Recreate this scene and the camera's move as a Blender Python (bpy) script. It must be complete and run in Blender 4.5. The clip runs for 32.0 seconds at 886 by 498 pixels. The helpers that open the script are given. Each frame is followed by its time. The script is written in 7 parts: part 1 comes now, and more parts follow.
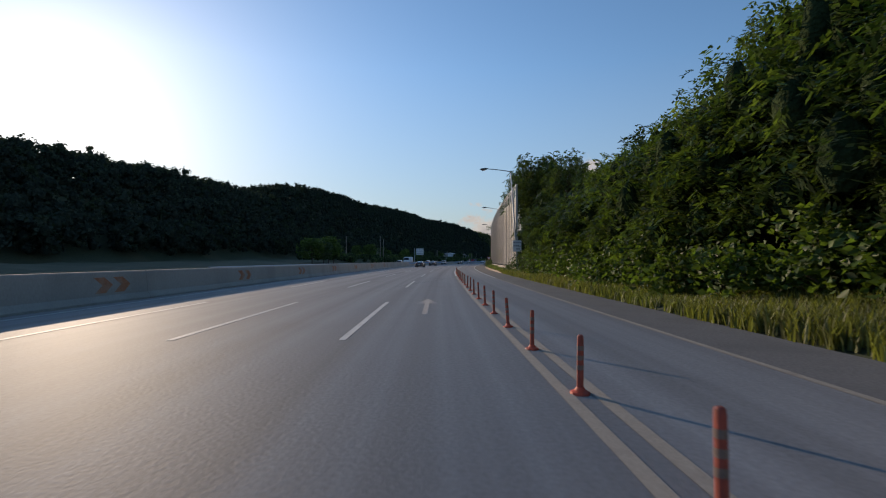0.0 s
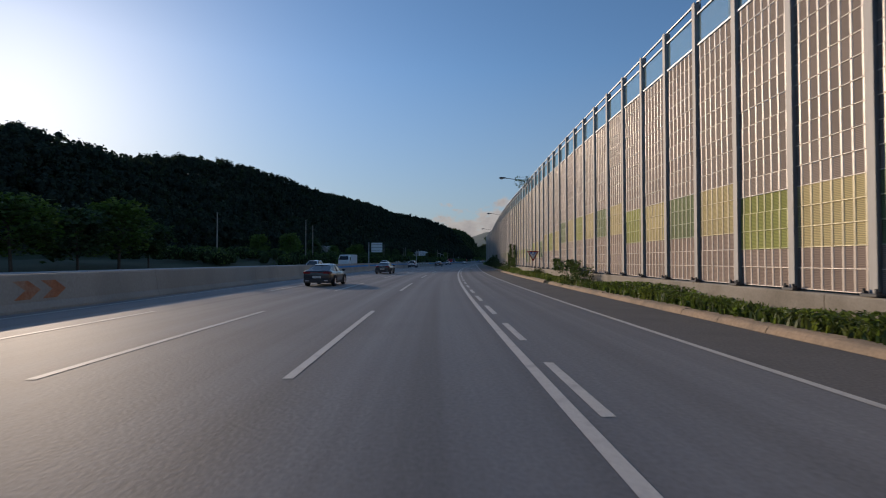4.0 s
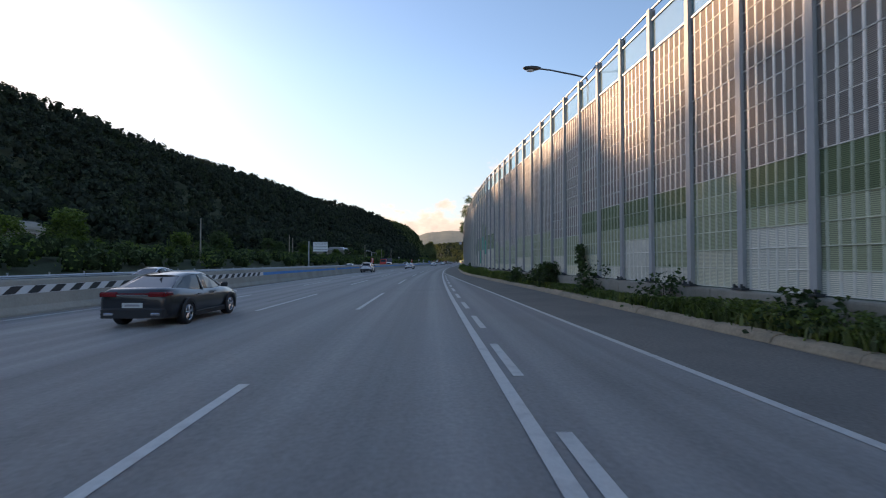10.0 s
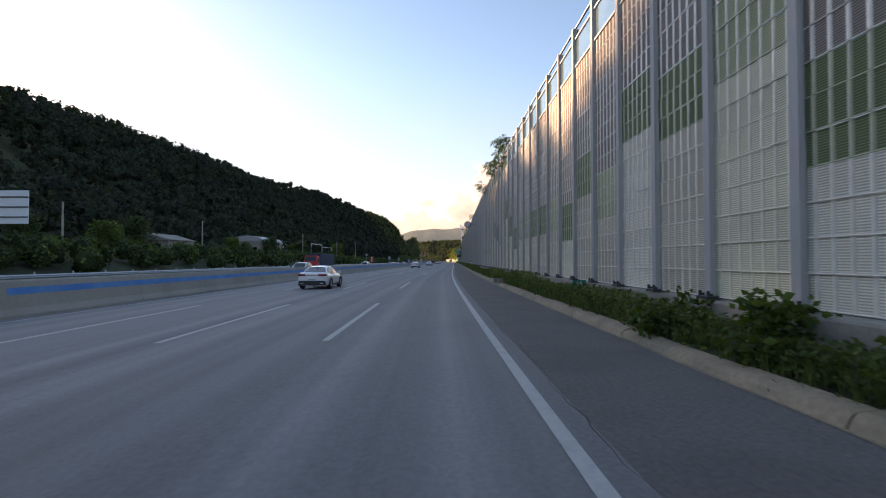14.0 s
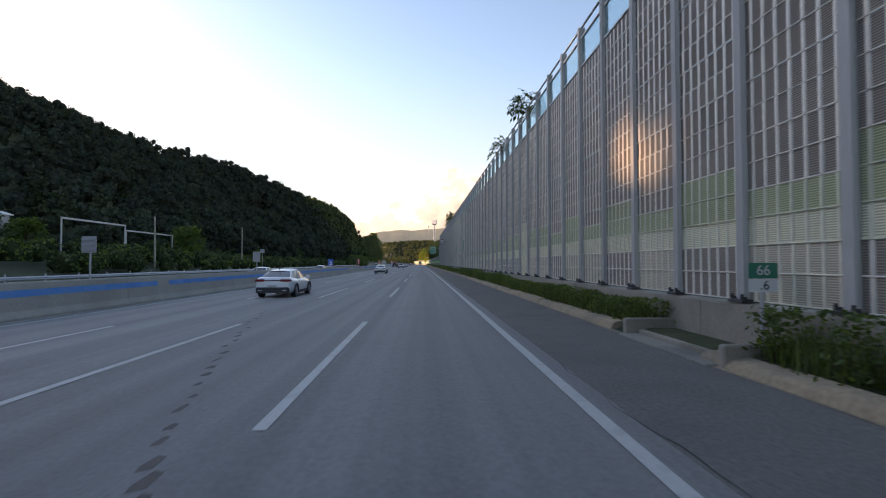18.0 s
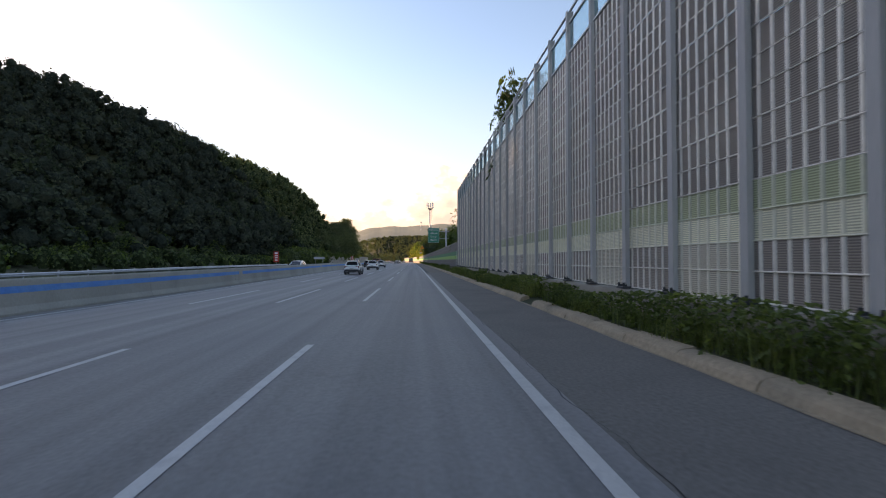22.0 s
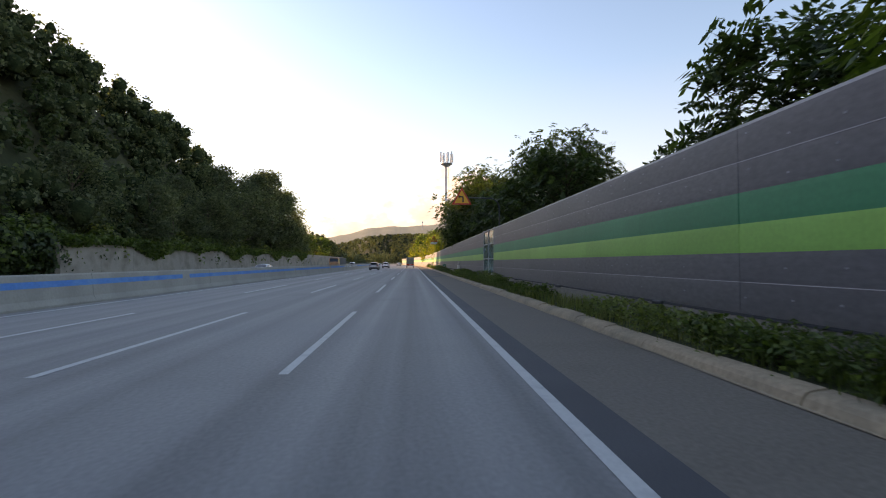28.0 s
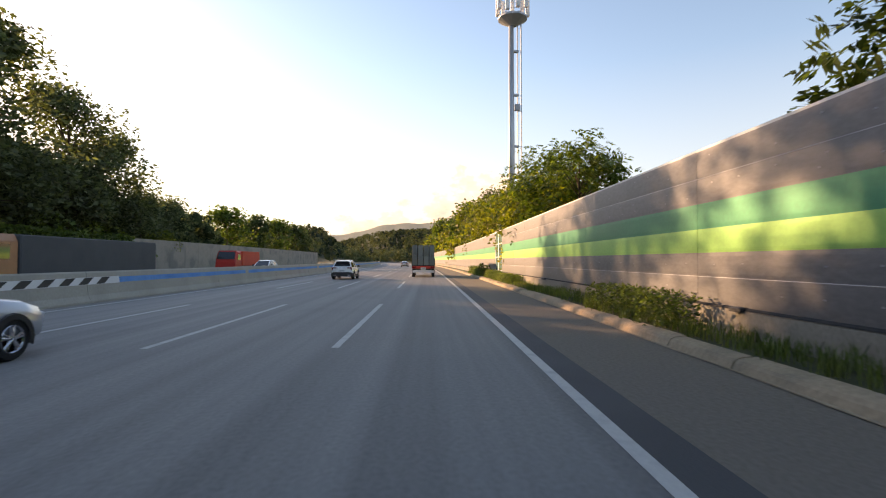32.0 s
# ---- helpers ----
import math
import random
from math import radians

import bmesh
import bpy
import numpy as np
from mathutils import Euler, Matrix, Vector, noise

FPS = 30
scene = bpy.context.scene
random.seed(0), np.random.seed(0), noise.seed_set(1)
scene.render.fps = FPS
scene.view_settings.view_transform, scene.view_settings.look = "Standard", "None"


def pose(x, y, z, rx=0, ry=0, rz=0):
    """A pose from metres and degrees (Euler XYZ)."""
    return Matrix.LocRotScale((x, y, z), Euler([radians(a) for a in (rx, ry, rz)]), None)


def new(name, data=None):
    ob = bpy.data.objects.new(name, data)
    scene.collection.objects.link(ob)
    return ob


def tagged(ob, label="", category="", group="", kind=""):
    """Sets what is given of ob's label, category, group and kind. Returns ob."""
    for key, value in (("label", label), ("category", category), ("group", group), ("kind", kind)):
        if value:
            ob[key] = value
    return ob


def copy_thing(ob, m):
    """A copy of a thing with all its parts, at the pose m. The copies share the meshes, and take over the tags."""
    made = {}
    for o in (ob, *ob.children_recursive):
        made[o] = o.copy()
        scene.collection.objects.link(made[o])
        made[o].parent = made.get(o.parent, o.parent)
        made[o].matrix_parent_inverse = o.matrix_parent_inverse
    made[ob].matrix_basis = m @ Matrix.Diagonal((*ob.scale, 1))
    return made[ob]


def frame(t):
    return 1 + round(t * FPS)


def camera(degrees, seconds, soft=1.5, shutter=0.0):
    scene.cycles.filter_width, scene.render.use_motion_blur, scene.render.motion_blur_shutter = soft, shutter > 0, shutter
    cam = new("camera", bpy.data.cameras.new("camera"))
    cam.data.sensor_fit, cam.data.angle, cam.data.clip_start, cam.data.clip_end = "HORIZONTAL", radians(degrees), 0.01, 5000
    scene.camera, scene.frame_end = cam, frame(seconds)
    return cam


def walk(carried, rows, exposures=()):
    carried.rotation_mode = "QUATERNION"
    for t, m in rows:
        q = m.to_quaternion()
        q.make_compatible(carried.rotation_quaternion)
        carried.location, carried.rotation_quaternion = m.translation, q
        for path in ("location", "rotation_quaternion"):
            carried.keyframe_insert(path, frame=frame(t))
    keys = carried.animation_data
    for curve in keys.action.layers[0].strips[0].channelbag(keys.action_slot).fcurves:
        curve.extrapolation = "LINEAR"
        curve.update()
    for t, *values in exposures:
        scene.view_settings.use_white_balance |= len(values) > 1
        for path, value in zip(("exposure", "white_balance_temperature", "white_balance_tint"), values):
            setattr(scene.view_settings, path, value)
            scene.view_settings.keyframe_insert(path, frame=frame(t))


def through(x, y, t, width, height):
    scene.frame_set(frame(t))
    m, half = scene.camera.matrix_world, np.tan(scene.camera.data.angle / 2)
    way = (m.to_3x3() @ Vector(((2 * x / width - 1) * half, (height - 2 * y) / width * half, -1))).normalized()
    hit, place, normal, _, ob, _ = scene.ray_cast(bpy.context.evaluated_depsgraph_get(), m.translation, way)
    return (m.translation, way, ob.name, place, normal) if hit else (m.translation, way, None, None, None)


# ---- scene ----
cam = camera(83.7, 32.0, soft=1.1, shutter=0.06)
EYE = 1.66
# seconds, x, y, heading clockwise from +y, tilt upwards
ROWS = [
    (0, -1.62, -5.96, 0.9, 1.31), (0.5, -1.6, 4.41, 0.93, 1.38), (1, -1.52, 14.77, 1.23, 1.39), (1.5, -1.38, 25.0, 1.58, 1.23), (2, -1.19, 35.23, 1.98, 1.03),
    (2.5, -0.94, 45.52, 2.5, 0.96), (3, -0.62, 55.88, 3.13, 1.03), (3.5, -0.23, 66.3, 3.74, 1.17), (4, 0.23, 76.77, 4.31, 1.34), (4.5, 0.76, 87.3, 4.86, 1.49),
    (5, 1.35, 97.88, 5.3, 1.55), (5.5, 2.01, 108.49, 5.58, 1.62), (6, 2.8, 119.11, 5.94, 1.69), (6.5, 3.81, 129.73, 6.47, 1.59), (7, 5.0, 140.37, 7.16, 1.53),
    (7.5, 6.37, 151.05, 7.97, 1.39), (8, 7.9, 161.81, 8.74, 1.28), (8.5, 9.54, 172.69, 9.47, 1.24), (9, 11.27, 183.63, 10.11, 1.32), (9.5, 13.07, 194.53, 10.65, 1.36),
    (10, 14.9, 205.39, 11.05, 1.48), (10.5, 16.7, 216.25, 11.3, 1.46), (11, 18.51, 227.04, 11.44, 1.4), (11.5, 20.36, 237.7, 11.56, 1.47), (12, 22.26, 248.33, 11.65, 1.51),
    (12.5, 24.26, 258.99, 11.79, 1.54), (13, 26.31, 269.66, 12.08, 1.56), (13.5, 28.39, 280.34, 12.51, 1.42), (14, 30.52, 291.07, 12.91, 1.38), (14.5, 32.72, 301.91, 13.28, 1.52),
    (15, 35.03, 312.95, 13.68, 1.67), (15.5, 37.48, 324.3, 14.13, 1.76), (16, 40.08, 335.95, 14.67, 1.78), (16.5, 42.85, 347.87, 15.28, 1.74), (17, 45.79, 360.06, 15.86, 1.68),
    (17.5, 48.87, 372.5, 16.27, 1.63), (18, 52.09, 385.19, 16.66, 1.63), (18.5, 55.44, 398.13, 16.96, 1.64), (19, 58.85, 411.07, 17.11, 1.68), (19.5, 62.23, 423.8, 17.29, 1.72),
    (20, 65.56, 436.41, 17.49, 1.79), (20.5, 68.83, 449.01, 17.68, 1.66), (21, 72.0, 461.53, 17.78, 1.46), (21.5, 75.07, 473.89, 17.71, 1.32), (22, 78.1, 486.19, 17.56, 1.33),
    (22.5, 81.13, 498.51, 17.37, 1.3), (23, 84.21, 510.96, 17.18, 1.37), (23.5, 87.38, 523.61, 17.12, 1.48), (24, 90.53, 536.08, 17.09, 1.54), (24.5, 93.52, 547.96, 17.14, 1.39),
    (25, 96.45, 559.62, 17.17, 1.17), (25.5, 99.44, 571.42, 17.25, 1.12), (26, 102.44, 583.25, 17.47, 1.16), (26.5, 105.42, 595.04, 17.57, 1.25), (27, 108.37, 606.8, 17.57, 1.36),
    (27.5, 111.3, 618.54, 17.53, 1.46), (28, 114.2, 630.27, 17.45, 1.54), (28.5, 117.08, 642.0, 17.36, 1.56), (29, 119.94, 653.73, 17.19, 1.51), (29.5, 122.79, 665.46, 16.92, 1.46),
    (30, 125.64, 677.25, 16.69, 1.39), (30.5, 128.54, 689.12, 16.47, 1.28), (31, 131.49, 701.11, 16.25, 1.2), (31.5, 134.51, 713.25, 15.98, 1.25), (32, 137.56, 725.48, 15.67, 1.31),
]
EXPOSURES = [(0, 0.64, 6250, 13), (2, 0.54, 6150, 14), (5, 0.16, 5950, 14), (7.0, 0.14, 5950, 14), (8.1, -0.06, 5750, 13), (8.7, 1.1, 6600, 17.5), (10, 1.54, 7600, 22.5), (13, 1.72, 8300, 25.5), (20, 1.92, 9000, 27.5),
             (24, 1.95, 9300, 28.5), (26, 1.8, 9500, 29), (29, 2.16, 9600, 28), (30, 2.2, 9700, 27.5), (31, 2.6, 9700, 27), (32, 1.96, 9600, 26.5)]
walk(cam, [(t, pose(x, y, EYE, 90 + up, 0, -az)) for t, x, y, az, up in ROWS], EXPOSURES)

# ---- world and sun ----
SUN_AZ, SUN_EL = -37.0, 14.2
world = bpy.data.worlds.new("sky")
scene.world = world
world.use_nodes = True
wn, wl = world.node_tree.nodes, world.node_tree.links
wn.clear()
sky = wn.new("ShaderNodeTexSky")
sky.sky_type, sky.sun_disc = "NISHITA", False
sky.sun_elevation, sky.sun_rotation = radians(SUN_EL), radians(SUN_AZ)
sky.air_density, sky.dust_density, sky.ozone_density = 1.0, 0.3, 2.0
wtc = wn.new("ShaderNodeTexCoord")
wsep = wn.new("ShaderNodeSeparateXYZ")
wl.new(wtc.outputs["Generated"], wsep.inputs[0])


def wmath(op, a, b=None, c=None):
    """One maths node of the sky; arguments are sockets or numbers."""
    q = wn.new("ShaderNodeMath")
    q.operation = op
    for i, v in enumerate((a, b, c)):
        if v is None:
            continue
        if isinstance(v, (int, float)):
            q.inputs[i].default_value = v
        else:
            wl.new(v, q.inputs[i])
    return q.outputs[0]


def wcurve(src, lo, hi, points):
    """A smooth curve over src between lo and hi; points are (src, value from 0 to 1)."""
    q = wn.new("ShaderNodeFloatCurve")
    c = q.mapping.curves[0]
    for i, (x, y) in enumerate(points):
        x = (x - lo) / (hi - lo)
        if i < 2:
            c.points[i].location = (x, y)
        else:
            c.points.new(x, y)
    q.mapping.update()
    wl.new(wmath("DIVIDE", wmath("SUBTRACT", src, lo), hi - lo), q.inputs["Value"])
    return q.outputs[0]


# bank of evening cumulus low in the sky: degrees of azimuth and of height
azimuth = wmath("MULTIPLY", wmath("ARCTAN2", wsep.outputs["X"], wsep.outputs["Y"]), 180 / math.pi)
height = wmath("MULTIPLY", wmath("ARCSINE", wsep.outputs["Z"]), 180 / math.pi)
cloud_top = wmath("MULTIPLY", wcurve(azimuth, -60, 90, [(-60, 0.05), (90, 0.15), (-12, 0.1), (-2, 0.22), (4, 0.4), (9, 0.52), (13, 0.55), (17, 0.82), (21, 0.86), (25, 0.5), (31, 0.3), (45, 0.2), (62, 0.3)]), 12.0)
wpos = wn.new("ShaderNodeCombineXYZ")
wl.new(azimuth, wpos.inputs[0]), wl.new(wmath("MULTIPLY", height, 1.5), wpos.inputs[1])


def wnoise(scale, detail, shift=0.0):
    q = wn.new("ShaderNodeTexNoise")
    q.inputs["Scale"].default_value, q.inputs["Detail"].default_value, q.inputs["Roughness"].default_value = scale, detail, 0.58
    mp = wn.new("ShaderNodeMapping")
    mp.inputs["Location"].default_value = (shift, shift * 0.7, 0)
    wl.new(wpos.outputs[0], mp.inputs[0])
    wl.new(mp.outputs[0], q.inputs["Vector"])
    return q.outputs["Fac"]


billow = wmath("MULTIPLY", wmath("SUBTRACT", wnoise(0.32, 7), 0.5), 13.0)
depth = wmath("SUBTRACT", wmath("ADD", cloud_top, billow), height)
puff = wn.new("ShaderNodeMapRange")
puff.interpolation_type = "SMOOTHSTEP"
puff.inputs["From Min"].default_value, puff.inputs["From Max"].default_value = -0.3, 1.5
puff.inputs["To Max"].default_value = 0.9
wl.new(depth, puff.inputs["Value"])
# sunlit rims, greyer and rosier within
inner = wn.new("ShaderNodeMapRange")
inner.inputs["From Min"].default_value, inner.inputs["From Max"].default_value = 0.4, 6.0
wl.new(wmath("ADD", depth, wmath("MULTIPLY", wmath("SUBTRACT", wnoise(0.55, 6, 3.0), 0.5), 9.0)), inner.inputs["Value"])
wshade = wn.new("ShaderNodeMix")
wshade.data_type = "RGBA"
wl.new(inner.outputs[0], wshade.inputs["Factor"])
wshade.inputs["A"].default_value, wshade.inputs["B"].default_value = (3.9, 3.45, 2.95, 1), (2.5, 2.22, 2.05, 1)
wmix = wn.new("ShaderNodeMix")
wmix.data_type = "RGBA"
wl.new(puff.outputs[0], wmix.inputs["Factor"])
wl.new(wshade.outputs["Result"], wmix.inputs["B"])
wsat = wn.new("ShaderNodeHueSaturation")
wsat.inputs["Saturation"].default_value, wsat.inputs["Value"].default_value = 1.12, 0.98
wl.new(sky.outputs[0], wsat.inputs["Color"])
# thin evening haze low over the hills
whaze = wn.new("ShaderNodeMapRange")
whaze.inputs["From Min"].default_value, whaze.inputs["From Max"].default_value = 0.0, 0.36
whaze.inputs["To Min"].default_value, whaze.inputs["To Max"].default_value = 0.82, 0.0
wl.new(wsep.outputs["Z"], whaze.inputs["Value"])
wmist = wn.new("ShaderNodeMix")
wmist.data_type = "RGBA"
wl.new(whaze.outputs[0], wmist.inputs["Factor"])
wl.new(wsat.outputs[0], wmist.inputs["A"])
wmist.inputs["B"].default_value = (1.66, 2.0, 2.5, 1)
wl.new(wmist.outputs["Result"], wmix.inputs["A"])
wbg = wn.new("ShaderNodeBackground")
wbg.inputs["Strength"].default_value = 0.1
wout = wn.new("ShaderNodeOutputWorld")
wl.new(wmix.outputs["Result"], wbg.inputs["Color"])
wl.new(wbg.outputs[0], wout.inputs["Surface"])

sun_lamp = bpy.data.lights.new("sun", "SUN")
sun_lamp.energy, sun_lamp.angle, sun_lamp.color = 2.6, radians(0.6), (1.0, 0.76, 0.51)
sun = new("sun", sun_lamp)
sun_way = Vector((math.sin(radians(SUN_AZ)) * math.cos(radians(SUN_EL)), math.cos(radians(SUN_AZ)) * math.cos(radians(SUN_EL)), math.sin(radians(SUN_EL))))
sun.matrix_world = Matrix.Translation((0, 0, 90)) @ sun_way.to_track_quat("Z", "Y").to_matrix().to_4x4()

# ---- the road's line: heading every 40 m; stations s in metres along the right lane line, d to its right ----
HEADINGS = [-0.71, 0.0, 1.22, 3.09, 5.4, 7.36, 8.89, 10.12, 11.42, 12.71, 14.01, 14.43, 14.16, 14.11, 14.21, 14.24, 14.12, 13.85, 13.75, 14.0,
            13.9, 13.4, 12.5, 11.2, 9.8, 8.4, 7.2, 6.4, 6.0]
RS = np.arange(-400.0, 2600.1, 2.0)
RA = np.radians(np.interp(RS, np.arange(len(HEADINGS)) * 40.0 - 40.0, HEADINGS))
RX = np.concatenate([[0], np.cumsum((np.sin(RA[1:]) + np.sin(RA[:-1])))])
RY = np.concatenate([[0], np.cumsum((np.cos(RA[1:]) + np.cos(RA[:-1])))])
RX, RY = RX - np.interp(0, RS, RX), RY - np.interp(0, RS, RY)


def turn_at(s):
    return np.interp(s, RS, RA)


def dip(s, d):
    """How far the carriageway has sunk at d by its slight crossfall to the left."""
    return np.interp(s, [180, 230, 520, 575], [0, 0.012, 0.012, 0]) * np.clip(-np.asarray(d, float), 0, 16)


def place(s, d, z=0.0):
    a = turn_at(s)
    return np.interp(s, RS, RX) + d * np.cos(a), np.interp(s, RS, RY) - d * np.sin(a), z + 0 * a - dip(s, d)


def spot(s, d, z=0.0, turn=0.0):
    """A pose on the road: local x to the right, y ahead; turn in degrees, anticlockwise."""
    x, y, _ = place(s, d)
    return pose(float(x), float(y), z - float(dip(s, d)), 0, 0, turn - math.degrees(turn_at(s)))


def curve(*pairs):
    xs, ys = zip(*pairs)
    return lambda s: np.interp(s, xs, ys)


LANE = 3.56
KERB = curve((-60, 5.5), (0, 5.6), (43, 5.85), (110, 6.2), (150, 6.3), (172, 6.5), (195, 6.4), (214, 6.0), (235, 5.2), (246, 4.5), (257, 3.75), (268, 3.1), (278, 2.85), (1500, 2.85))
WALL = curve((50, 7.3), (100, 7.8), (135, 8.0), (175, 7.7), (205, 7.5), (220, 7.2), (240, 6.1), (260, 4.8), (275, 4.35), (290, 4.25), (558, 4.2), (562, 4.45), (1500, 4.45))
EDGE = curve((-60, 3.6), (170, 3.55), (195, 3.35), (212, 3.0), (232, 2.36), (253, 1.45), (264, 1.0), (275, 0.4), (282, 0.0))
MEDIAN = curve((-60, -14.2), (0, -14.2), (60, -14.4), (150, -14.7), (1500, -14.8))

# ---- materials ----
def material(name, colour, rough=0.8, metal=0.0, vary=0.25, fine=30.0, coarse=1.2, bump=0.15, per_piece=0.0, per_island=0.0, second=None, stretch=None, spec=0.5, bump_dist=0.01, cover=(0.45, 0.65)):
    """A surface with variation at two scales, optional second colour in patches, and fine relief."""
    m = bpy.data.materials.new(name)
    m.use_nodes = True
    n, l = m.node_tree.nodes, m.node_tree.links
    bsdf = n["Principled BSDF"]
    bsdf.inputs["Roughness"].default_value, bsdf.inputs["Metallic"].default_value = rough, metal
    bsdf.inputs["Specular IOR Level"].default_value = spec
    co = n.new("ShaderNodeTexCoord")
    src = co.outputs["Object"]
    if stretch:
        mp = n.new("ShaderNodeMapping")
        mp.inputs["Scale"].default_value = stretch
        l.new(src, mp.inputs[0])
        src = mp.outputs[0]
    big = n.new("ShaderNodeTexNoise")
    big.inputs["Scale"].default_value, big.inputs["Detail"].default_value = coarse, 5
    small = n.new("ShaderNodeTexNoise")
    small.inputs["Scale"].default_value, small.inputs["Detail"].default_value = fine, 3
    l.new(src, big.inputs["Vector"]), l.new(src, small.inputs["Vector"])
    col = n.new("ShaderNodeRGB")
    col.outputs[0].default_value = (*colour, 1)
    out = col.outputs[0]
    if second:
        ramp = n.new("ShaderNodeValToRGB")
        ramp.color_ramp.elements[0].position, ramp.color_ramp.elements[1].position = cover
        l.new(big.outputs["Fac"], ramp.inputs[0])
        mx = n.new("ShaderNodeMix")
        mx.data_type = "RGBA"
        l.new(ramp.outputs[0], mx.inputs["Factor"]), l.new(out, mx.inputs["A"])
        mx.inputs["B"].default_value = (*second, 1)
        out = mx.outputs["Result"]
    total = n.new("ShaderNodeMath")
    total.operation = "ADD"
    l.new(big.outputs["Fac"], total.inputs[0]), l.new(small.outputs["Fac"], total.inputs[1])
    last = total.outputs[0]
    low, high = 1 - vary, 1 + vary
    scale = n.new("ShaderNodeMapRange")
    scale.inputs["From Min"].default_value, scale.inputs["From Max"].default_value = 0.6, 1.4
    scale.inputs["To Min"].default_value, scale.inputs["To Max"].default_value = low, high
    l.new(last, scale.inputs["Value"])
    val = scale.outputs[0]
    for amount, node, socket in ((per_piece, "ShaderNodeObjectInfo", "Random"), (per_island, "ShaderNodeNewGeometry", "Random Per Island")):
        if amount:
            rnd = n.new(node)
            mr = n.new("ShaderNodeMapRange")
            mr.inputs["To Min"].default_value, mr.inputs["To Max"].default_value = 1 - amount, 1 + amount
            l.new(rnd.outputs[socket], mr.inputs["Value"])
            mul = n.new("ShaderNodeMath")
            mul.operation = "MULTIPLY"
            l.new(val, mul.inputs[0]), l.new(mr.outputs[0], mul.inputs[1])
            val = mul.outputs[0]
    hsv = n.new("ShaderNodeHueSaturation")
    l.new(val, hsv.inputs["Value"]), l.new(out, hsv.inputs["Color"])
    l.new(hsv.outputs[0], bsdf.inputs["Base Color"])
    if bump:
        bp = n.new("ShaderNodeBump")
        bp.inputs["Strength"].default_value, bp.inputs["Distance"].default_value = bump, bump_dist
        l.new(small.outputs["Fac"], bp.inputs["Height"])
        l.new(bp.outputs[0], bsdf.inputs["Normal"])
    return m


def foliage(name, colour, second, through=0.35, gloss=0.3, uneven=0.45):
    m = material(name, colour, rough=0.55 if gloss > 0.1 else 0.85, vary=0.35, fine=3.0, coarse=0.25, bump=0, per_island=uneven, second=second, spec=gloss)
    n, l = m.node_tree.nodes, m.node_tree.links
    bsdf, out = n["Principled BSDF"], n["Material Output"]
    tr = n.new("ShaderNodeBsdfTranslucent")
    src = bsdf.inputs["Base Color"].links[0].from_socket
    warm = n.new("ShaderNodeMix")
    warm.data_type, warm.blend_type = "RGBA", "MULTIPLY"
    warm.inputs["Factor"].default_value = 1
    warm.inputs["B"].default_value = (1.9, 2.0, 0.7, 1)
    l.new(src, warm.inputs["A"])
    l.new(warm.outputs["Result"], tr.inputs["Color"])
    mix = n.new("ShaderNodeMixShader")
    mix.inputs[0].default_value = through
    l.new(bsdf.outputs[0], mix.inputs[1]), l.new(tr.outputs[0], mix.inputs[2])
    l.new(mix.outputs[0], out.inputs["Surface"])
    return m


def pane(name, tint, rough=0.05, clear=0.75, dirt=0.15):
    """A tinted, slightly dusty sheet of glass."""
    m = bpy.data.materials.new(name)
    m.use_nodes = True
    n, l = m.node_tree.nodes, m.node_tree.links
    n.remove(n["Principled BSDF"])
    out = n["Material Output"]
    tr = n.new("ShaderNodeBsdfTransparent")
    tr.inputs[0].default_value = (*tint, 1)
    gl = n.new("ShaderNodeBsdfGlossy")
    gl.inputs["Roughness"].default_value = rough
    df = n.new("ShaderNodeBsdfDiffuse")
    df.inputs[0].default_value = (*[0.08 + 0.7 * c for c in tint], 1)
    lw = n.new("ShaderNodeLayerWeight")
    lw.inputs[0].default_value = 0.2
    fr = n.new("ShaderNodeMath")
    fr.operation = "MULTIPLY"
    fr.inputs[1].default_value = 0.45
    l.new(lw.outputs["Facing"], fr.inputs[0])
    a, b = n.new("ShaderNodeMixShader"), n.new("ShaderNodeMixShader")
    nz = n.new("ShaderNodeTexNoise")
    nz.inputs["Scale"].default_value = 1.5
    mr = n.new("ShaderNodeMapRange")
    mr.inputs["From Min"].default_value, mr.inputs["From Max"].default_value = 0.3, 0.75
    mr.inputs["To Min"].default_value, mr.inputs["To Max"].default_value = 0.7 * dirt, 1.3 * dirt
    l.new(nz.outputs[0], mr.inputs[0])
    l.new(mr.outputs[0], a.inputs[0])
    l.new(tr.outputs[0], a.inputs[1]), l.new(df.outputs[0], a.inputs[2])
    l.new(fr.outputs[0], b.inputs[0]), l.new(a.outputs[0], b.inputs[1]), l.new(gl.outputs[0], b.inputs[2])
    l.new(b.outputs[0], out.inputs["Surface"])
    return m


ASPHALT = material("asphalt", (0.256, 0.244, 0.236), rough=0.75, vary=0.24, fine=16, coarse=0.22, bump=0.6, bump_dist=0.01, second=(0.214, 0.206, 0.203), spec=0.42)
ASPHALT_SHOULDER = material("old shoulder asphalt", (0.188, 0.172, 0.156), rough=0.88, vary=0.36, fine=16, coarse=0.45, bump=0.3, bump_dist=0.008, second=(0.132, 0.121, 0.111), spec=0.35)


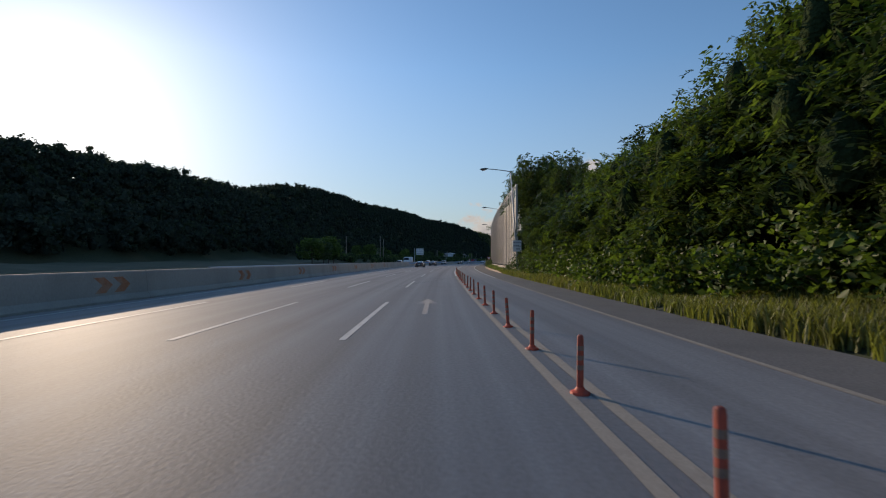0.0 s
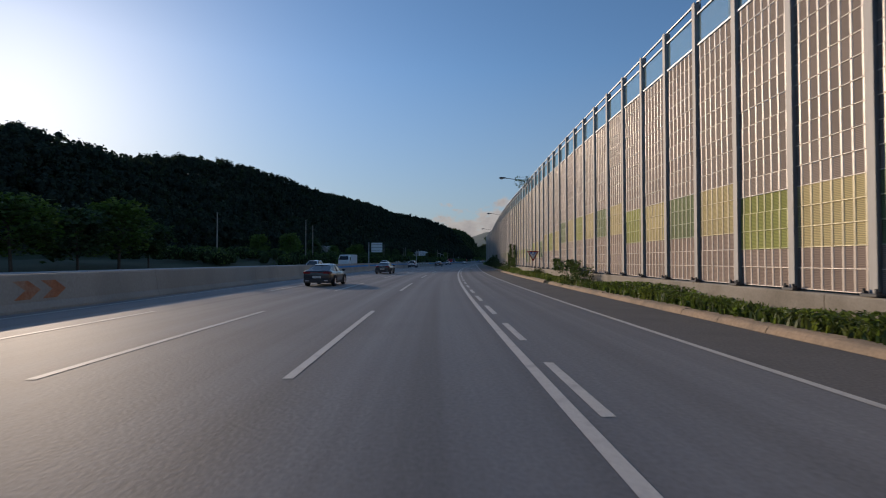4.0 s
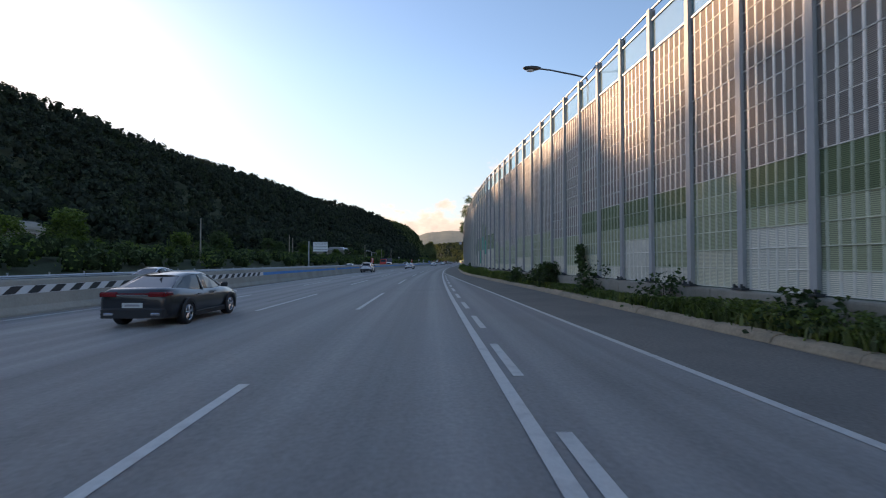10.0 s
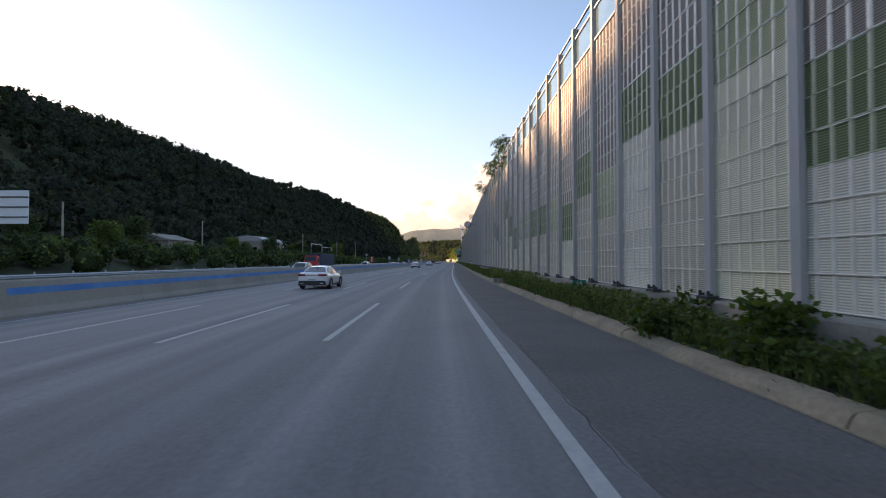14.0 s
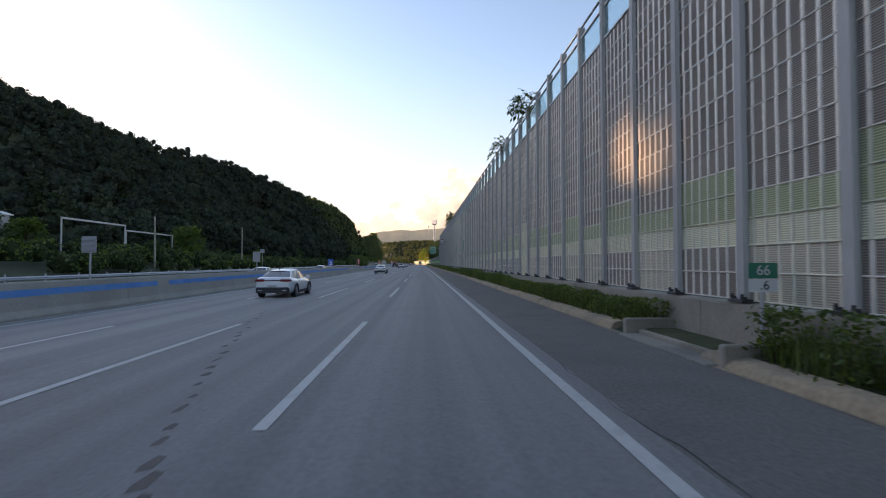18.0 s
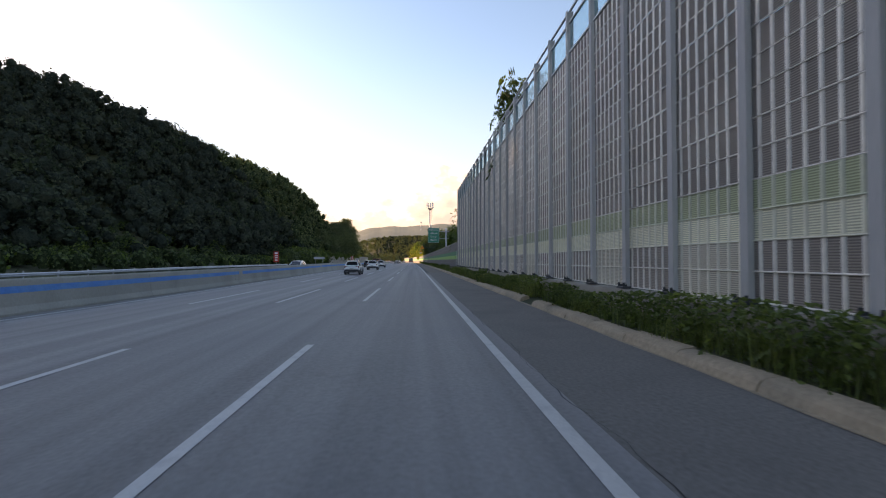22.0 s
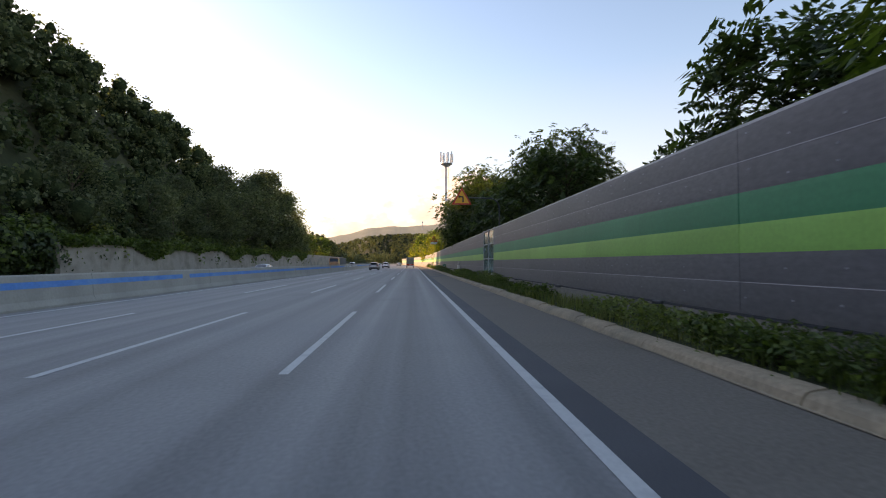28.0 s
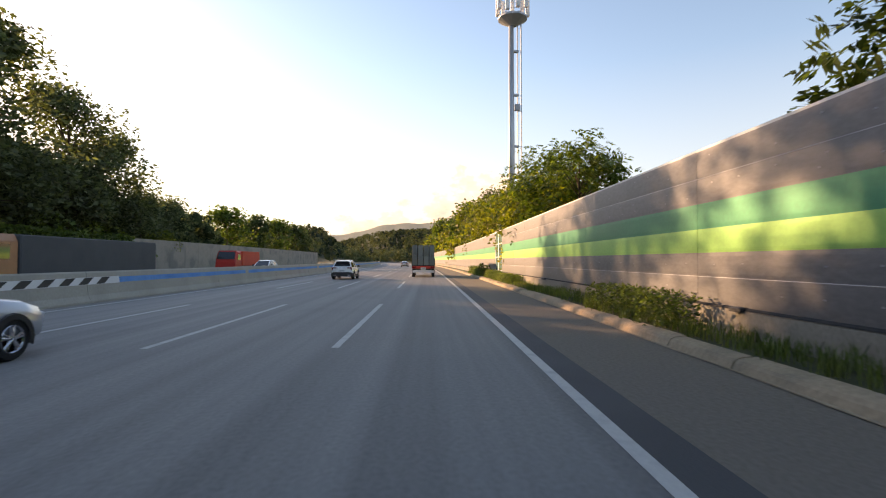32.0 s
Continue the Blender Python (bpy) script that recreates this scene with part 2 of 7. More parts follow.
def streaks(m, amount=0.1):
    """Lengthwise wear: wheel tracks and oil bands, from metres across and along the road."""
    n, l = m.node_tree.nodes, m.node_tree.links
    hsv = next(q for q in n if q.type == "HUE_SAT")
    src = hsv.inputs["Value"].links[0].from_socket
    uv = n.new("ShaderNodeUVMap")
    uv.uv_map = "across_along"
    mp = n.new("ShaderNodeMapping")
    mp.inputs["Scale"].default_value = (1.6, 0.012, 1)
    l.new(uv.outputs[0], mp.inputs[0])
    nz = n.new("ShaderNodeTexNoise")
    nz.inputs["Scale"].default_value, nz.inputs["Detail"].default_value = 1.0, 4
    l.new(mp.outputs[0], nz.inputs["Vector"])
    sep = n.new("ShaderNodeSeparateXYZ")
    l.new(uv.outputs[0], sep.inputs[0])
    w = n.new("ShaderNodeMath")
    w.operation = "MULTIPLY"
    w.inputs[1].default_value = 2 * math.pi * 2 / 3.56
    l.new(sep.outputs[0], w.inputs[0])
    c = n.new("ShaderNodeMath")
    c.operation = "COSINE"
    l.new(w.outputs[0], c.inputs[0])
    r1, r2 = n.new("ShaderNodeMapRange"), n.new("ShaderNodeMapRange")
    r1.inputs["From Min"].default_value, r1.inputs["From Max"].default_value = 0.3, 0.7
    r1.inputs["To Min"].default_value, r1.inputs["To Max"].default_value = 1 - amount * 1.3, 1 + amount * 1.3
    l.new(nz.outputs["Fac"], r1.inputs[0])
    r2.inputs["From Min"].default_value, r2.inputs["From Max"].default_value = -1, 1
    r2.inputs["To Min"].default_value, r2.inputs["To Max"].default_value = 1 + amount * 0.5, 1 - amount * 0.6
    l.new(c.outputs[0], r2.inputs[0])
    for r in (r1, r2):
        mul = n.new("ShaderNodeMath")
        mul.operation = "MULTIPLY"
        l.new(src, mul.inputs[0]), l.new(r.outputs[0], mul.inputs[1])
        src = mul.outputs[0]
    l.new(src, hsv.inputs["Value"])


streaks(ASPHALT, 0.15)
for rough_top in (ASPHALT, ASPHALT_SHOULDER):
    rough_top.node_tree.nodes["Principled BSDF"].inputs["Diffuse Roughness"].default_value = 1.0
SHOULDER_BROWN = material("brownish shoulder asphalt", (0.2, 0.172, 0.144), rough=0.95, vary=0.26, fine=16, coarse=0.4, bump=0.6, bump_dist=0.008, second=(0.172, 0.148, 0.126), spec=0.2)
ASPHALT_PATCH = material("dark new asphalt", (0.07, 0.071, 0.076), rough=0.85, vary=0.2, fine=40, coarse=0.8, bump=0.5)
TAR = material("tar seam", (0.02, 0.02, 0.022), rough=0.6, vary=0.3, bump=0.2)
PAINT = material("worn white road paint", (0.52, 0.52, 0.5), rough=0.7, vary=0.12, fine=25, coarse=3, bump=0.2, second=(0.36, 0.36, 0.355), cover=(0.5, 0.75))
CONCRETE = material("weathered concrete", (0.34, 0.305, 0.255), rough=0.9, vary=0.2, fine=18, coarse=0.6, bump=0.3, second=(0.21, 0.187, 0.15))
CONCRETE_DARK = material("stained concrete", (0.29, 0.265, 0.225), rough=0.9, vary=0.25, fine=14, coarse=0.5, bump=0.3, second=(0.16, 0.155, 0.14))
KERB_STONE = material("dusty kerb concrete", (0.4, 0.3, 0.205), rough=0.95, vary=0.3, fine=12, coarse=0.7, bump=0.4, second=(0.24, 0.19, 0.135))
MEDIAN_MAT = material("median concrete", (0.4, 0.375, 0.32), rough=0.9, vary=0.15, fine=15, coarse=0.4, bump=0.2, second=(0.31, 0.29, 0.245), stretch=(1, 1, 0.6))
BLUE_BAND = material("faded blue band paint", (0.03, 0.25, 0.6), rough=0.7, vary=0.2, fine=10, coarse=1.0, bump=0.1, second=(0.07, 0.28, 0.54))
OLD_PAINT = material("dirty old road paint", (0.27, 0.25, 0.215), rough=0.8, vary=0.2, fine=25, coarse=2, bump=0.2, second=(0.19, 0.175, 0.155), cover=(0.5, 0.75))
BLACK_PAINT = material("black paint", (0.02, 0.02, 0.022), rough=0.6, vary=0.3)
WHITE_PAINT = material("white paint", (0.7, 0.7, 0.68), rough=0.6, vary=0.08)
MEADOW = material("rough meadow soil", (0.042, 0.055, 0.022), rough=1.0, vary=0.4, fine=2.0, coarse=0.06, bump=0.5, second=(0.06, 0.062, 0.028))
STEEL = material("galvanised steel", (0.42, 0.44, 0.46), rough=0.5, metal=0.55, vary=0.12, fine=12, coarse=0.8, bump=0.05, stretch=(1, 1, 0.3))
POST_MAT = material("grey painted steel post", (0.42, 0.41, 0.395), rough=0.6, metal=0.1, vary=0.1, fine=10, coarse=0.7, bump=0.05, stretch=(3, 3, 0.4), per_piece=0.08)
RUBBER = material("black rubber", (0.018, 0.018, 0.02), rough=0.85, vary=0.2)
DARK_STEEL = material("dark steel", (0.06, 0.062, 0.066), rough=0.5, metal=0.4, vary=0.2)
ORANGE = material("orange flexible plastic", (0.56, 0.075, 0.03), rough=0.6, vary=0.3, fine=14, coarse=3, second=(0.27, 0.05, 0.03))
# post tube and bands: grime, plus their backlit shade put into the colour
ORANGE_GRIMY_BACKLIT = material("grimy faded orange, darkened as backlit", (0.33, 0.06, 0.035), rough=0.65, vary=0.35, fine=14, coarse=3, second=(0.13, 0.04, 0.03))
REFLECT = material("reflective tape darkened as backlit", (0.17, 0.12, 0.1), rough=0.5, vary=0.3)
BARK = material("bark", (0.09, 0.065, 0.045), rough=0.95, vary=0.4, fine=12, coarse=2, bump=0.6, stretch=(1, 1, 0.3))
LEAF = foliage("summer leaves", (0.062, 0.1, 0.024), (0.09, 0.125, 0.035))
LEAF_DARK = foliage("dark oak leaves", (0.043, 0.07, 0.03), (0.058, 0.085, 0.034), 0.3)
# the hillside's shade and bluish haze are put into these two leaf colours
LEAF_HILL = foliage("deep green hazed leaves", (0.042, 0.058, 0.044), (0.052, 0.066, 0.048), 0.12, 0.01, 0.12)
LEAF_SHADE = foliage("shaded wood leaves", (0.038, 0.05, 0.042), (0.044, 0.056, 0.042), 0.1, 0.01, 0.12)
# crown filling; the shade between leaves is put into these dark colours
CANOPY = material("shaded inner canopy", (0.027, 0.037, 0.029), rough=1.0, vary=0.4, fine=2.2, coarse=0.3, bump=1.0, bump_dist=0.5, second=(0.034, 0.043, 0.03), spec=0.02)
CANOPY_NEAR = material("shaded inner foliage", (0.03, 0.045, 0.02), rough=1.0, vary=0.5, fine=5.0, coarse=0.6, bump=1.0, bump_dist=0.3, second=(0.04, 0.055, 0.024), spec=0.02)
# valley haze is mixed into this paler, duller green
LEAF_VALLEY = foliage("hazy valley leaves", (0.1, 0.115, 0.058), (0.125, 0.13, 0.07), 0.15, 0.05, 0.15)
LEAF_OLIVE = foliage("olive-green leaves", (0.085, 0.11, 0.024), (0.11, 0.125, 0.032))
# haze and glare over the roadside trees, put into a paler green
LEAF_MIST = foliage("leaves paled by haze", (0.085, 0.105, 0.068), (0.105, 0.125, 0.075), 0.32, 0.1)
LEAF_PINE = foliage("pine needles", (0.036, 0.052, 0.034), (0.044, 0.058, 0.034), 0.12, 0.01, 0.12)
LEAF_YELLOW = foliage("yellow-green leaves", (0.12, 0.14, 0.025), (0.16, 0.15, 0.035), 0.45)
LEAF_WEED = foliage("soft weed leaves", (0.09, 0.128, 0.052), (0.125, 0.158, 0.066), 0.35, 0.15)
GRASS = foliage("verge grass", (0.085, 0.12, 0.042), (0.14, 0.15, 0.062), 0.35)
GRASS_DRY = foliage("dry seeding grass", (0.14, 0.15, 0.055), (0.1, 0.12, 0.042), 0.35)
GLASS_BLUE = pane("blue tinted sound glass", (0.74, 0.92, 0.95), dirt=0.16)
GLASS_GREEN = pane("green tinted glass", (0.3, 0.52, 0.48), dirt=0.45)
GLASS_TEAL = pane("teal sound glass", (0.3, 0.66, 0.78), dirt=0.12)
TEAL_FRAME = material("blue-grey steel frame", (0.3, 0.4, 0.45), rough=0.5, metal=0.3, vary=0.1)
CAR_GLASS = material("dark car glass", (0.012, 0.014, 0.017), rough=0.06, vary=0.1, bump=0, spec=0.8)
CHROME = material("bright metal", (0.6, 0.6, 0.62), rough=0.2, metal=1.0, vary=0.05, bump=0)
TAIL_RED = material("red lamp plastic", (0.2, 0.008, 0.01), rough=0.25, vary=0.1, bump=0)
LAMP_CLEAR = material("clear lamp plastic", (0.6, 0.6, 0.6), rough=0.15, vary=0.05, bump=0)
PLATE = material("pale number plate", (0.6, 0.62, 0.6), rough=0.5, vary=0.05)
SIGN_BACK = material("grey sign back", (0.34, 0.35, 0.37), rough=0.5, metal=0.3, vary=0.1)
SIGN_WHITE = material("white sign sheet", (0.7, 0.71, 0.72), rough=0.45, vary=0.06)
SIGN_GREEN = material("green sign sheet", (0.0, 0.2, 0.13), rough=0.4, vary=0.08)
SIGN_BLUE = material("blue sign sheet", (0.02, 0.13, 0.5), rough=0.4, vary=0.08)
SIGN_RED = material("red sign sheet", (0.55, 0.03, 0.02), rough=0.45, vary=0.1)
SIGN_YELLOW = material("amber sign sheet", (0.75, 0.32, 0.01), rough=0.45, vary=0.08)


def car_paint(name, colour, metal=0.3):
    m = material(name, colour, rough=0.28, metal=metal, vary=0.05, bump=0, fine=60, coarse=2)
    m.node_tree.nodes["Principled BSDF"].inputs["Coat Weight"].default_value = 0.6
    return m

# ---- mesh helpers ----
class Shape:
    """Collects faces of one mesh."""
    def __init__(self):
        self.v, self.f, self.m = [], [], []

    def add(self, verts, faces, mat=0):
        o = len(self.v)
        self.v += [tuple(map(float, p)) for p in verts]
        self.f += [tuple(i + o for i in f) for f in faces]
        self.m += [mat] * len(faces)
        return self

    def box(self, x, y, z, sx, sy, sz, mat=0, cut=0.0, turn=None):
        """A box centred on x, y with its foot at z; cut chamfers its upright and top edges."""
        a, b = sx / 2, sy / 2
        c = min(cut, a * 0.9, b * 0.9, sz * 0.9)
        if c <= 0:
            vs = [(i * a, j * b, k * sz) for k in (0, 1) for i, j in ((-1, -1), (1, -1), (1, 1), (-1, 1))]
            fs = [(3, 2, 1, 0), (4, 5, 6, 7), (0, 1, 5, 4), (1, 2, 6, 5), (2, 3, 7, 6), (3, 0, 4, 7)]
        else:
            def ring(i, j, h):
                return [(-i + c, -j, h), (i - c, -j, h), (i, -j + c, h), (i, j - c, h), (i - c, j, h), (-i + c, j, h), (-i, j - c, h), (-i, -j + c, h)]
            vs = ring(a, b, 0) + ring(a, b, sz - c) + ring(a - c * 0.8, b - c * 0.8, sz)
            fs = [tuple(range(7, -1, -1)), tuple(range(16, 24))]
            fs += [(r * 8 + i, r * 8 + (i + 1) % 8, r * 8 + 8 + (i + 1) % 8, r * 8 + 8 + i) for r in (0, 1) for i in range(8)]
        t = turn or Matrix()
        return self.add([(Vector((x, y, z)) + (t @ Vector(p))) for p in vs], fs, mat)

    def tube(self, a, b, r0, r1=None, n=8, mat=0, caps=True):
        a, b = Vector(a), Vector(b)
        r1 = r0 if r1 is None else r1
        q = (b - a).to_track_quat("Z", "Y")
        vs = [p + q @ Vector((math.cos(2 * math.pi * i / n) * r, math.sin(2 * math.pi * i / n) * r, 0)) for p, r in ((a, r0), (b, r1)) for i in range(n)]
        fs = [(i, (i + 1) % n, n + (i + 1) % n, n + i) for i in range(n)]
        if caps:
            fs += [tuple(range(n - 1, -1, -1)), tuple(range(n, 2 * n))]
        return self.add(vs, fs, mat)

    def rings(self, loops, mat=0, caps=True, closed=True):
        n = len(loops[0])
        vs = [p for l in loops for p in l]
        fs = [(r * n + i, r * n + (i + 1) % n, r * n + n + (i + 1) % n, r * n + n + i) for r in range(len(loops) - 1) for i in range(n if closed else n - 1)]
        if caps and closed:
            fs += [tuple(range(n - 1, -1, -1)), tuple(range(len(vs) - n, len(vs)))]
        return self.add(vs, fs, mat)

    def plate(self, outline, y0, y1, mat=0, edge=None):
        """A sheet whose outline is given as (x, z), between y0 (front) and y1."""
        n = len(outline)
        vs = [(x, y0, z) for x, z in outline] + [(x, y1, z) for x, z in outline]
        self.add(vs, [tuple(range(n)), tuple(range(2 * n - 1, n - 1, -1))], mat)
        return self.add(vs, [(i, n + i, n + (i + 1) % n, (i + 1) % n) for i in range(n)], mat if edge is None else edge)

    def along(self, profile, s0, s1, step=4.0, mat=0, caps=True):
        """Sweeps (d, z) profile points, or a function of s that gives them, along the road."""
        at = profile if callable(profile) else (lambda s: profile)
        loops = []
        for s in np.linspace(s0, s1, max(2, int(round((s1 - s0) / step)) + 1)):
            loops.append([place(s, d, z) for d, z in at(s)])
        n = len(loops[0])
        vs = [p for l in loops for p in l]
        closed = n > 2 and caps
        cnt = n if closed else n - 1
        fs = [(r * n + i, r * n + n + i, r * n + n + (i + 1) % n, r * n + (i + 1) % n) for r in range(len(loops) - 1) for i in range(cnt)]
        if closed:
            fs += [tuple(range(n)), tuple(range(len(vs) - 1, len(vs) - n - 1, -1))]
        return self.add(vs, fs, mat)

    def mesh(self, name, mats, smooth=False):
        me = bpy.data.meshes.new(name)
        me.from_pydata(self.v, [], self.f)
        for m in mats if isinstance(mats, (list, tuple)) else [mats]:
            me.materials.append(m)
        me.polygons.foreach_set("material_index", self.m)
        if smooth:
            me.polygons.foreach_set("use_smooth", [True] * len(self.f))
        me.update()
        return me


def part(name, shape, mats, parent=None, label="", smooth=False):
    """Links a shape (or a ready mesh) as one mesh object, under a thing or a part."""
    ob = new(name, shape.mesh(name, mats, smooth) if isinstance(shape, Shape) else shape)
    ob.parent = parent
    return tagged(ob, label)


def thing(name, m, label, category, group="", kind=""):
    ob = new(name)
    ob.empty_display_size = 0.3
    ob.matrix_world = m
    return tagged(ob, label, category, group, kind)


def mesh_from(name, verts, quads, mats, index=None):
    """A mesh of quads or triangles from arrays."""
    me = bpy.data.meshes.new(name)
    k = quads.shape[1]
    me.vertices.add(len(verts))
    me.vertices.foreach_set("co", np.asarray(verts, np.float32).ravel())
    me.loops.add(quads.size)
    me.loops.foreach_set("vertex_index", np.asarray(quads, np.int32).ravel())
    me.polygons.add(len(quads))
    me.polygons.foreach_set("loop_start", np.arange(0, quads.size, k, dtype=np.int32))
    for m in mats:
        me.materials.append(m)
    if index is not None:
        me.polygons.foreach_set("material_index", np.asarray(index, np.int32))
    me.update(calc_edges=True)
    me.validate()
    return me


def leaf_cards(centres, size, rng, long=1.6, droop=0.0, facing=None):
    """Small folded leaves, two triangles each, at the centres; facing: roughly which way each blade looks."""
    n = len(centres)
    a = rng.uniform(0, 2 * np.pi, n)
    tilt = rng.uniform(-0.9, 0.9, n)
    u = np.stack([np.cos(a), np.sin(a), np.sin(tilt) - droop], 1)
    w = rng.normal(size=(n, 3)) if facing is None else facing
    v = np.cross(u, w)
    u /= np.linalg.norm(u, axis=1)[:, None]
    v /= np.linalg.norm(v, axis=1)[:, None] + 1e-9
    if facing is not None:
        u = np.cross(w, v)
        u /= np.linalg.norm(u, axis=1)[:, None] + 1e-9
    sz = (size * rng.uniform(0.6, 1.4, n))[:, None]
    u, v = u * sz * long / 2, v * sz / 2
    fold = np.cross(u, v)
    fold *= 0.25 * sz / (np.linalg.norm(fold, axis=1)[:, None] + 1e-9)
    pts = np.stack([centres - u, centres + v - fold, centres + u, centres - v - fold], 1).reshape(-1, 3)
    base = np.arange(n)[:, None] * 4
    return pts, np.concatenate([base + [0, 1, 2], base + [0, 2, 3]], 1).reshape(-1, 3)


def fronds(origins, outward, rng, length=0.55, pairs=5, leaf=0.17, slim=0.36):
    """Feathery leaves: leaflets in pairs along arching stalks; outward is the bearing in which each stalk grows."""
    n = len(origins)
    a = outward + rng.normal(0, 0.7, n)
    way = np.stack([np.cos(a), np.sin(a), np.zeros(n)], 1)
    side = np.stack([-np.sin(a), np.cos(a), np.zeros(n)], 1)
    size = rng.uniform(0.7, 1.3, n)[:, None, None]
    rise = rng.uniform(-0.5, 0.95, n)[:, None]
    roll = rng.normal(0, 0.55, n)[:, None]
    t = np.linspace(0.2, 1.0, pairs)[None, :]
    bow = (rise * t - 0.55 * t * t) * length
    spine = origins[:, None, :] + size * (way[:, None, :] * (t * length)[..., None] + np.stack([0 * bow, 0 * bow, bow], -1))
    out = []
    for sg in (-1, 1):
        lean = way[:, None, :] * 0.55 + sg * side[:, None, :] + rng.normal(0, 0.18, (n, pairs, 3)) + [0, 0, -0.22]
        lean[:, :, 2] += sg * roll
        tip = lean * leaf * size
        wide = (way[:, None, :] - sg * 0.45 * side[:, None, :]) * leaf * slim * 0.5 * size
        wide = wide + rng.normal(0, 0.2, (n, pairs, 1)) * [0, 0, leaf * slim]
        out.append(np.stack([spine, spine + tip * 0.5 - wide, spine + tip, spine + tip * 0.5 + wide], 2))
    pts = np.stack(out, 2).reshape(-1, 3)
    base = np.arange(n * pairs * 2)[:, None] * 4
    return pts, np.concatenate([base + [0, 1, 2], base + [0, 2, 3]], 1).reshape(-1, 3)


def crown_points(rng, count, clumps, radius, height, base, spread=0.28, flat=0.8):
    """Points in many small clumps inside an uneven crown."""
    t = rng.uniform(0, 1, clumps)
    a = rng.uniform(0, 2 * np.pi, clumps)
    width = radius * (0.35 + 0.65 * np.sin(np.pi * np.clip(t * 0.9 + 0.12, 0, 1))) * rng.uniform(0.55, 1.15, clumps)
    c = np.stack([np.cos(a) * width, np.sin(a) * width, base + t * height], 1)
    k = rng.integers(0, clumps, count)
    r = np.clip(rng.normal(size=(count, 3)), -1.6, 1.6) * radius * spread * rng.uniform(0.6, 1.1, clumps)[k][:, None]
    r[:, 2] *= flat
    return c[k] + r, c


def tree_kind(seed, height, radius, trunk, leaves, size, mat, clumps=26, base=0.3, droop=0.2, long=1.6, feathery=False):
    """Meshes of one tree: trunk with limbs, crown."""
    rng = np.random.default_rng(seed)
    pts, cs = crown_points(rng, leaves, clumps, radius, height * (1 - base) * 0.92, height * base)
    wood = Shape()
    lean = rng.uniform(-0.05, 0.05, 2) * height
    top = Vector((lean[0], lean[1], height * 0.8))
    mid = Vector((lean[0] * 0.3, lean[1] * 0.3, height * base))
    wood.tube((0, 0, -0.4), mid, trunk, trunk * 0.75, 7, caps=False)
    wood.tube(mid, top, trunk * 0.75, trunk * 0.15, 6, caps=False)
    for i in range(0, len(cs), 2):
        h = float(np.clip((cs[i][2] / height - 0.15) / 0.75, 0.05, 0.95))
        wood.tube(mid.lerp(top, max(0.0, h - 0.25)), Vector(cs[i]), trunk * 0.3, trunk * 0.06, 5, caps=False)
    if feathery:
        v, f = fronds(pts, np.arctan2(pts[:, 1], pts[:, 0]), rng, size * 2.7, 4, size * 1.55, 0.5)
    else:
        v, f = leaf_cards(pts, size, rng, long, droop)
    return wood.mesh("trunk", BARK, True), mesh_from("crown", v, f, [mat])


def put_tree(kind, m, label, size=1.0, group="", wide=1.0):
    t = thing("tree", m @ Matrix.Diagonal((size * wide, size * wide, size, 1)), label, "tree", group)
    part("trunk", kind[0], None, t)
    part("crown", kind[1], None, t)
    return t

# ---- ground ----
def ease(x):
    x = np.clip(x, 0, 1)
    return x * x * (3 - 2 * x)


HILL_FOOT = curve((-400, 80), (0, 74), (300, 62), (420, 54), (520, 46), (600, 40), (700, 36), (860, 40), (1000, 90))
HILL_RIDGE = curve((-400, 140), (100, 120), (200, 122), (290, 140), (340, 150), (560, 150), (600, 130), (640, 92), (680, 72), (720, 62), (800, 58), (880, 70), (1000, 140))
HILL_TOP = curve((-400, 20), (0, 22), (120, 25), (165, 27), (200, 27.6), (230, 28.2), (241, 29), (252, 30.6), (262, 33), (277, 37.6), (295, 41), (313, 44.3), (330, 47), (350, 48), (440, 46.5), (520, 51), (560, 51.8), (600, 46.5), (620, 44), (637, 40.5), (650, 37), (665, 34.5), (680, 33), (720, 31), (750, 28), (775, 22), (800, 10), (825, 4), (860, 3), (1000, 6))


def ground_height(s, d):
    s, d = np.asarray(s, float), np.asarray(d, float)
    e = -d
    foot, ridge, top = HILL_FOOT(s), HILL_RIDGE(s), HILL_TOP(s)
    z = top * ease((e - foot) / (ridge - foot)) ** 0.8
    z = np.where(e > ridge, top - 6 * ease((e - ridge) / 60), z)
    # low green bank beyond the other carriageway
    z = z + np.where((e > 33), 2.2 * ease((e - 34) / 9), 0) * np.interp(s, [0, 120, 200, 420, 560], [0.3, 0.6, 1, 1, 0.4])
    # wooded slope beside the slip road, and gentler ground behind the walls
    k = np.interp(s, [-400, 20, 50, 75], [1, 1, 0.75, 0])
    z = z + np.where(d > 0, 16 * ease((d - 7.0) / 22) * k + 10 * ease((d - 40) / 120) * (1 - 0.3 * k), 0)
    # raised verge
    w = d - KERB(s)
    z = z + np.where(d > 0, 0.2 * ease((w - 0.05) / 0.25) * (1 - k) + 0.12 * k * ease((w - 0.1) / 0.5), 0)
    # far hills across the valley
    far = np.exp(-((s - 1650) / 260) ** 2) * (34 + 16 * np.sin(d / 130.0) + 9 * np.sin(d / 47.0 + 1))
    nearer = np.exp(-((s - 1240) / 110) ** 2) * (20 + 8 * np.sin(d / 60.0 + 2)) * ease((np.abs(d + 6) - 22) / 45)
    z = z + np.where(s > 900, far * ease((s - 1150) / 300) + nearer, 0)
    back = np.exp(-((s + 330) / 60) ** 2) * 14
    return z + back * ease((np.abs(d + 5) - 30) / 40)


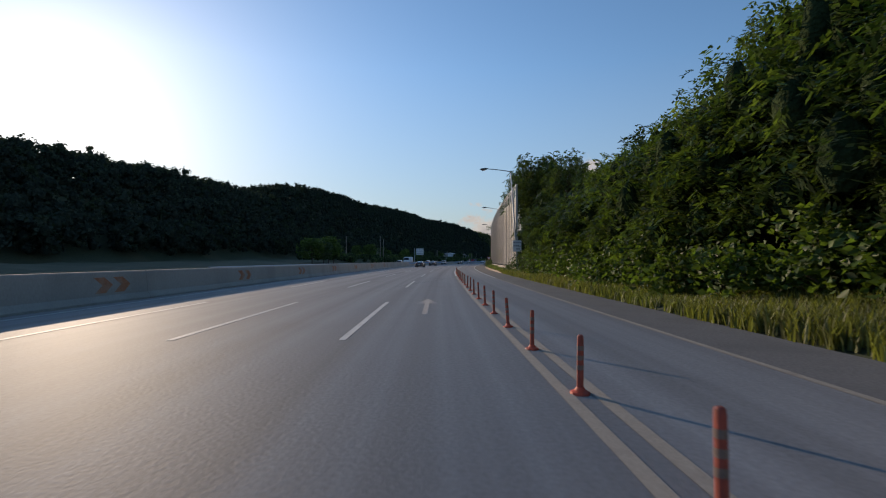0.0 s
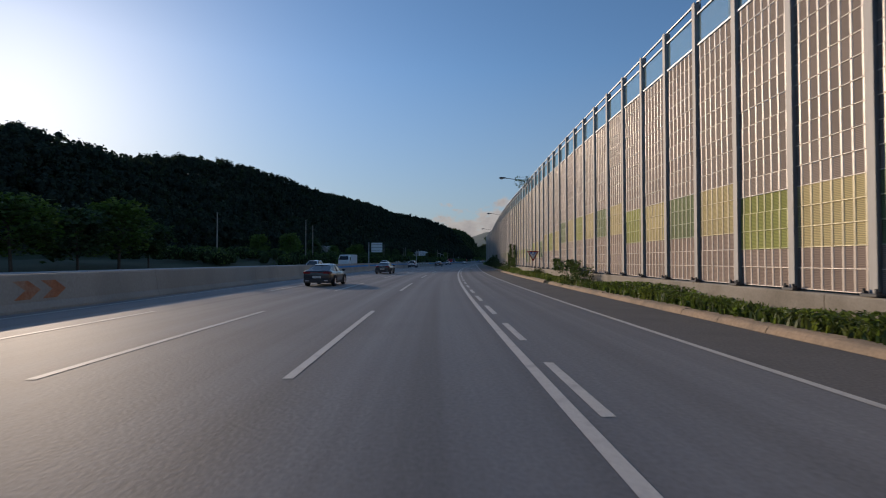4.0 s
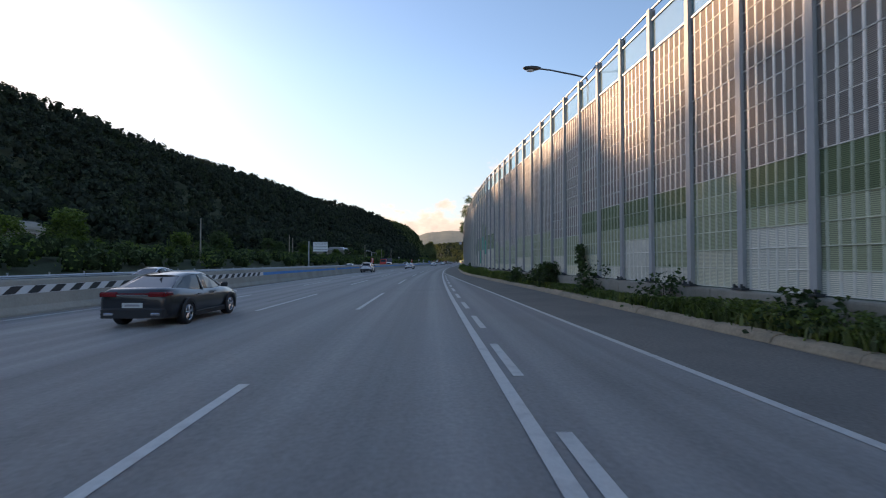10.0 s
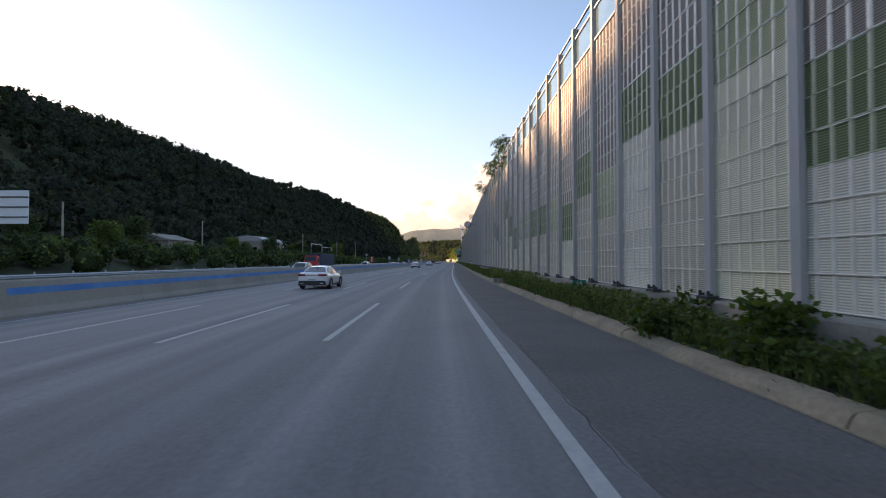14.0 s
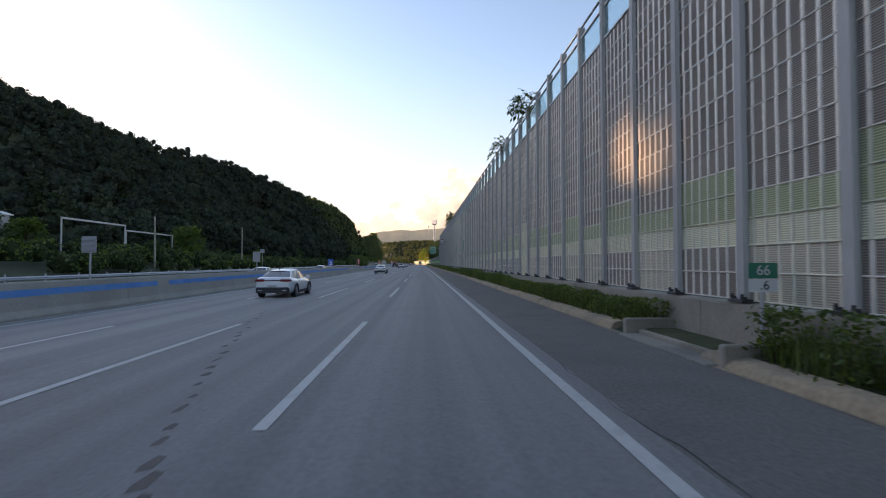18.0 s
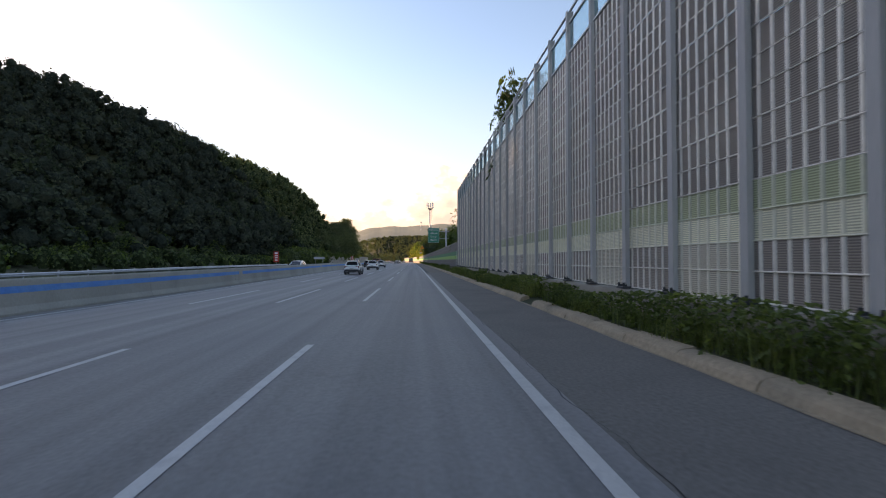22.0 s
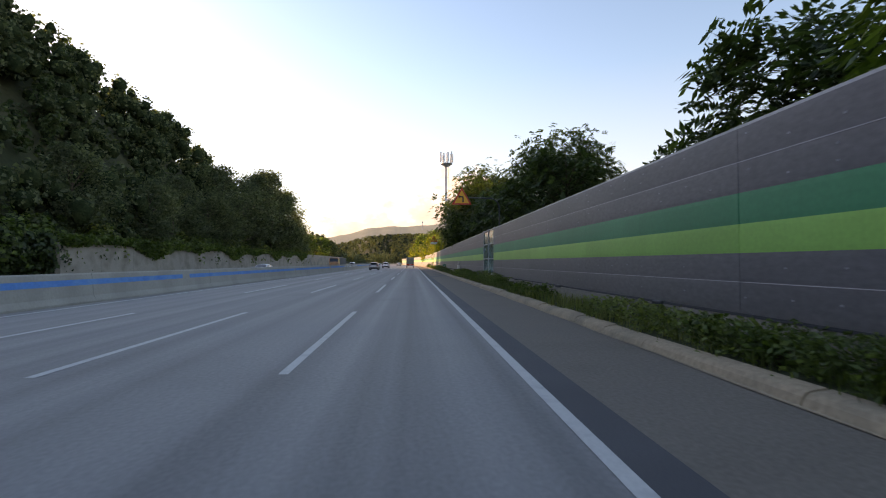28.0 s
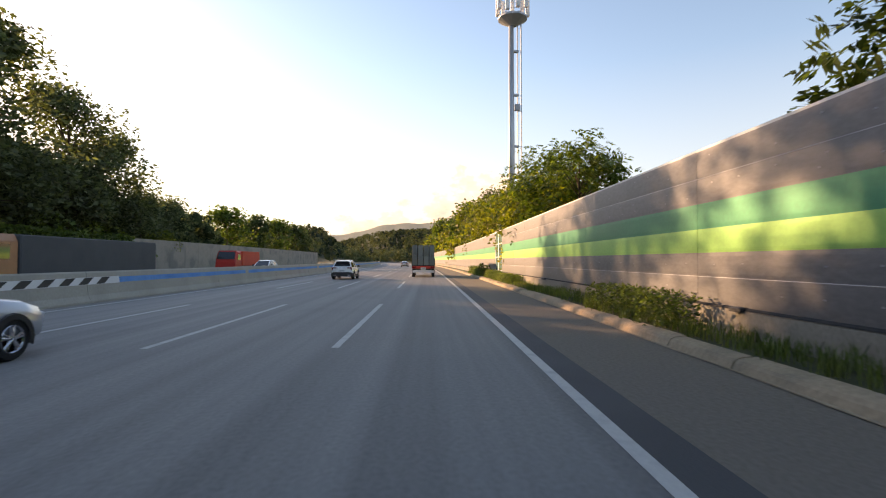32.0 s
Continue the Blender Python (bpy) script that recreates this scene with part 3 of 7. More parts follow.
KERB_GAPS = ((112.5, 113.5), (327.0, 330.0), (397.4, 401.1), (461.5, 465.0), (512.0, 513.5))


def clear_of_gaps(s):
    ok = np.ones(len(s), bool)
    for a, b in KERB_GAPS:
        ok &= (s < a - 0.1) | (s > b + 0.1)
    return ok


def ground_sheet():
    ss = np.concatenate([np.arange(-400, -60, 20), np.arange(-60, 900, 6), np.arange(900, 2600, 40)])
    ds = np.concatenate([np.arange(-900, -200, 50), np.arange(-200, -36, 8), [-36, -34, -30, -15, -6, 2.0], np.arange(2.6, 9, 0.4), [9.5, 11, 13, 16, 20, 25, 31, 40, 55, 80, 120, 180, 260, 400, 600, 900]])
    S, D = np.meshgrid(ss, ds, indexing="ij")
    Z = ground_height(S, D) - 0.06
    rough = np.sin(S * 0.31 + D * 0.17) * np.cos(S * 0.11 - D * 0.23)
    Z = Z + np.where((D < -45) | (D > 12), rough * 0.5, 0)
    X, Y, low_by = place(S, D)
    Z = Z + low_by
    idx = np.arange(S.size).reshape(S.shape)
    quads = np.stack([idx[:-1, :-1], idx[1:, :-1], idx[1:, 1:], idx[:-1, 1:]], -1).reshape(-1, 4)[:, ::-1]
    me = mesh_from("ground", np.stack([X, Y, Z], -1).reshape(-1, 3), quads, [MEADOW])
    me.polygons.foreach_set("use_smooth", [True] * len(me.polygons))
    tagged(new("ground", me), "grassy hillsides and verges along the expressway", "ground", kind="structure")


ground_sheet()

# ---- carriageways ----
ROAD_END = 1400
def road_sheet(name, d0, d1, s0, s1, mat, step=6.0):
    """A strip of road whose map coordinates are metres across and along."""
    ss = np.linspace(s0, s1, int((s1 - s0) / step) + 1)
    k = np.linspace(0, 1, 5)
    a, b = np.array([float(d0(q)) for q in ss]), np.array([float(d1(q)) for q in ss])
    D = a[:, None] + (b - a)[:, None] * k
    S = np.repeat(ss[:, None], 5, 1)
    X, Y, Zr = place(S, D)
    idx = np.arange(S.size).reshape(S.shape)
    quads = np.stack([idx[:-1, :-1], idx[:-1, 1:], idx[1:, 1:], idx[1:, :-1]], -1).reshape(-1, 4)
    me = mesh_from(name, np.stack([X, Y, Zr], -1).reshape(-1, 3), quads, [mat])
    uv = me.uv_layers.new(name="across_along")
    flat = np.stack([D.ravel(), S.ravel()], -1)[quads.ravel()]
    uv.data.foreach_set("uv", flat.astype(np.float32).ravel())
    return new(name, me)


road = road_sheet("road", lambda s: MEDIAN(s) - 0.1, lambda s: max(float(EDGE(s)), 0.37) if s < 556 else 0.0, -80, ROAD_END, ASPHALT)
tagged(road, "grey worn asphalt carriageway with four lanes", "road", kind="structure")
part("slip_road_surface", Shape().along(lambda s: [(float(EDGE(s)), 0.0 if s < 270 else -0.004), (float(KERB(s)) + 0.1, -0.005)], -80, 562, 4), ASPHALT_SHOULDER, road, "darker asphalt of slip road and hard shoulder")
part("shoulder_surface", Shape().along(lambda s: [(0.0, 0.0), (0.58, 0.0)], 562, ROAD_END, 6), ASPHALT_PATCH, road, "dark strip of newer asphalt beside the edge line")
part("outer_shoulder", Shape().along(lambda s: [(0.58, 0.0), (2.95, -0.01)], 562, ROAD_END, 6), SHOULDER_BROWN, road, "brownish old shoulder asphalt")
part("pavement_joint", Shape().along([(-14.6, 0.005), (2.3, 0.005)], 553.6, 553.75, 0.15), TAR, road, "transverse joint of the asphalt")
opposite = part("opposite_road", Shape().along([(-32.5, 0.0), (-15.2, 0.0)], -80, ROAD_END, 8), ASPHALT)
tagged(opposite, "opposite carriageway of grey asphalt behind the median", "road", kind="structure")


def line(name, s0, s1, d, width=0.15, z=0.008, step=4.0, parent=None, label="", paint=None):
    at = d if callable(d) else (lambda s: d)
    return part(name, Shape().along(lambda s: [(float(at(s)) - width / 2, z), (float(at(s)) + width / 2, z)], s0, s1, step), paint or PAINT, parent or road, label)


line("old_edge_line", -80, 46, 0.0, 0.17, label="dirty beige line beside the driving lane", paint=OLD_PAINT)
line("edge_line", 46, ROAD_END, 0.0, 0.17, label="solid white line beside the driving lane")
line("old_slip_edge_line", -80, 40, EDGE, 0.15, z=0.009, label="dirty outer line of the slip road", paint=OLD_PAINT)
line("slip_edge_line", 40, 282, EDGE, 0.15, z=0.009, label="solid white outer line of the slip road")
line("median_line", -80, ROAD_END, lambda s: MEDIAN(s) + 0.75, 0.15, label="solid white line along the median")
line("slip_divider", -80, 62, 0.4, 0.17, label="worn second line of the double divider", paint=OLD_PAINT)
for lane in (1, 2, 3):
    for first, last, phase in ((-60, 90, 13.66), (90, 350, 113.02), (350, 640, 404.08), (640, 1000, 679.27)):
        far = phase + 20 * math.ceil((first - phase) / 20)
        while far < last:
            line("lane_dash", far - 9.3, far, -LANE * lane, 0.15, step=4.7)
            far += 20
BLOCK_END = curve((-7, 69.6), (0, 104.95), (4, 124.9), (13, 170.2), (17, 190.5), (21, 210.9), (26, 236.8), (30, 256.2), (32, 266.4))
for i in range(-7, 33):
    far = float(BLOCK_END(i))
    line("divider_block", far - 2.8, far, 0.28 if 150 < far < 220 else 0.34, 0.16, step=1.4)


def flat_mark(name, outlines, label, material_=None, z=0.009, parent=None):
    """Painted shapes; outlines as (s, d) points."""
    sh = Shape()
    for o in outlines:
        sh.add([place(s, d, z) for s, d in o], [tuple(range(len(o)))])
    part(name, sh, material_ or PAINT, parent or road, label)


def give_way(s, d0, d1, length, w=0.5):
    """A hollow white triangle on the slip road; its broad side is farther on."""
    mid = (d0 + d1) / 2
    flat_mark("give_way_triangle", [[(s, d0), (s, d1), (s - w, d1 - 0.25), (s - w, d0 + 0.25)],
              [(s - w - 0.02, d0 + 0.27), (s, d0), (s - length, mid), (s - length + 1.4, mid)][::-1],
              [(s - w - 0.02, d1 - 0.27), (s, d1), (s - length, mid), (s - length + 1.4, mid)]], "hollow white give-way triangle")


give_way(189.7, 0.75, 2.85, 5.7)
give_way(181.0, 0.85, 2.95, 5.7)
flat_mark("lane_arrow", [[(9.3, -2.06), (9.3, -1.88), (13.0, -1.88), (13.0, -2.06)][::-1], [(13.0, -2.4), (13.0, -1.54), (15.2, -1.97)]], "straight-ahead arrow almost worn away by traffic", material("nearly worn-off paint", (0.34, 0.325, 0.31), rough=0.8, vary=0.2, fine=20, coarse=2, bump=0.3, second=(0.28, 0.268, 0.258), cover=(0.4, 0.6)))
for s0, s1, da, db in ((25, 37, -4.4, -1.2), (112, 132, -7.9, -7.4), (228, 262, -8.2, -7.6), (186, 203, -7.7, -6.4)):
    rngc = random.Random(int(s0))
    sh, pts = Shape(), []
    for i in range(15):
        k = i / 14
        pts.append((s0 + (s1 - s0) * k, da + (db - da) * k + rngc.uniform(-0.12, 0.12)))
    for (a, b), (c, e) in zip(pts, pts[1:]):
        sh.add([place(a, b - 0.03, 0.006), place(a, b + 0.03, 0.006), place(c, e + 0.03, 0.006), place(c, e - 0.03, 0.006)], [(0, 1, 2, 3)])
    part("crack", sh, TAR, road, "dark sealed crack")
for s0, s1 in ((238, 281), (284, 352), (357, 398), (408, 461), (466, 520), (523, 552)):
    part("tar_seam", Shape().along(lambda s: [(0.38 + 0.05 * math.sin(s * 0.9) + 0.03 * math.sin(s * 2.7) + 0.02 * math.sin(s * 7.1), 0.004), (0.391 + 0.006 * math.sin(s * 1.9) + 0.05 * math.sin(s * 0.9) + 0.03 * math.sin(s * 2.7) + 0.02 * math.sin(s * 7.1), 0.004)], s0, s1, 0.3), TAR, road, "thin dark seam in the shoulder")
rngc = random.Random(706)
for name_, mat_, n, spread, base_z in (("faint_stain", ASPHALT_PATCH, 240, 1.0, 0.003), ("oil_stain", TAR, 190, 0.62, 0.006)):
    sh = Shape()
    for i in range(n):
        k, tail = rngc.random(), rngc.random() < 0.25
        cs = (704.2 + 6.5 * k + rngc.gauss(0, 0.5) if tail else 699.6 + 4.4 * k + rngc.gauss(0, 0.95 * spread))
        cd = (2.5 - 1.2 * k + rngc.gauss(0, 0.15 * spread) if tail else 0.5 + 2.1 * k + rngc.gauss(0, 0.2 * spread))
        r = rngc.uniform(0.05, 0.18)
        if cd + r < 2.75:
            sh.add([place(cs + 2.6 * r * math.sin(a) * rngc.uniform(0.6, 1.25), cd + 0.7 * r * math.cos(a) * rngc.uniform(0.7, 1.2), base_z + 0.00001 * i) for a in np.linspace(0, 6.28, 10)[:-1]][::-1], [tuple(range(9))])
    part(name_, sh, mat_, road, "black smear on the shoulder")
for i in range(24):
    k = i / 23
    cs, cd = 393 + 15 * k ** 1.3 + rngc.uniform(-0.1, 0.1), -3.7 - 4.0 * k + rngc.uniform(-0.07, 0.07)
    w, l = rngc.uniform(0.03, 0.08), rngc.uniform(0.08, 0.22)
    flat_mark("tar_spot", [[(cs - l, cd - w * 0.6), (cs - l * 0.3, cd - w), (cs + l, cd - w * 0.5), (cs + l * 0.8, cd + w * 0.8), (cs - l * 0.6, cd + w)]], "small dark tar patch", TAR, 0.004)
part("gutter_line", Shape().along(lambda s: [(float(KERB(s)) - 0.1 - 0.02 * math.sin(s * 1.3), 0.006), (float(KERB(s)) - 0.03, 0.006)], 66, 800, 1.0), KERB_STONE, road, "pale dust line along the kerb")

# ---- kerb of single stones ----
kerb = tagged(new("kerb"), "dusty beige concrete kerb, chipped and uneven", "kerb", kind="structure")
krng = random.Random(4)
long_kerb, s, count = Shape(), 58.0, 0
while s < 1000:
    step = 2.0 if 60 < s < 790 else 6.0
    if not any(a < s + 1 < b for a, b in KERB_GAPS):
        w, h, off = krng.uniform(0.33, 0.4), krng.uniform(0.15, 0.19), krng.uniform(-0.015, 0.015)
        sh = Shape() if 520 < s < 790 else long_kerb
        sh.along(lambda q: [(float(KERB(q)) + off - 0.03, -0.04), (float(KERB(q)) + off + 0.03, h * 0.55), (float(KERB(q)) + off + 0.08, h * 0.85), (float(KERB(q)) + off + 0.16, h), (float(KERB(q)) + w + off, h + 0.02), (float(KERB(q)) + w + off, -0.05)], s + 0.006, s + step - 0.006, step, caps=True)
        if sh is not long_kerb:
            part("kerb_stone", sh, KERB_STONE, kerb)
    s += step
tagged(part("kerb_stones", long_kerb, KERB_STONE, kerb, "long run of kerb stones"), kind="stuff")

# concrete drain chutes where the kerb is left open
for a, b in KERB_GAPS[1:4]:
    chute = thing("drain_chute", spot((a + b) / 2, 2.85, 0), "short concrete drain chute between broken kerb ends", "drain chute", "drain chutes")
    half = (b - a) / 2
    part("floor", Shape().box(0.55, 0, -0.05, 1.5, 2 * half - 0.1, 0.09, cut=0.02), CONCRETE_DARK, chute)
    for y in (-half - 0.05, half + 0.05):
        part("side_wall", Shape().box(0.62, y, -0.05, 1.3, 0.16, 0.42, cut=0.03), CONCRETE, chute)
    part("sill", Shape().box(0.3, 0.1, 0.03, 0.14, 2 * half - 0.5, 0.1, cut=0.02), CONCRETE, chute)

# ---- median wall ----
median = tagged(new("median_barrier"), "low concrete median wall with a faded blue band", "barrier", kind="structure")
STRIPED = ((222, 247), (478, 500), (604, 622), (742, 762))
def median_profile(s):
    m = float(MEDIAN(s))
    return [(m, 0.0), (m, 0.08), (m - 0.12, 0.3), (m - 0.22, 1.16), (m - 0.25, 1.22), (m - 0.47, 1.22), (m - 0.5, 1.16), (m - 0.6, 0.3), (m - 0.72, 0.08), (m - 0.72, 0.0)][::-1]
s = -80.0
while s < 1000:
    e = s + (12.0 if s < 790 else 30.0)
    part("wall_segment", Shape().along(median_profile, s + 0.01, e - 0.01, 4), MEDIAN_MAT, median)
    s = e
def band(s, lo, hi, out=0.006):
    m = float(MEDIAN(s))
    x = lambda z: m - 0.12 - (z - 0.3) / 0.86 * 0.1 + out
    return [(x(hi), hi), (x(lo), lo)]
for a, b in ((130, 222), (247, 478), (500, 604), (622, 742), (762, 1000)):
    q = a
    while q < b:
        e = min(b, q + krng.uniform(14, 34))
        part("blue_band", Shape().along(lambda s: band(s, 0.74, 0.97), q, e - krng.uniform(0.2, 1.2), 4), BLUE_BAND, median, "faded blue painted band")
        q = e
for a, b in STRIPED:
    part("white_board", Shape().along(lambda s: band(s, 0.72, 1.0), a, b, 4), WHITE_PAINT, median, "white board behind black chevrons")
    q = a + 0.5
    while q < b - 1.2:
        sh = Shape()
        lo, hi = band(q, 0.73, 0.99, 0.012)[1], band(q, 0.73, 0.99, 0.012)[0]
        sh.add([place(q, *lo), place(q + 0.5, *lo), place(q + 0.9, *hi), place(q + 0.4, *hi)], [(0, 1, 2, 3)])
        part("black_stripe", sh, BLACK_PAINT, median)
        q += 1.0

# faded orange arrows on the wall beside the slip road
FADED_ORANGE = material("faded orange paint", (0.42, 0.17, 0.075), rough=0.8, vary=0.3, fine=12, coarse=1.5, bump=0.1, second=(0.36, 0.24, 0.16))
for q in (13.4, 26.6, 39.8, 53.0, 66.0, 80.0, 93.0):
    for shift in (-0.75, 0.35):
        sh = Shape()
        for lo, hi, back in ((0.4, 0.7, 1), (0.7, 1.0, -1)):
            a, b = band(q, lo, hi, 0.012)[::-1]
            near, far = (0.0, 0.45) if back > 0 else (0.45, 0.0)
            sh.add([place(q + shift + near, *a), place(q + shift + near + 0.6, *a), place(q + shift + far + 0.6, *b), place(q + shift + far, *b)], [(0, 1, 2, 3)])
        part("orange_arrow", sh, FADED_ORANGE, median, "faded orange arrow painted on the wall")

# ---- tall noise barrier ----
BAY, ROW, FOOT, ROWS_UP = 2.4, 0.515, 0.95, 16
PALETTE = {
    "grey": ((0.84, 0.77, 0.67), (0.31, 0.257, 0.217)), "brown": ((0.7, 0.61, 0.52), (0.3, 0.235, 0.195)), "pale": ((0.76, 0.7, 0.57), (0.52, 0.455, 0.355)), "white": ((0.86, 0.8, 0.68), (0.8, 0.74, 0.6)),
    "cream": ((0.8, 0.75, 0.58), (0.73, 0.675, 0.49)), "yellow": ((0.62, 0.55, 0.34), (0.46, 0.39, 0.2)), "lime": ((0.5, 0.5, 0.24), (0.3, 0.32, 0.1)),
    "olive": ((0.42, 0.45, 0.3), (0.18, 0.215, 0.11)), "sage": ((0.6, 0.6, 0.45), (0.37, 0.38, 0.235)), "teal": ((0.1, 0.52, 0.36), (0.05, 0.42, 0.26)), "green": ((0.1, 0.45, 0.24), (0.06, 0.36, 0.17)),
}
PANEL_MATS = {}


def louvres(m):
    """Fine level slots across a sheet, their shade painted as bands of its colour."""
    n, l = m.node_tree.nodes, m.node_tree.links
    hsv = next(q for q in n if q.type == "HUE_SAT")
    src = hsv.inputs["Value"].links[0].from_socket
    co = n.new("ShaderNodeTexCoord")
    wave = n.new("ShaderNodeTexWave")
    wave.bands_direction, wave.wave_profile = "Z", "SIN"
    wave.inputs["Scale"].default_value, wave.inputs["Distortion"].default_value = 8.0, 0.15
    l.new(co.outputs["Object"], wave.inputs["Vector"])
    mr = n.new("ShaderNodeMapRange")
    mr.inputs["To Min"].default_value, mr.inputs["To Max"].default_value = 0.66, 1.3
    l.new(wave.outputs["Fac"], mr.inputs["Value"])
    mul = n.new("ShaderNodeMath")
    mul.operation = "MULTIPLY"
    l.new(src, mul.inputs[0]), l.new(mr.outputs[0], mul.inputs[1])
    l.new(mul.outputs[0], hsv.inputs["Value"])


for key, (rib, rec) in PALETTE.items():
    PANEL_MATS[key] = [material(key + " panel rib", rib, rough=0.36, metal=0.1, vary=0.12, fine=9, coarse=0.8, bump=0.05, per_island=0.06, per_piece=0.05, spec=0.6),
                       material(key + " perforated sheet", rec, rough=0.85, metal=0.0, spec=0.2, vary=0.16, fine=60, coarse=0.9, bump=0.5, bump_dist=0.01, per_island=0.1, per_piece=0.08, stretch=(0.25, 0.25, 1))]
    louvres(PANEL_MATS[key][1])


def panel_shape(sh=None, m=None, w=BAY - 0.2):
    """One panel: recessed perforated sheet between upright ribs, ledge below; local x along the wall, -y to the road."""
    own = Shape()
    own.add([(-w / 2, 0, 0), (w / 2, 0, 0), (w / 2, 0, ROW), (-w / 2, 0, ROW)], [(0, 1, 2, 3)], 1)
    for i in range(7):
        x = -w / 2 + w * (i + 0.5) / 7
        own.add([(x - 0.045, 0, 0.03), (x - 0.034, -0.013, 0.03), (x + 0.034, -0.013, 0.03), (x + 0.045, 0, 0.03), (x - 0.045, 0, ROW), (x - 0.034, -0.013, ROW), (x + 0.034, -0.013, ROW), (x + 0.045, 0, ROW)],
                [(0, 1, 5, 4), (1, 2, 6, 5), (2, 3, 7, 6)], 0)
    own.add([(-w / 2, 0, 0), (w / 2, 0, 0), (w / 2, -0.022, 0), (-w / 2, -0.022, 0), (-w / 2, 0, 0.028), (w / 2, 0, 0.028), (w / 2, -0.022, 0.02), (-w / 2, -0.022, 0.02)],
            [(0, 3, 2, 1), (3, 7, 6, 2), (7, 4, 5, 6)], 0)
    return own


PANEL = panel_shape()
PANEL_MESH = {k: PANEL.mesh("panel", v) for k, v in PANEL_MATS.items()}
barrier = tagged(new("noise_barrier"), "tall grey metal noise barrier with ribbed panels and glass top", "noise barrier", kind="structure")
prng = random.Random(11)


def panel_colour(s, row, bay):
    r = random.Random(bay * 7 + 3)
    a, b, c, e = r.random(), r.random(), r.random(), r.random()
    if s < 134:
        start = round(float(np.interp(s, [60, 88, 100, 110, 114, 118, 123, 127, 132], [1, 2, 3.4, 4, 4, 3, 2.6, 2, 1.2])))
        if start <= row < start + 3 and s > 72:
            return ("yellow", "olive", "yellow", "lime")[bay % 4]
        return "brown" if row < start else "grey"
    if s < 200:
        return "brown" if row < 2 else ("yellow" if row == 2 else ("lime" if row == 3 and b < 0.9 else "grey"))
    if s < 254:
        # pale foot, soft green above it, a deeper green edge on top
        foot = (2 if a < 0.5 else 3) if s < 231 else 1 + int(1.5 * a)
        top = 6 + (b < 0.4) if s < 231 else 4 + (b < 0.5)
        if row < foot:
            return "cream" if c < 0.5 else ("white" if c < 0.75 or row == 0 else "sage")
        if row < top:
            return "olive" if row >= top - 2 and e < 0.6 and s < 231 else "sage"
        return "grey"
    if s < 270:
        lo, hi = {0: (3, 5), 1: (4, 6), 2: (1, 3)}.get(int((s - 259.0) // BAY), (4, 3))
        if lo <= row <= hi:
            return "teal"
        if row < lo:
            return "white" if b < 0.5 else "cream"
        return "olive" if row < hi + 4 else "grey"
    if s < 345:
        k = 3 + int(6 * a)
        if row < k:
            return "white" if b < 0.2 else ("cream" if b < 0.65 else "pale")
        if row < k + 3:
            return "sage" if c < 0.5 else "olive"
        return "grey"
    if 459.5 < s < 479:
        if int((s - 459.5) // BAY) in (1, 7) and 5 <= row <= 7:
            return "green"
        if int((s - 459.5) // BAY) in (1, 7) and row < 5:
            return "grey"
        return "white" if row > 3 or a < 0.5 else "pale"
    if s < 460 and a < 0.12 and row < 6:
        return "cream"
    if row == 2:
        return "cream"
    if row == 3:
        return "sage"
    if row == 4 and s < 440:
        return "sage" if b < 0.4 else "grey"
    return "grey" if row > 1 else ("grey" if c < 0.6 else "pale")


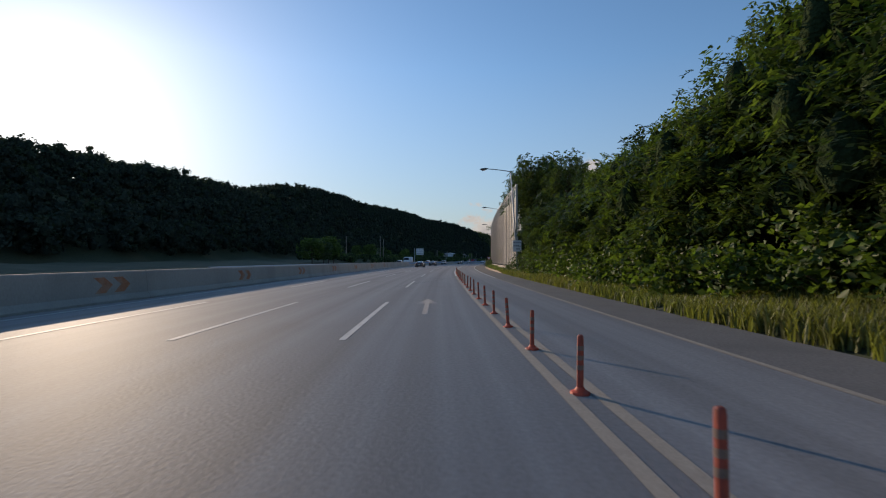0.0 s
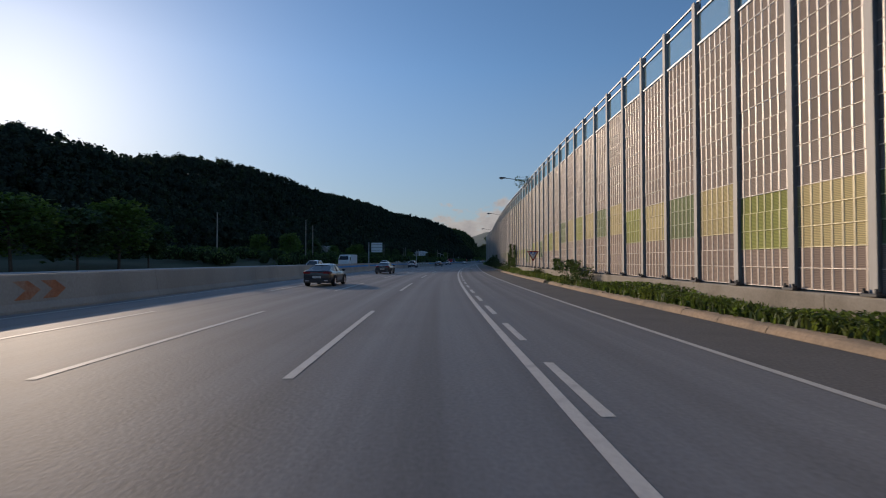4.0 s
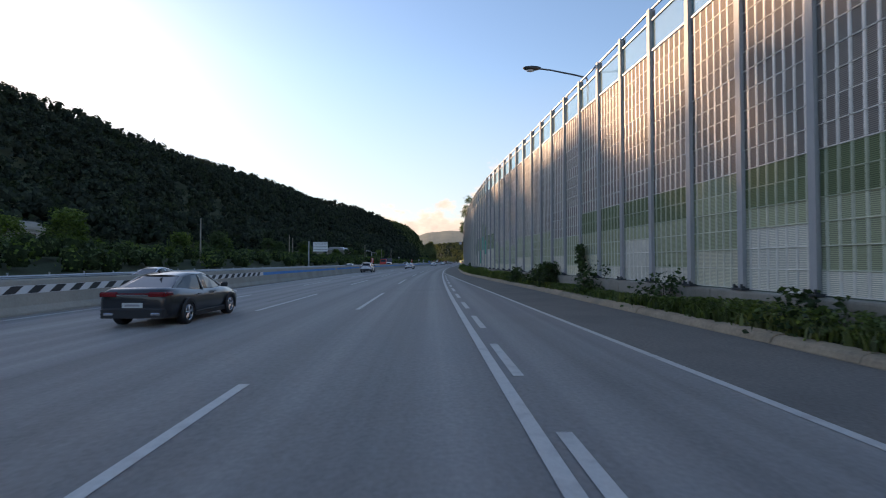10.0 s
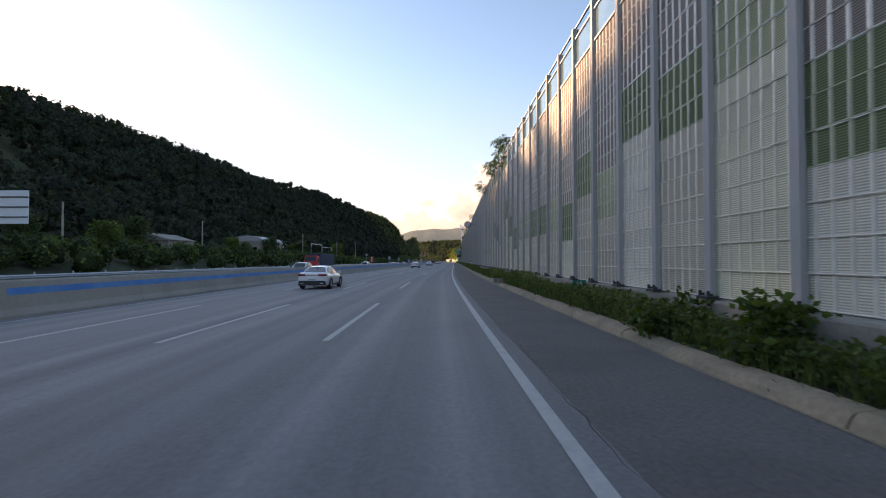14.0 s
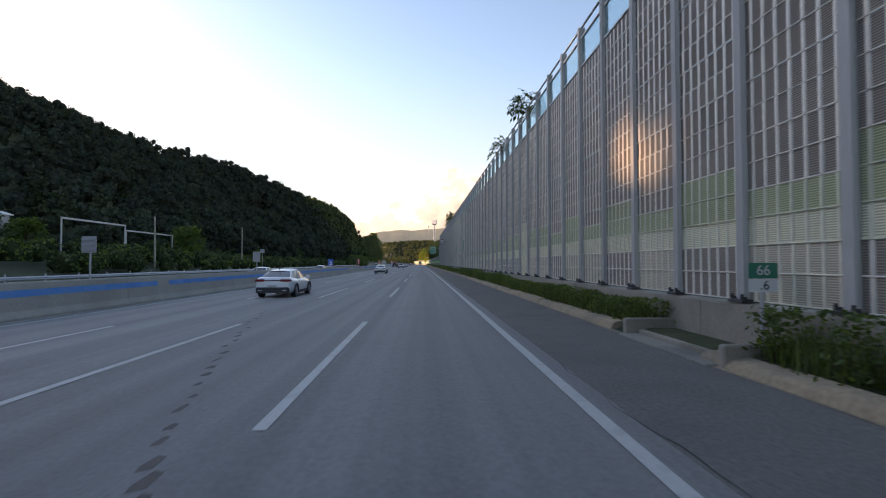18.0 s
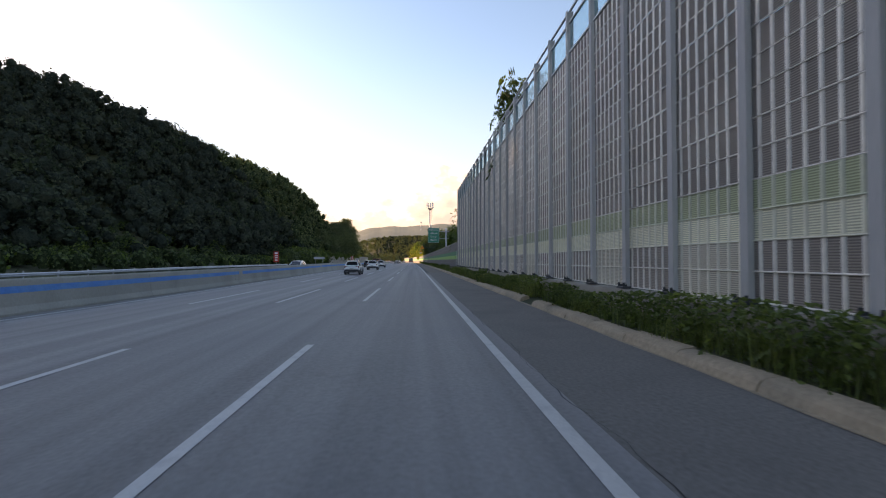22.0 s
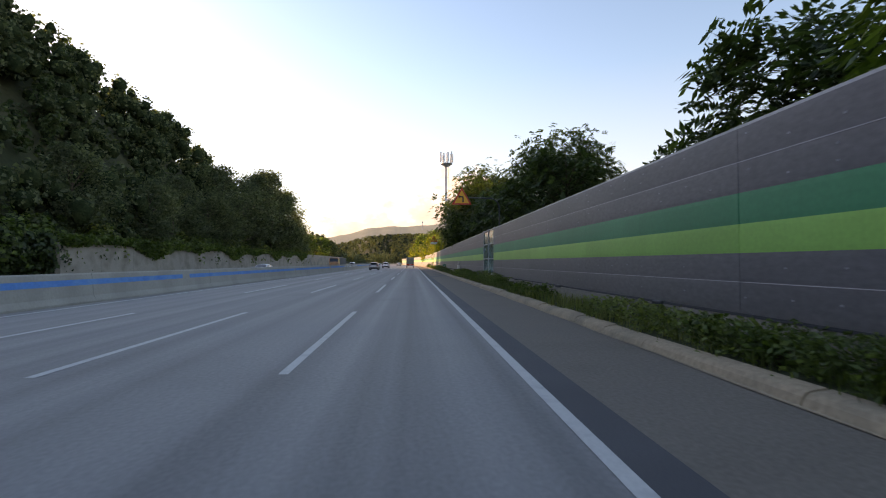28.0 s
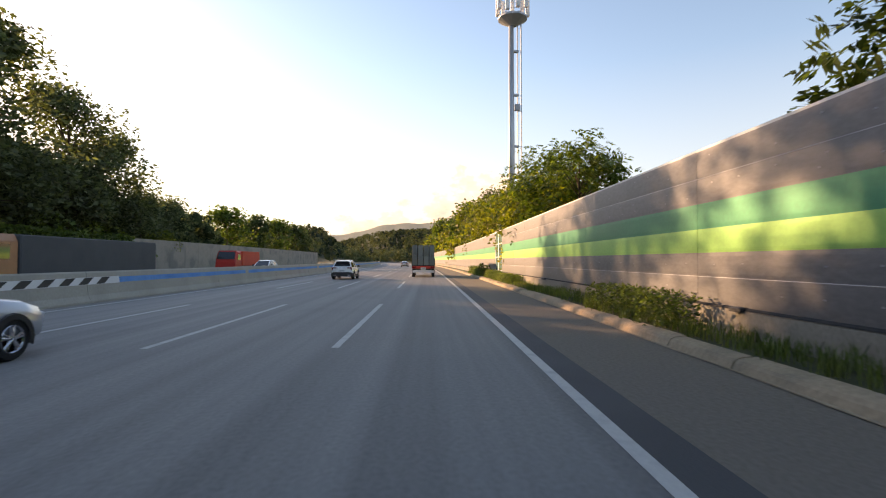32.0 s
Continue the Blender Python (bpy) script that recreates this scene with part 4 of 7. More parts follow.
GLASS_BAYS = lambda s: 204 < s < 214.5
bays = [53.2 + BAY * i for i in range(int((558 - 53.2) / BAY) + 1)]
joined = {}
for i, s in enumerate(bays):
    m = spot(s, float(WALL(s)), FOOT)
    slant = math.degrees(math.atan2(float(WALL(s + 1.2) - WALL(s - 1.2)), 2.4))
    if i == 0:
        sh = Shape()
        h = 9.85
        sh.box(0, -0.11, 0.0, 0.2, 0.014, h)
        sh.box(0, 0.11, 0.0, 0.2, 0.014, h)
        sh.box(0, 0, 0.0, 0.012, 0.21, h)
        POST_MESH = sh.mesh("post", POST_MAT)
        sh = Shape()
        sh.box(0, -0.04, -0.03, 0.42, 0.4, 0.06, cut=0.01)
        for bx in (-0.15, 0.15):
            sh.tube((bx, -0.19, 0.02), (bx, -0.19, 0.13), 0.03, 0.03, 6)
            sh.box(bx, -0.16, 0.03, 0.06, 0.1, 0.05)
        FOOT_MESH = sh.mesh("base_plate", DARK_STEEL)
    po = part("post", POST_MESH, None, barrier)
    po.matrix_world = m @ pose(0, 0, 0, 0, 0, -90 - slant)
    bp = part("base_plate", FOOT_MESH, None, po, "dark bolted base plate")
    if i + 1 == len(bays):
        continue
    q = s + BAY / 2
    slant = math.degrees(math.atan2(float(WALL(q + 1.2) - WALL(q - 1.2)), 2.4))
    bay_m = spot(q, float(WALL(q)), FOOT, -90 - slant)
    if not GLASS_BAYS(q):
        for row in range(ROWS_UP):
            key = panel_colour(q, row, i)
            if q > 512:
                ob = part("panel", PANEL_MESH[key], None, barrier)
                ob.matrix_world = bay_m @ pose(0, prng.uniform(-0.006, 0.006), row * ROW)
            else:
                joined.setdefault(key, []).append(np.array(bay_m @ pose(0, prng.uniform(-0.008, 0.008), row * ROW)))
    # glazing above, or full height
    base_z = 0.0 if GLASS_BAYS(q) else ROWS_UP * ROW
    fr = Shape()
    rails = np.arange(0, 9.8, 1.22) if GLASS_BAYS(q) else (base_z + 0.02, base_z + 1.12, 9.78)
    for z in rails:
        fr.box(0, -0.02, float(z), BAY - 0.2, 0.07, 0.06)
    ob = part("glazing_frame", fr, TEAL_FRAME if GLASS_BAYS(q) else STEEL, barrier, "thin steel rails of the glazing")
    ob.matrix_world = bay_m
    panes = [(float(a) + 0.06, float(b)) for a, b in zip(rails, rails[1:])] if GLASS_BAYS(q) else [(base_z + 0.08, base_z + 1.12)]
    for a, b in panes:
        g = Shape().box(0, 0, a, BAY - 0.22, 0.012, b - a)
        ob = part("pane", g, GLASS_TEAL if GLASS_BAYS(q) else GLASS_BLUE, barrier, "tinted glass pane")
        ob.matrix_world = bay_m
        ob.visible_shadow = False
pv, pf, pm = np.array(PANEL.v), PANEL.f, np.array(PANEL.m)
pq = np.array(pf)
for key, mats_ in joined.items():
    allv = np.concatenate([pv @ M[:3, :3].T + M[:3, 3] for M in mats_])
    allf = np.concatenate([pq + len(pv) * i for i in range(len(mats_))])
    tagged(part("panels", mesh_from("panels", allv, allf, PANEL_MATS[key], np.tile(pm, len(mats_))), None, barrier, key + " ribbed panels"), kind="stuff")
q = 52.0
while q < 559:
    e = min(559.0, q + 6.0)
    sh = Shape().along(lambda s: [(float(WALL(s)) - 0.22, -0.1), (float(WALL(s)) - 0.22, FOOT - 0.09), (float(WALL(s)) - 0.2, FOOT - 0.05), (float(WALL(s)) + 0.25, FOOT - 0.05), (float(WALL(s)) + 0.25, -0.1)], q + 0.01, e - 0.01, 2)
    part("footing", sh, CONCRETE, barrier, "stained concrete footing")
    q = e

# ---- lower barrier with green stripes ----
low = tagged(new("striped_barrier"), "low dark grey noise wall with two green stripes", "noise barrier", kind="structure")
DARK_PANEL = material("dark grey panel", (0.165, 0.162, 0.17), rough=0.5, metal=0.2, vary=0.26, fine=14, coarse=0.6, bump=0.1, per_piece=0.05, second=(0.13, 0.13, 0.138), stretch=(0.4, 0.4, 1))
GREEN_PANEL = material("deep green panel", (0.012, 0.27, 0.13), rough=0.5, metal=0.1, vary=0.14, fine=12, coarse=0.6, bump=0.08, per_piece=0.08)
LIGHT_PANEL = material("bright green panel", (0.24, 0.56, 0.13), rough=0.45, metal=0.1, vary=0.12, fine=12, coarse=0.6, bump=0.08, per_piece=0.06)
LEVELS = [(0.73, 1.3, DARK_PANEL), (1.3, 1.83, DARK_PANEL), (1.83, 2.36, LIGHT_PANEL), (2.36, 2.93, GREEN_PANEL), (2.93, 3.5, DARK_PANEL), (3.5, 4.12, DARK_PANEL)]
def bulge(z0, z1, off=0.0):
    h = z1 - z0
    return [(-0.112, z0), (-0.116, z0 + h * 0.15), (-0.118, z0 + h * 0.5), (-0.116, z0 + h * 0.85), (-0.112, z1), (0.06, z1), (0.06, z0)][::-1]
GATES = ((678.4, 683.6), (781.0, 785.0))
DOOR = (561.8, 563.2)
s = 557.33
lrng = random.Random(8)
while s < 1000:
    e = s + (4.0 if s < 800 else 16.0)
    for a, b in (*GATES, DOOR):
        if s < a < e:
            e = a
        if abs(s - a) < 1e-6:
            e = b
    gate = any(abs(s - a) < 1e-6 for a, b in GATES)
    door = abs(s - DOOR[0]) < 1e-6
    if gate:
        sh = Shape()
        for z in (0.75, 1.9, 3.05, 4.12):
            sh.along([(float(WALL(s)) - 0.08, z), (float(WALL(s)) - 0.08, z + 0.08), (float(WALL(s)) + 0.02, z + 0.08), (float(WALL(s)) + 0.02, z)][::-1], s, e, 4)
        for q in (s, (s + e) / 2, e):
            x, y, _ = place(q, float(WALL(q)) - 0.04)
            sh.box(float(x), float(y), 0.7, 0.12, 0.12, 3.55)
        part("glazing_frame", sh, STEEL, low, "pale steel frame of the glazed bay")
        for z in (0.83, 1.98, 3.13):
            for a, b in ((s + 0.06, (s + e) / 2 - 0.06), ((s + e) / 2 + 0.06, e - 0.06)):
                ob = part("pane", Shape().along([(4.40, z), (4.40, z + 1.06), (4.412, z + 1.06), (4.412, z)][::-1], a, b, 4), GLASS_GREEN, low, "dark green glass pane")
                ob.visible_shadow = False
    elif door:
        # the recess's darkness is a black sheet set just behind the wall
        part("door_recess", Shape().along([(float(WALL(s)) + 0.1, 0.7), (float(WALL(s)) + 0.1, 4.1), (float(WALL(s)) + 0.16, 4.1), (float(WALL(s)) + 0.16, 0.7)][::-1], s, e, 4), BLACK_PAINT, low, "black sheet standing for the dark door recess")
        ob = part("door_leaf", Shape().along([(float(WALL(s)) - 0.06, 0.9), (float(WALL(s)) - 0.06, 3.0), (float(WALL(s)), 3.0), (float(WALL(s)), 0.9)][::-1], s + 0.75, e - 0.05, 4), SIGN_WHITE, low, "pale door leaf")
        part("door_lintel", Shape().along([(float(WALL(s)) - 0.1, 3.05), (float(WALL(s)) - 0.1, 4.12), (float(WALL(s)) + 0.06, 4.12), (float(WALL(s)) + 0.06, 3.05)][::-1], s, e, 4), DARK_PANEL, low)
    else:
        off = lrng.uniform(-0.003, 0.003)
        for z0, z1, mat in LEVELS:
            ob = part("panel", Shape().along(lambda q: [(float(WALL(q)) + x + off, z) for x, z in bulge(z0, z1)], s + 0.003, e - 0.003, 2 if s < 800 else 8), mat, low)
    s = e
part("cap", Shape().along(lambda q: [(float(WALL(q)) - 0.11, 4.12), (float(WALL(q)) - 0.11, 4.17), (float(WALL(q)) + 0.08, 4.17), (float(WALL(q)) + 0.08, 4.12)][::-1], 563.2, 1000, 4), STEEL, low, "bright metal capping")
q = 559.0
while q < 1000:
    e = q + 8
    part("footing", Shape().along(lambda s: [(float(WALL(s)) - 0.2, -0.1), (float(WALL(s)) - 0.2, 0.66), (float(WALL(s)) - 0.16, 0.7), (float(WALL(s)) + 0.25, 0.7), (float(WALL(s)) + 0.25, -0.1)][::-1], q + 0.01, e - 0.01, 4), CONCRETE_DARK, low, "stained concrete footing")
    q = e
# sky highlights on the panel seams, put in as thin pale strips
for z in (1.3, 3.5):
    part("seam_highlight", Shape().along(lambda q: [(float(WALL(q)) - 0.119, z - 0.006), (float(WALL(q)) - 0.116, z + 0.006), (float(WALL(q)) - 0.1, z + 0.007), (float(WALL(q)) - 0.1, z - 0.006)][::-1], 563.2, 678.4, 4), SIGN_BACK, low, "thin pale strip for the highlight along the seam")
    part("seam_highlight", Shape().along(lambda q: [(float(WALL(q)) - 0.119, z - 0.006), (float(WALL(q)) - 0.116, z + 0.006), (float(WALL(q)) - 0.1, z + 0.007), (float(WALL(q)) - 0.1, z - 0.006)][::-1], 683.6, 781.0, 4), SIGN_BACK, low, "thin pale strip for the highlight along the seam")
# shadow line between panels and footing, put in as a black strip
part("painted_shadow_gap", Shape().along(lambda q: [(float(WALL(q)) - 0.205, 0.69), (float(WALL(q)) - 0.15, 0.735), (float(WALL(q)) - 0.1, 0.735), (float(WALL(q)) - 0.1, 0.69)][::-1], 563.2, 800, 4), RUBBER, low, "black strip for the shadow gap above the footing")
bolts = Shape()
q = 564.0
while q < 800:
    if not any(a - 0.3 < q < b + 0.3 for a, b in GATES):
        for z in (1.02, 1.56, 3.1, 3.32, 3.72, 3.95):
            if lrng.random() < 0.6:
                x, y, _ = place(q + lrng.uniform(-0.1, 0.1), float(WALL(q)) - 0.119)
                bolts.box(float(x), float(y), z + lrng.uniform(-0.02, 0.02), 0.012, 0.045, 0.028)
    q += 1.0
tagged(part("bolts", bolts, SIGN_BACK, low, "small pale fixing bolts"), kind="stuff")
sh = Shape()
q = 566.0
while q < 800:
    x, y, _ = place(q, float(WALL(q)) - 0.2)
    sh.box(float(x), float(y), 0.66, 0.22, 0.3, 0.09, cut=0.02)
    q += 8
part("brackets", sh, DARK_STEEL, low, "dark foot brackets")

# ---- woods on the hill ----
def wood(name, label, count, s_range, d_of, size, tree_h, mats, seed, leaves=46, spread=0.75, feathery=False, grown=None, core=None, inner=0.66, lobes=0):
    """Many trees as one: lumpy crowns whose leaves look outwards; grown: how tall along the road; core: dark lumps that
    put shade inside each crown; lobes: boughs that make up each crown.
    """
    rng = np.random.default_rng(seed)
    s = rng.uniform(*s_range, count)
    d = d_of(s, rng.uniform(0, 1, count))
    z = ground_height(s, d)
    x, y, _ = place(s, d)
    h = tree_h * rng.uniform(0.75, 1.15, count) * (1 if grown is None else grown(s))
    pine = rng.uniform(size=count) < 0.1
    h = np.where(pine, h * 1.12, h)
    k = np.repeat(np.arange(count), leaves)
    a = rng.uniform(0, 2 * np.pi, len(k))
    if lobes:
        # each bough is a flattened, leafy lump of its own
        bt = (np.arange(lobes)[None] + rng.uniform(0.1, 0.9, (count, lobes))) / lobes
        ba = rng.uniform(0, 2 * np.pi, (count, 1)) + np.arange(lobes)[None] * 2.4 + rng.normal(0, 0.4, (count, lobes))
        wide = np.where(pine[:, None], 0.16 * (1 - 0.8 * bt), 0.27 * np.sin(np.pi * (0.16 + 0.74 * bt))) * spread / 0.75
        br = h[:, None] * wide * rng.uniform(0.5, 1.1, (count, lobes))
        bz = z[:, None] + h[:, None] * (0.2 + 0.66 * bt)
        bx, by = x[:, None] + np.cos(ba) * br, y[:, None] + np.sin(ba) * br
        bw = h[:, None] * np.where(pine[:, None], 0.1, 0.165) * rng.uniform(0.65, 1.25, (count, lobes)) * spread / 0.95
        j = rng.integers(0, lobes, len(k))
        up = rng.uniform(-0.55, 1.0, len(k))
        ring = np.sqrt(1 - up * up)
        out = np.stack([np.cos(a) * ring, np.sin(a) * ring, up * 0.85], 1)
        c = np.stack([bx[k, j], by[k, j], bz[k, j]], 1) + out * (bw[k, j] * rng.uniform(0.6, 1.26, len(k)))[:, None]
        out = out * [1, 1, 1.4] + [0, 0, 0.35] + rng.normal(0, 0.85, (len(k), 3))
    else:
        t = rng.uniform(0.0, 1.0, len(k)) ** 0.7
        prof = np.where(pine[k], 0.2 * (1 - t * 0.75), 0.34 * np.sin(np.pi * (0.2 + 0.75 * t)) ** 0.7)
        lump = 0.78 + 0.3 * np.sin(a * 3 + k * 1.7 + t * 6)
        r = h[k] * prof * lump * rng.uniform(0.72, 1.03, len(k)) * spread / 0.75
        c = np.stack([x[k] + np.cos(a) * r, y[k] + np.sin(a) * r, z[k] + h[k] * (0.12 + 0.86 * t)], 1)
        out = np.stack([np.cos(a), np.sin(a), 2.2 * (t - 0.35)], 1) + rng.normal(0, 0.45, (len(k), 3))
    if feathery:
        v, f = fronds(c, a, rng, size * 3.2, 4, size * 1.7, 0.46)
    else:
        v, f = leaf_cards(c, size, rng, long=1.3, facing=out)
    kindm = np.where(pine, 2, (rng.uniform(size=count) < 0.4).astype(int))
    idx = np.repeat(kindm[k], len(f) // len(k))
    flat = len(f)
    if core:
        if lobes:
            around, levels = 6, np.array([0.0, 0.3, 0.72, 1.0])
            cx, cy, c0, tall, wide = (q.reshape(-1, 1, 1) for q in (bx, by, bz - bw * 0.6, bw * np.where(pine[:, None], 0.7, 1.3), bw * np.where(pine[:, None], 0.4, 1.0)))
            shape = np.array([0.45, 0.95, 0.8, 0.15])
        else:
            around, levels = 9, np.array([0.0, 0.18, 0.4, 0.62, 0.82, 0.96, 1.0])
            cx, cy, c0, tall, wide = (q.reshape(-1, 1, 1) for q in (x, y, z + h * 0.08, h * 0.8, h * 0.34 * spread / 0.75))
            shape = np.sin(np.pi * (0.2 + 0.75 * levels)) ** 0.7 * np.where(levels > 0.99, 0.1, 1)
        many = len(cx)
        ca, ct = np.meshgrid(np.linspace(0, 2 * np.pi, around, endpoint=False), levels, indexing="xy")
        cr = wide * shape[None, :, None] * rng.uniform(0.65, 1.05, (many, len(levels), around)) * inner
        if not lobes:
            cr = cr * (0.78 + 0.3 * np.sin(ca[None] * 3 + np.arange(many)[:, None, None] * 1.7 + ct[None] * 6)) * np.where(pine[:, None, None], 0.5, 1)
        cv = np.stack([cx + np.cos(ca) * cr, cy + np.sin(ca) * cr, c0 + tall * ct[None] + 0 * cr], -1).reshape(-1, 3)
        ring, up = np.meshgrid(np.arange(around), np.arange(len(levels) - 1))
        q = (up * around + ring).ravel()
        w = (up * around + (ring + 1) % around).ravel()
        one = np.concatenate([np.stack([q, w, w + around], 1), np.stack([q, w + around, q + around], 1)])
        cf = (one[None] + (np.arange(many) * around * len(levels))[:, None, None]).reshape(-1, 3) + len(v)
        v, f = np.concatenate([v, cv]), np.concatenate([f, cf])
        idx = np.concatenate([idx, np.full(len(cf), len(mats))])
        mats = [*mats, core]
    me = mesh_from(name, v, f, mats, idx)
    if core:
        me.polygons.foreach_set("use_smooth", np.arange(len(f)) >= flat)
    ob = new(name, me)
    return tagged(ob, label, "wood", kind="stuff")


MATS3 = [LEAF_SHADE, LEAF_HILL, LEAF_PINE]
HILLSIDE = lambda s, u: -(HILL_FOOT(s) + 2 + (HILL_RIDGE(s) + 12 - HILL_FOOT(s)) * u)
# pale wooded ridge far beyond the valley
ridge_top = curve((-60, 0.4), (-12, 0.8), (-2, 1.9), (3, 2.5), (6, 2.9), (8, 3.4), (10, 3.8), (12, 3.95), (14, 3.9), (17, 4.1), (20, 4.3), (24, 4.0), (32, 3.0), (60, 1.0))
# distance haze is put into a pale colour and a faint glow
HAZY = material("far woods with painted haze", (0.11, 0.12, 0.1), rough=1.0, vary=0.2, fine=0.02, coarse=0.004, bump=0, spec=0.05)
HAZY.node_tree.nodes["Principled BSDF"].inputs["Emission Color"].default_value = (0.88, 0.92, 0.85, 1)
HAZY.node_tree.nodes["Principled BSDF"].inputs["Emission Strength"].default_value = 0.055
rgrid = np.arange(-60, 60.05, 0.1)
rtop = ridge_top(rgrid)
rtop = np.convolve(np.pad(rtop, 12, mode="edge"), np.ones(25) / 25, mode="valid") + 0.07 * np.sin(rgrid * 0.9) + 0.04 * np.sin(rgrid * 2.3 + 1)
rtop = rtop + np.random.default_rng(3).uniform(-0.018, 0.018, len(rgrid))
rv = [(90 + r * math.sin(radians(az)), 400 + r * math.cos(radians(az)), 3100 * math.tan(radians(up)) * k - (12 if k < 0 else 0)) for az, up in zip(rgrid, rtop) for r, k in ((2600, -0.2), (2850, 0.5), (3100, 1.0), (3300, 0.7))]
rq = np.array([(i * 4 + j, i * 4 + 4 + j, i * 4 + 5 + j, i * 4 + 1 + j) for i in range(len(rv) // 4 - 1) for j in range(3)])
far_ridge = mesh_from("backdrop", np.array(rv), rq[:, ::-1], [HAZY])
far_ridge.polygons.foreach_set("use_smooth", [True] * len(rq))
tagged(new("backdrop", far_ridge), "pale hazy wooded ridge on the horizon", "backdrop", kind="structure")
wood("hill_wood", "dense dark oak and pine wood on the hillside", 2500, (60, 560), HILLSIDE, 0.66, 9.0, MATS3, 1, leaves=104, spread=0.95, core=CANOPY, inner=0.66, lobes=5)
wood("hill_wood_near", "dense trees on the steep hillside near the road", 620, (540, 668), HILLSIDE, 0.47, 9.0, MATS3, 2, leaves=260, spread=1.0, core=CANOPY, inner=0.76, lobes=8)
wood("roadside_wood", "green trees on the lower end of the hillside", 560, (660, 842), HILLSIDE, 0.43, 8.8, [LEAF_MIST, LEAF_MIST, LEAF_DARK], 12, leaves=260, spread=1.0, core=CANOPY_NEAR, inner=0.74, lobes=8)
wood("far_wood", "wooded hills across the valley", 2600, (960, 1750), lambda s, u: np.where(u < 0.5, -40 - 330 * (u * 2), 12 + 260 * (u * 2 - 1)), 2.2, 8, MATS3, 3, leaves=22)
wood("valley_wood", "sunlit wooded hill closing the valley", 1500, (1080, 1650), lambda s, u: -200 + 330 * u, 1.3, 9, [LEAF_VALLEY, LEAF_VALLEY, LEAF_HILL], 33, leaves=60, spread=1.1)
wood("wood_behind_barrier", "trees behind the noise barrier", 500, (60, 560), lambda s, u: WALL(s) + 12 + 60 * u, 1.1, 6.5, MATS3, 4, leaves=50)
SLOPE_GROWN = curve((-34, 1.05), (0, 1.08), (18, 1.18), (23, 1.2), (29, 0.92), (46, 0.92))
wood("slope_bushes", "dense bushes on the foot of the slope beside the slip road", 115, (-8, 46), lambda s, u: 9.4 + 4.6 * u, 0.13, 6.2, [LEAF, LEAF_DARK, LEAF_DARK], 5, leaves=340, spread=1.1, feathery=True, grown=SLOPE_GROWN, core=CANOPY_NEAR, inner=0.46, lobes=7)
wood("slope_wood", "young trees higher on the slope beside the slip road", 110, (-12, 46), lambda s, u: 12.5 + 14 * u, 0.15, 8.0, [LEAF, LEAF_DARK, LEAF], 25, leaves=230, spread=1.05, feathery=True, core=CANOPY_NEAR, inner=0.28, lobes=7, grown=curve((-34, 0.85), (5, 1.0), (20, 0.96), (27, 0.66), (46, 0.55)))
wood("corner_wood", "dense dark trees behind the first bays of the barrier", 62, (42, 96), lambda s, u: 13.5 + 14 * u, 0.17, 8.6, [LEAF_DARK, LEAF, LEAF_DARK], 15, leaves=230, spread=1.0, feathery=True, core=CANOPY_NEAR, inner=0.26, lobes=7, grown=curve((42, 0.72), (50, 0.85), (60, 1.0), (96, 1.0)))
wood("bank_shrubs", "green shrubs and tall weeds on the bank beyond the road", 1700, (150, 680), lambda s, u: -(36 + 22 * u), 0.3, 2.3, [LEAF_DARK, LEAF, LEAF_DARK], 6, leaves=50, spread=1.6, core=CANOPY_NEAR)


def grass(name, label, count, s_range, d_of, height, mat, seed, width=0.035):
    """Blades in tufts."""
    rng = np.random.default_rng(seed)
    tufts = count // 7
    s = rng.uniform(*s_range, tufts)
    if s_range[1] > 200:
        s = s[clear_of_gaps(s)]
    tufts = len(s)
    u = rng.uniform(0, 1, tufts)
    k = np.repeat(np.arange(tufts), 7)
    s, d = s[k] + rng.normal(0, 0.07, len(k)), d_of(s, u)[k] + rng.normal(0, 0.06, len(k))
    x, y, _ = place(s, d)
    z = ground_height(s, d) - 0.03
    tall = (0.5 + 0.5 * np.sin(s * 0.35) * np.sin(s * 0.083 + 1)) * 0.5 + 0.65
    h = height * rng.uniform(0.5, 1.2, len(k)) * tall
    a = rng.uniform(0, 2 * np.pi, len(k))
    bend = h * rng.uniform(0.15, 0.6, len(k))
    w = width * rng.uniform(0.6, 1.4, len(k))
    ca, sa = np.cos(a), np.sin(a)
    p0 = np.stack([x - sa * w, y + ca * w, z], 1)
    p1 = np.stack([x + sa * w, y - ca * w, z], 1)
    m1 = np.stack([x + sa * w * 0.8 + ca * bend * 0.3, y - ca * w * 0.8 + sa * bend * 0.3, z + h * 0.6], 1)
    m0 = np.stack([x - sa * w * 0.8 + ca * bend * 0.3, y + ca * w * 0.8 + sa * bend * 0.3, z + h * 0.6], 1)
    tip = np.stack([x + ca * bend, y + sa * bend, z + h], 1)
    v = np.stack([p0, p1, m1, m0, tip], 1).reshape(-1, 3)
    b = np.arange(len(k))[:, None] * 5
    f = np.concatenate([b + [0, 1, 2], b + [0, 2, 3], b + [3, 2, 4]], 1).reshape(-1, 3)
    ob = new(name, mesh_from(name, v, f, [mat]))
    return tagged(ob, label, "grass", kind="stuff")


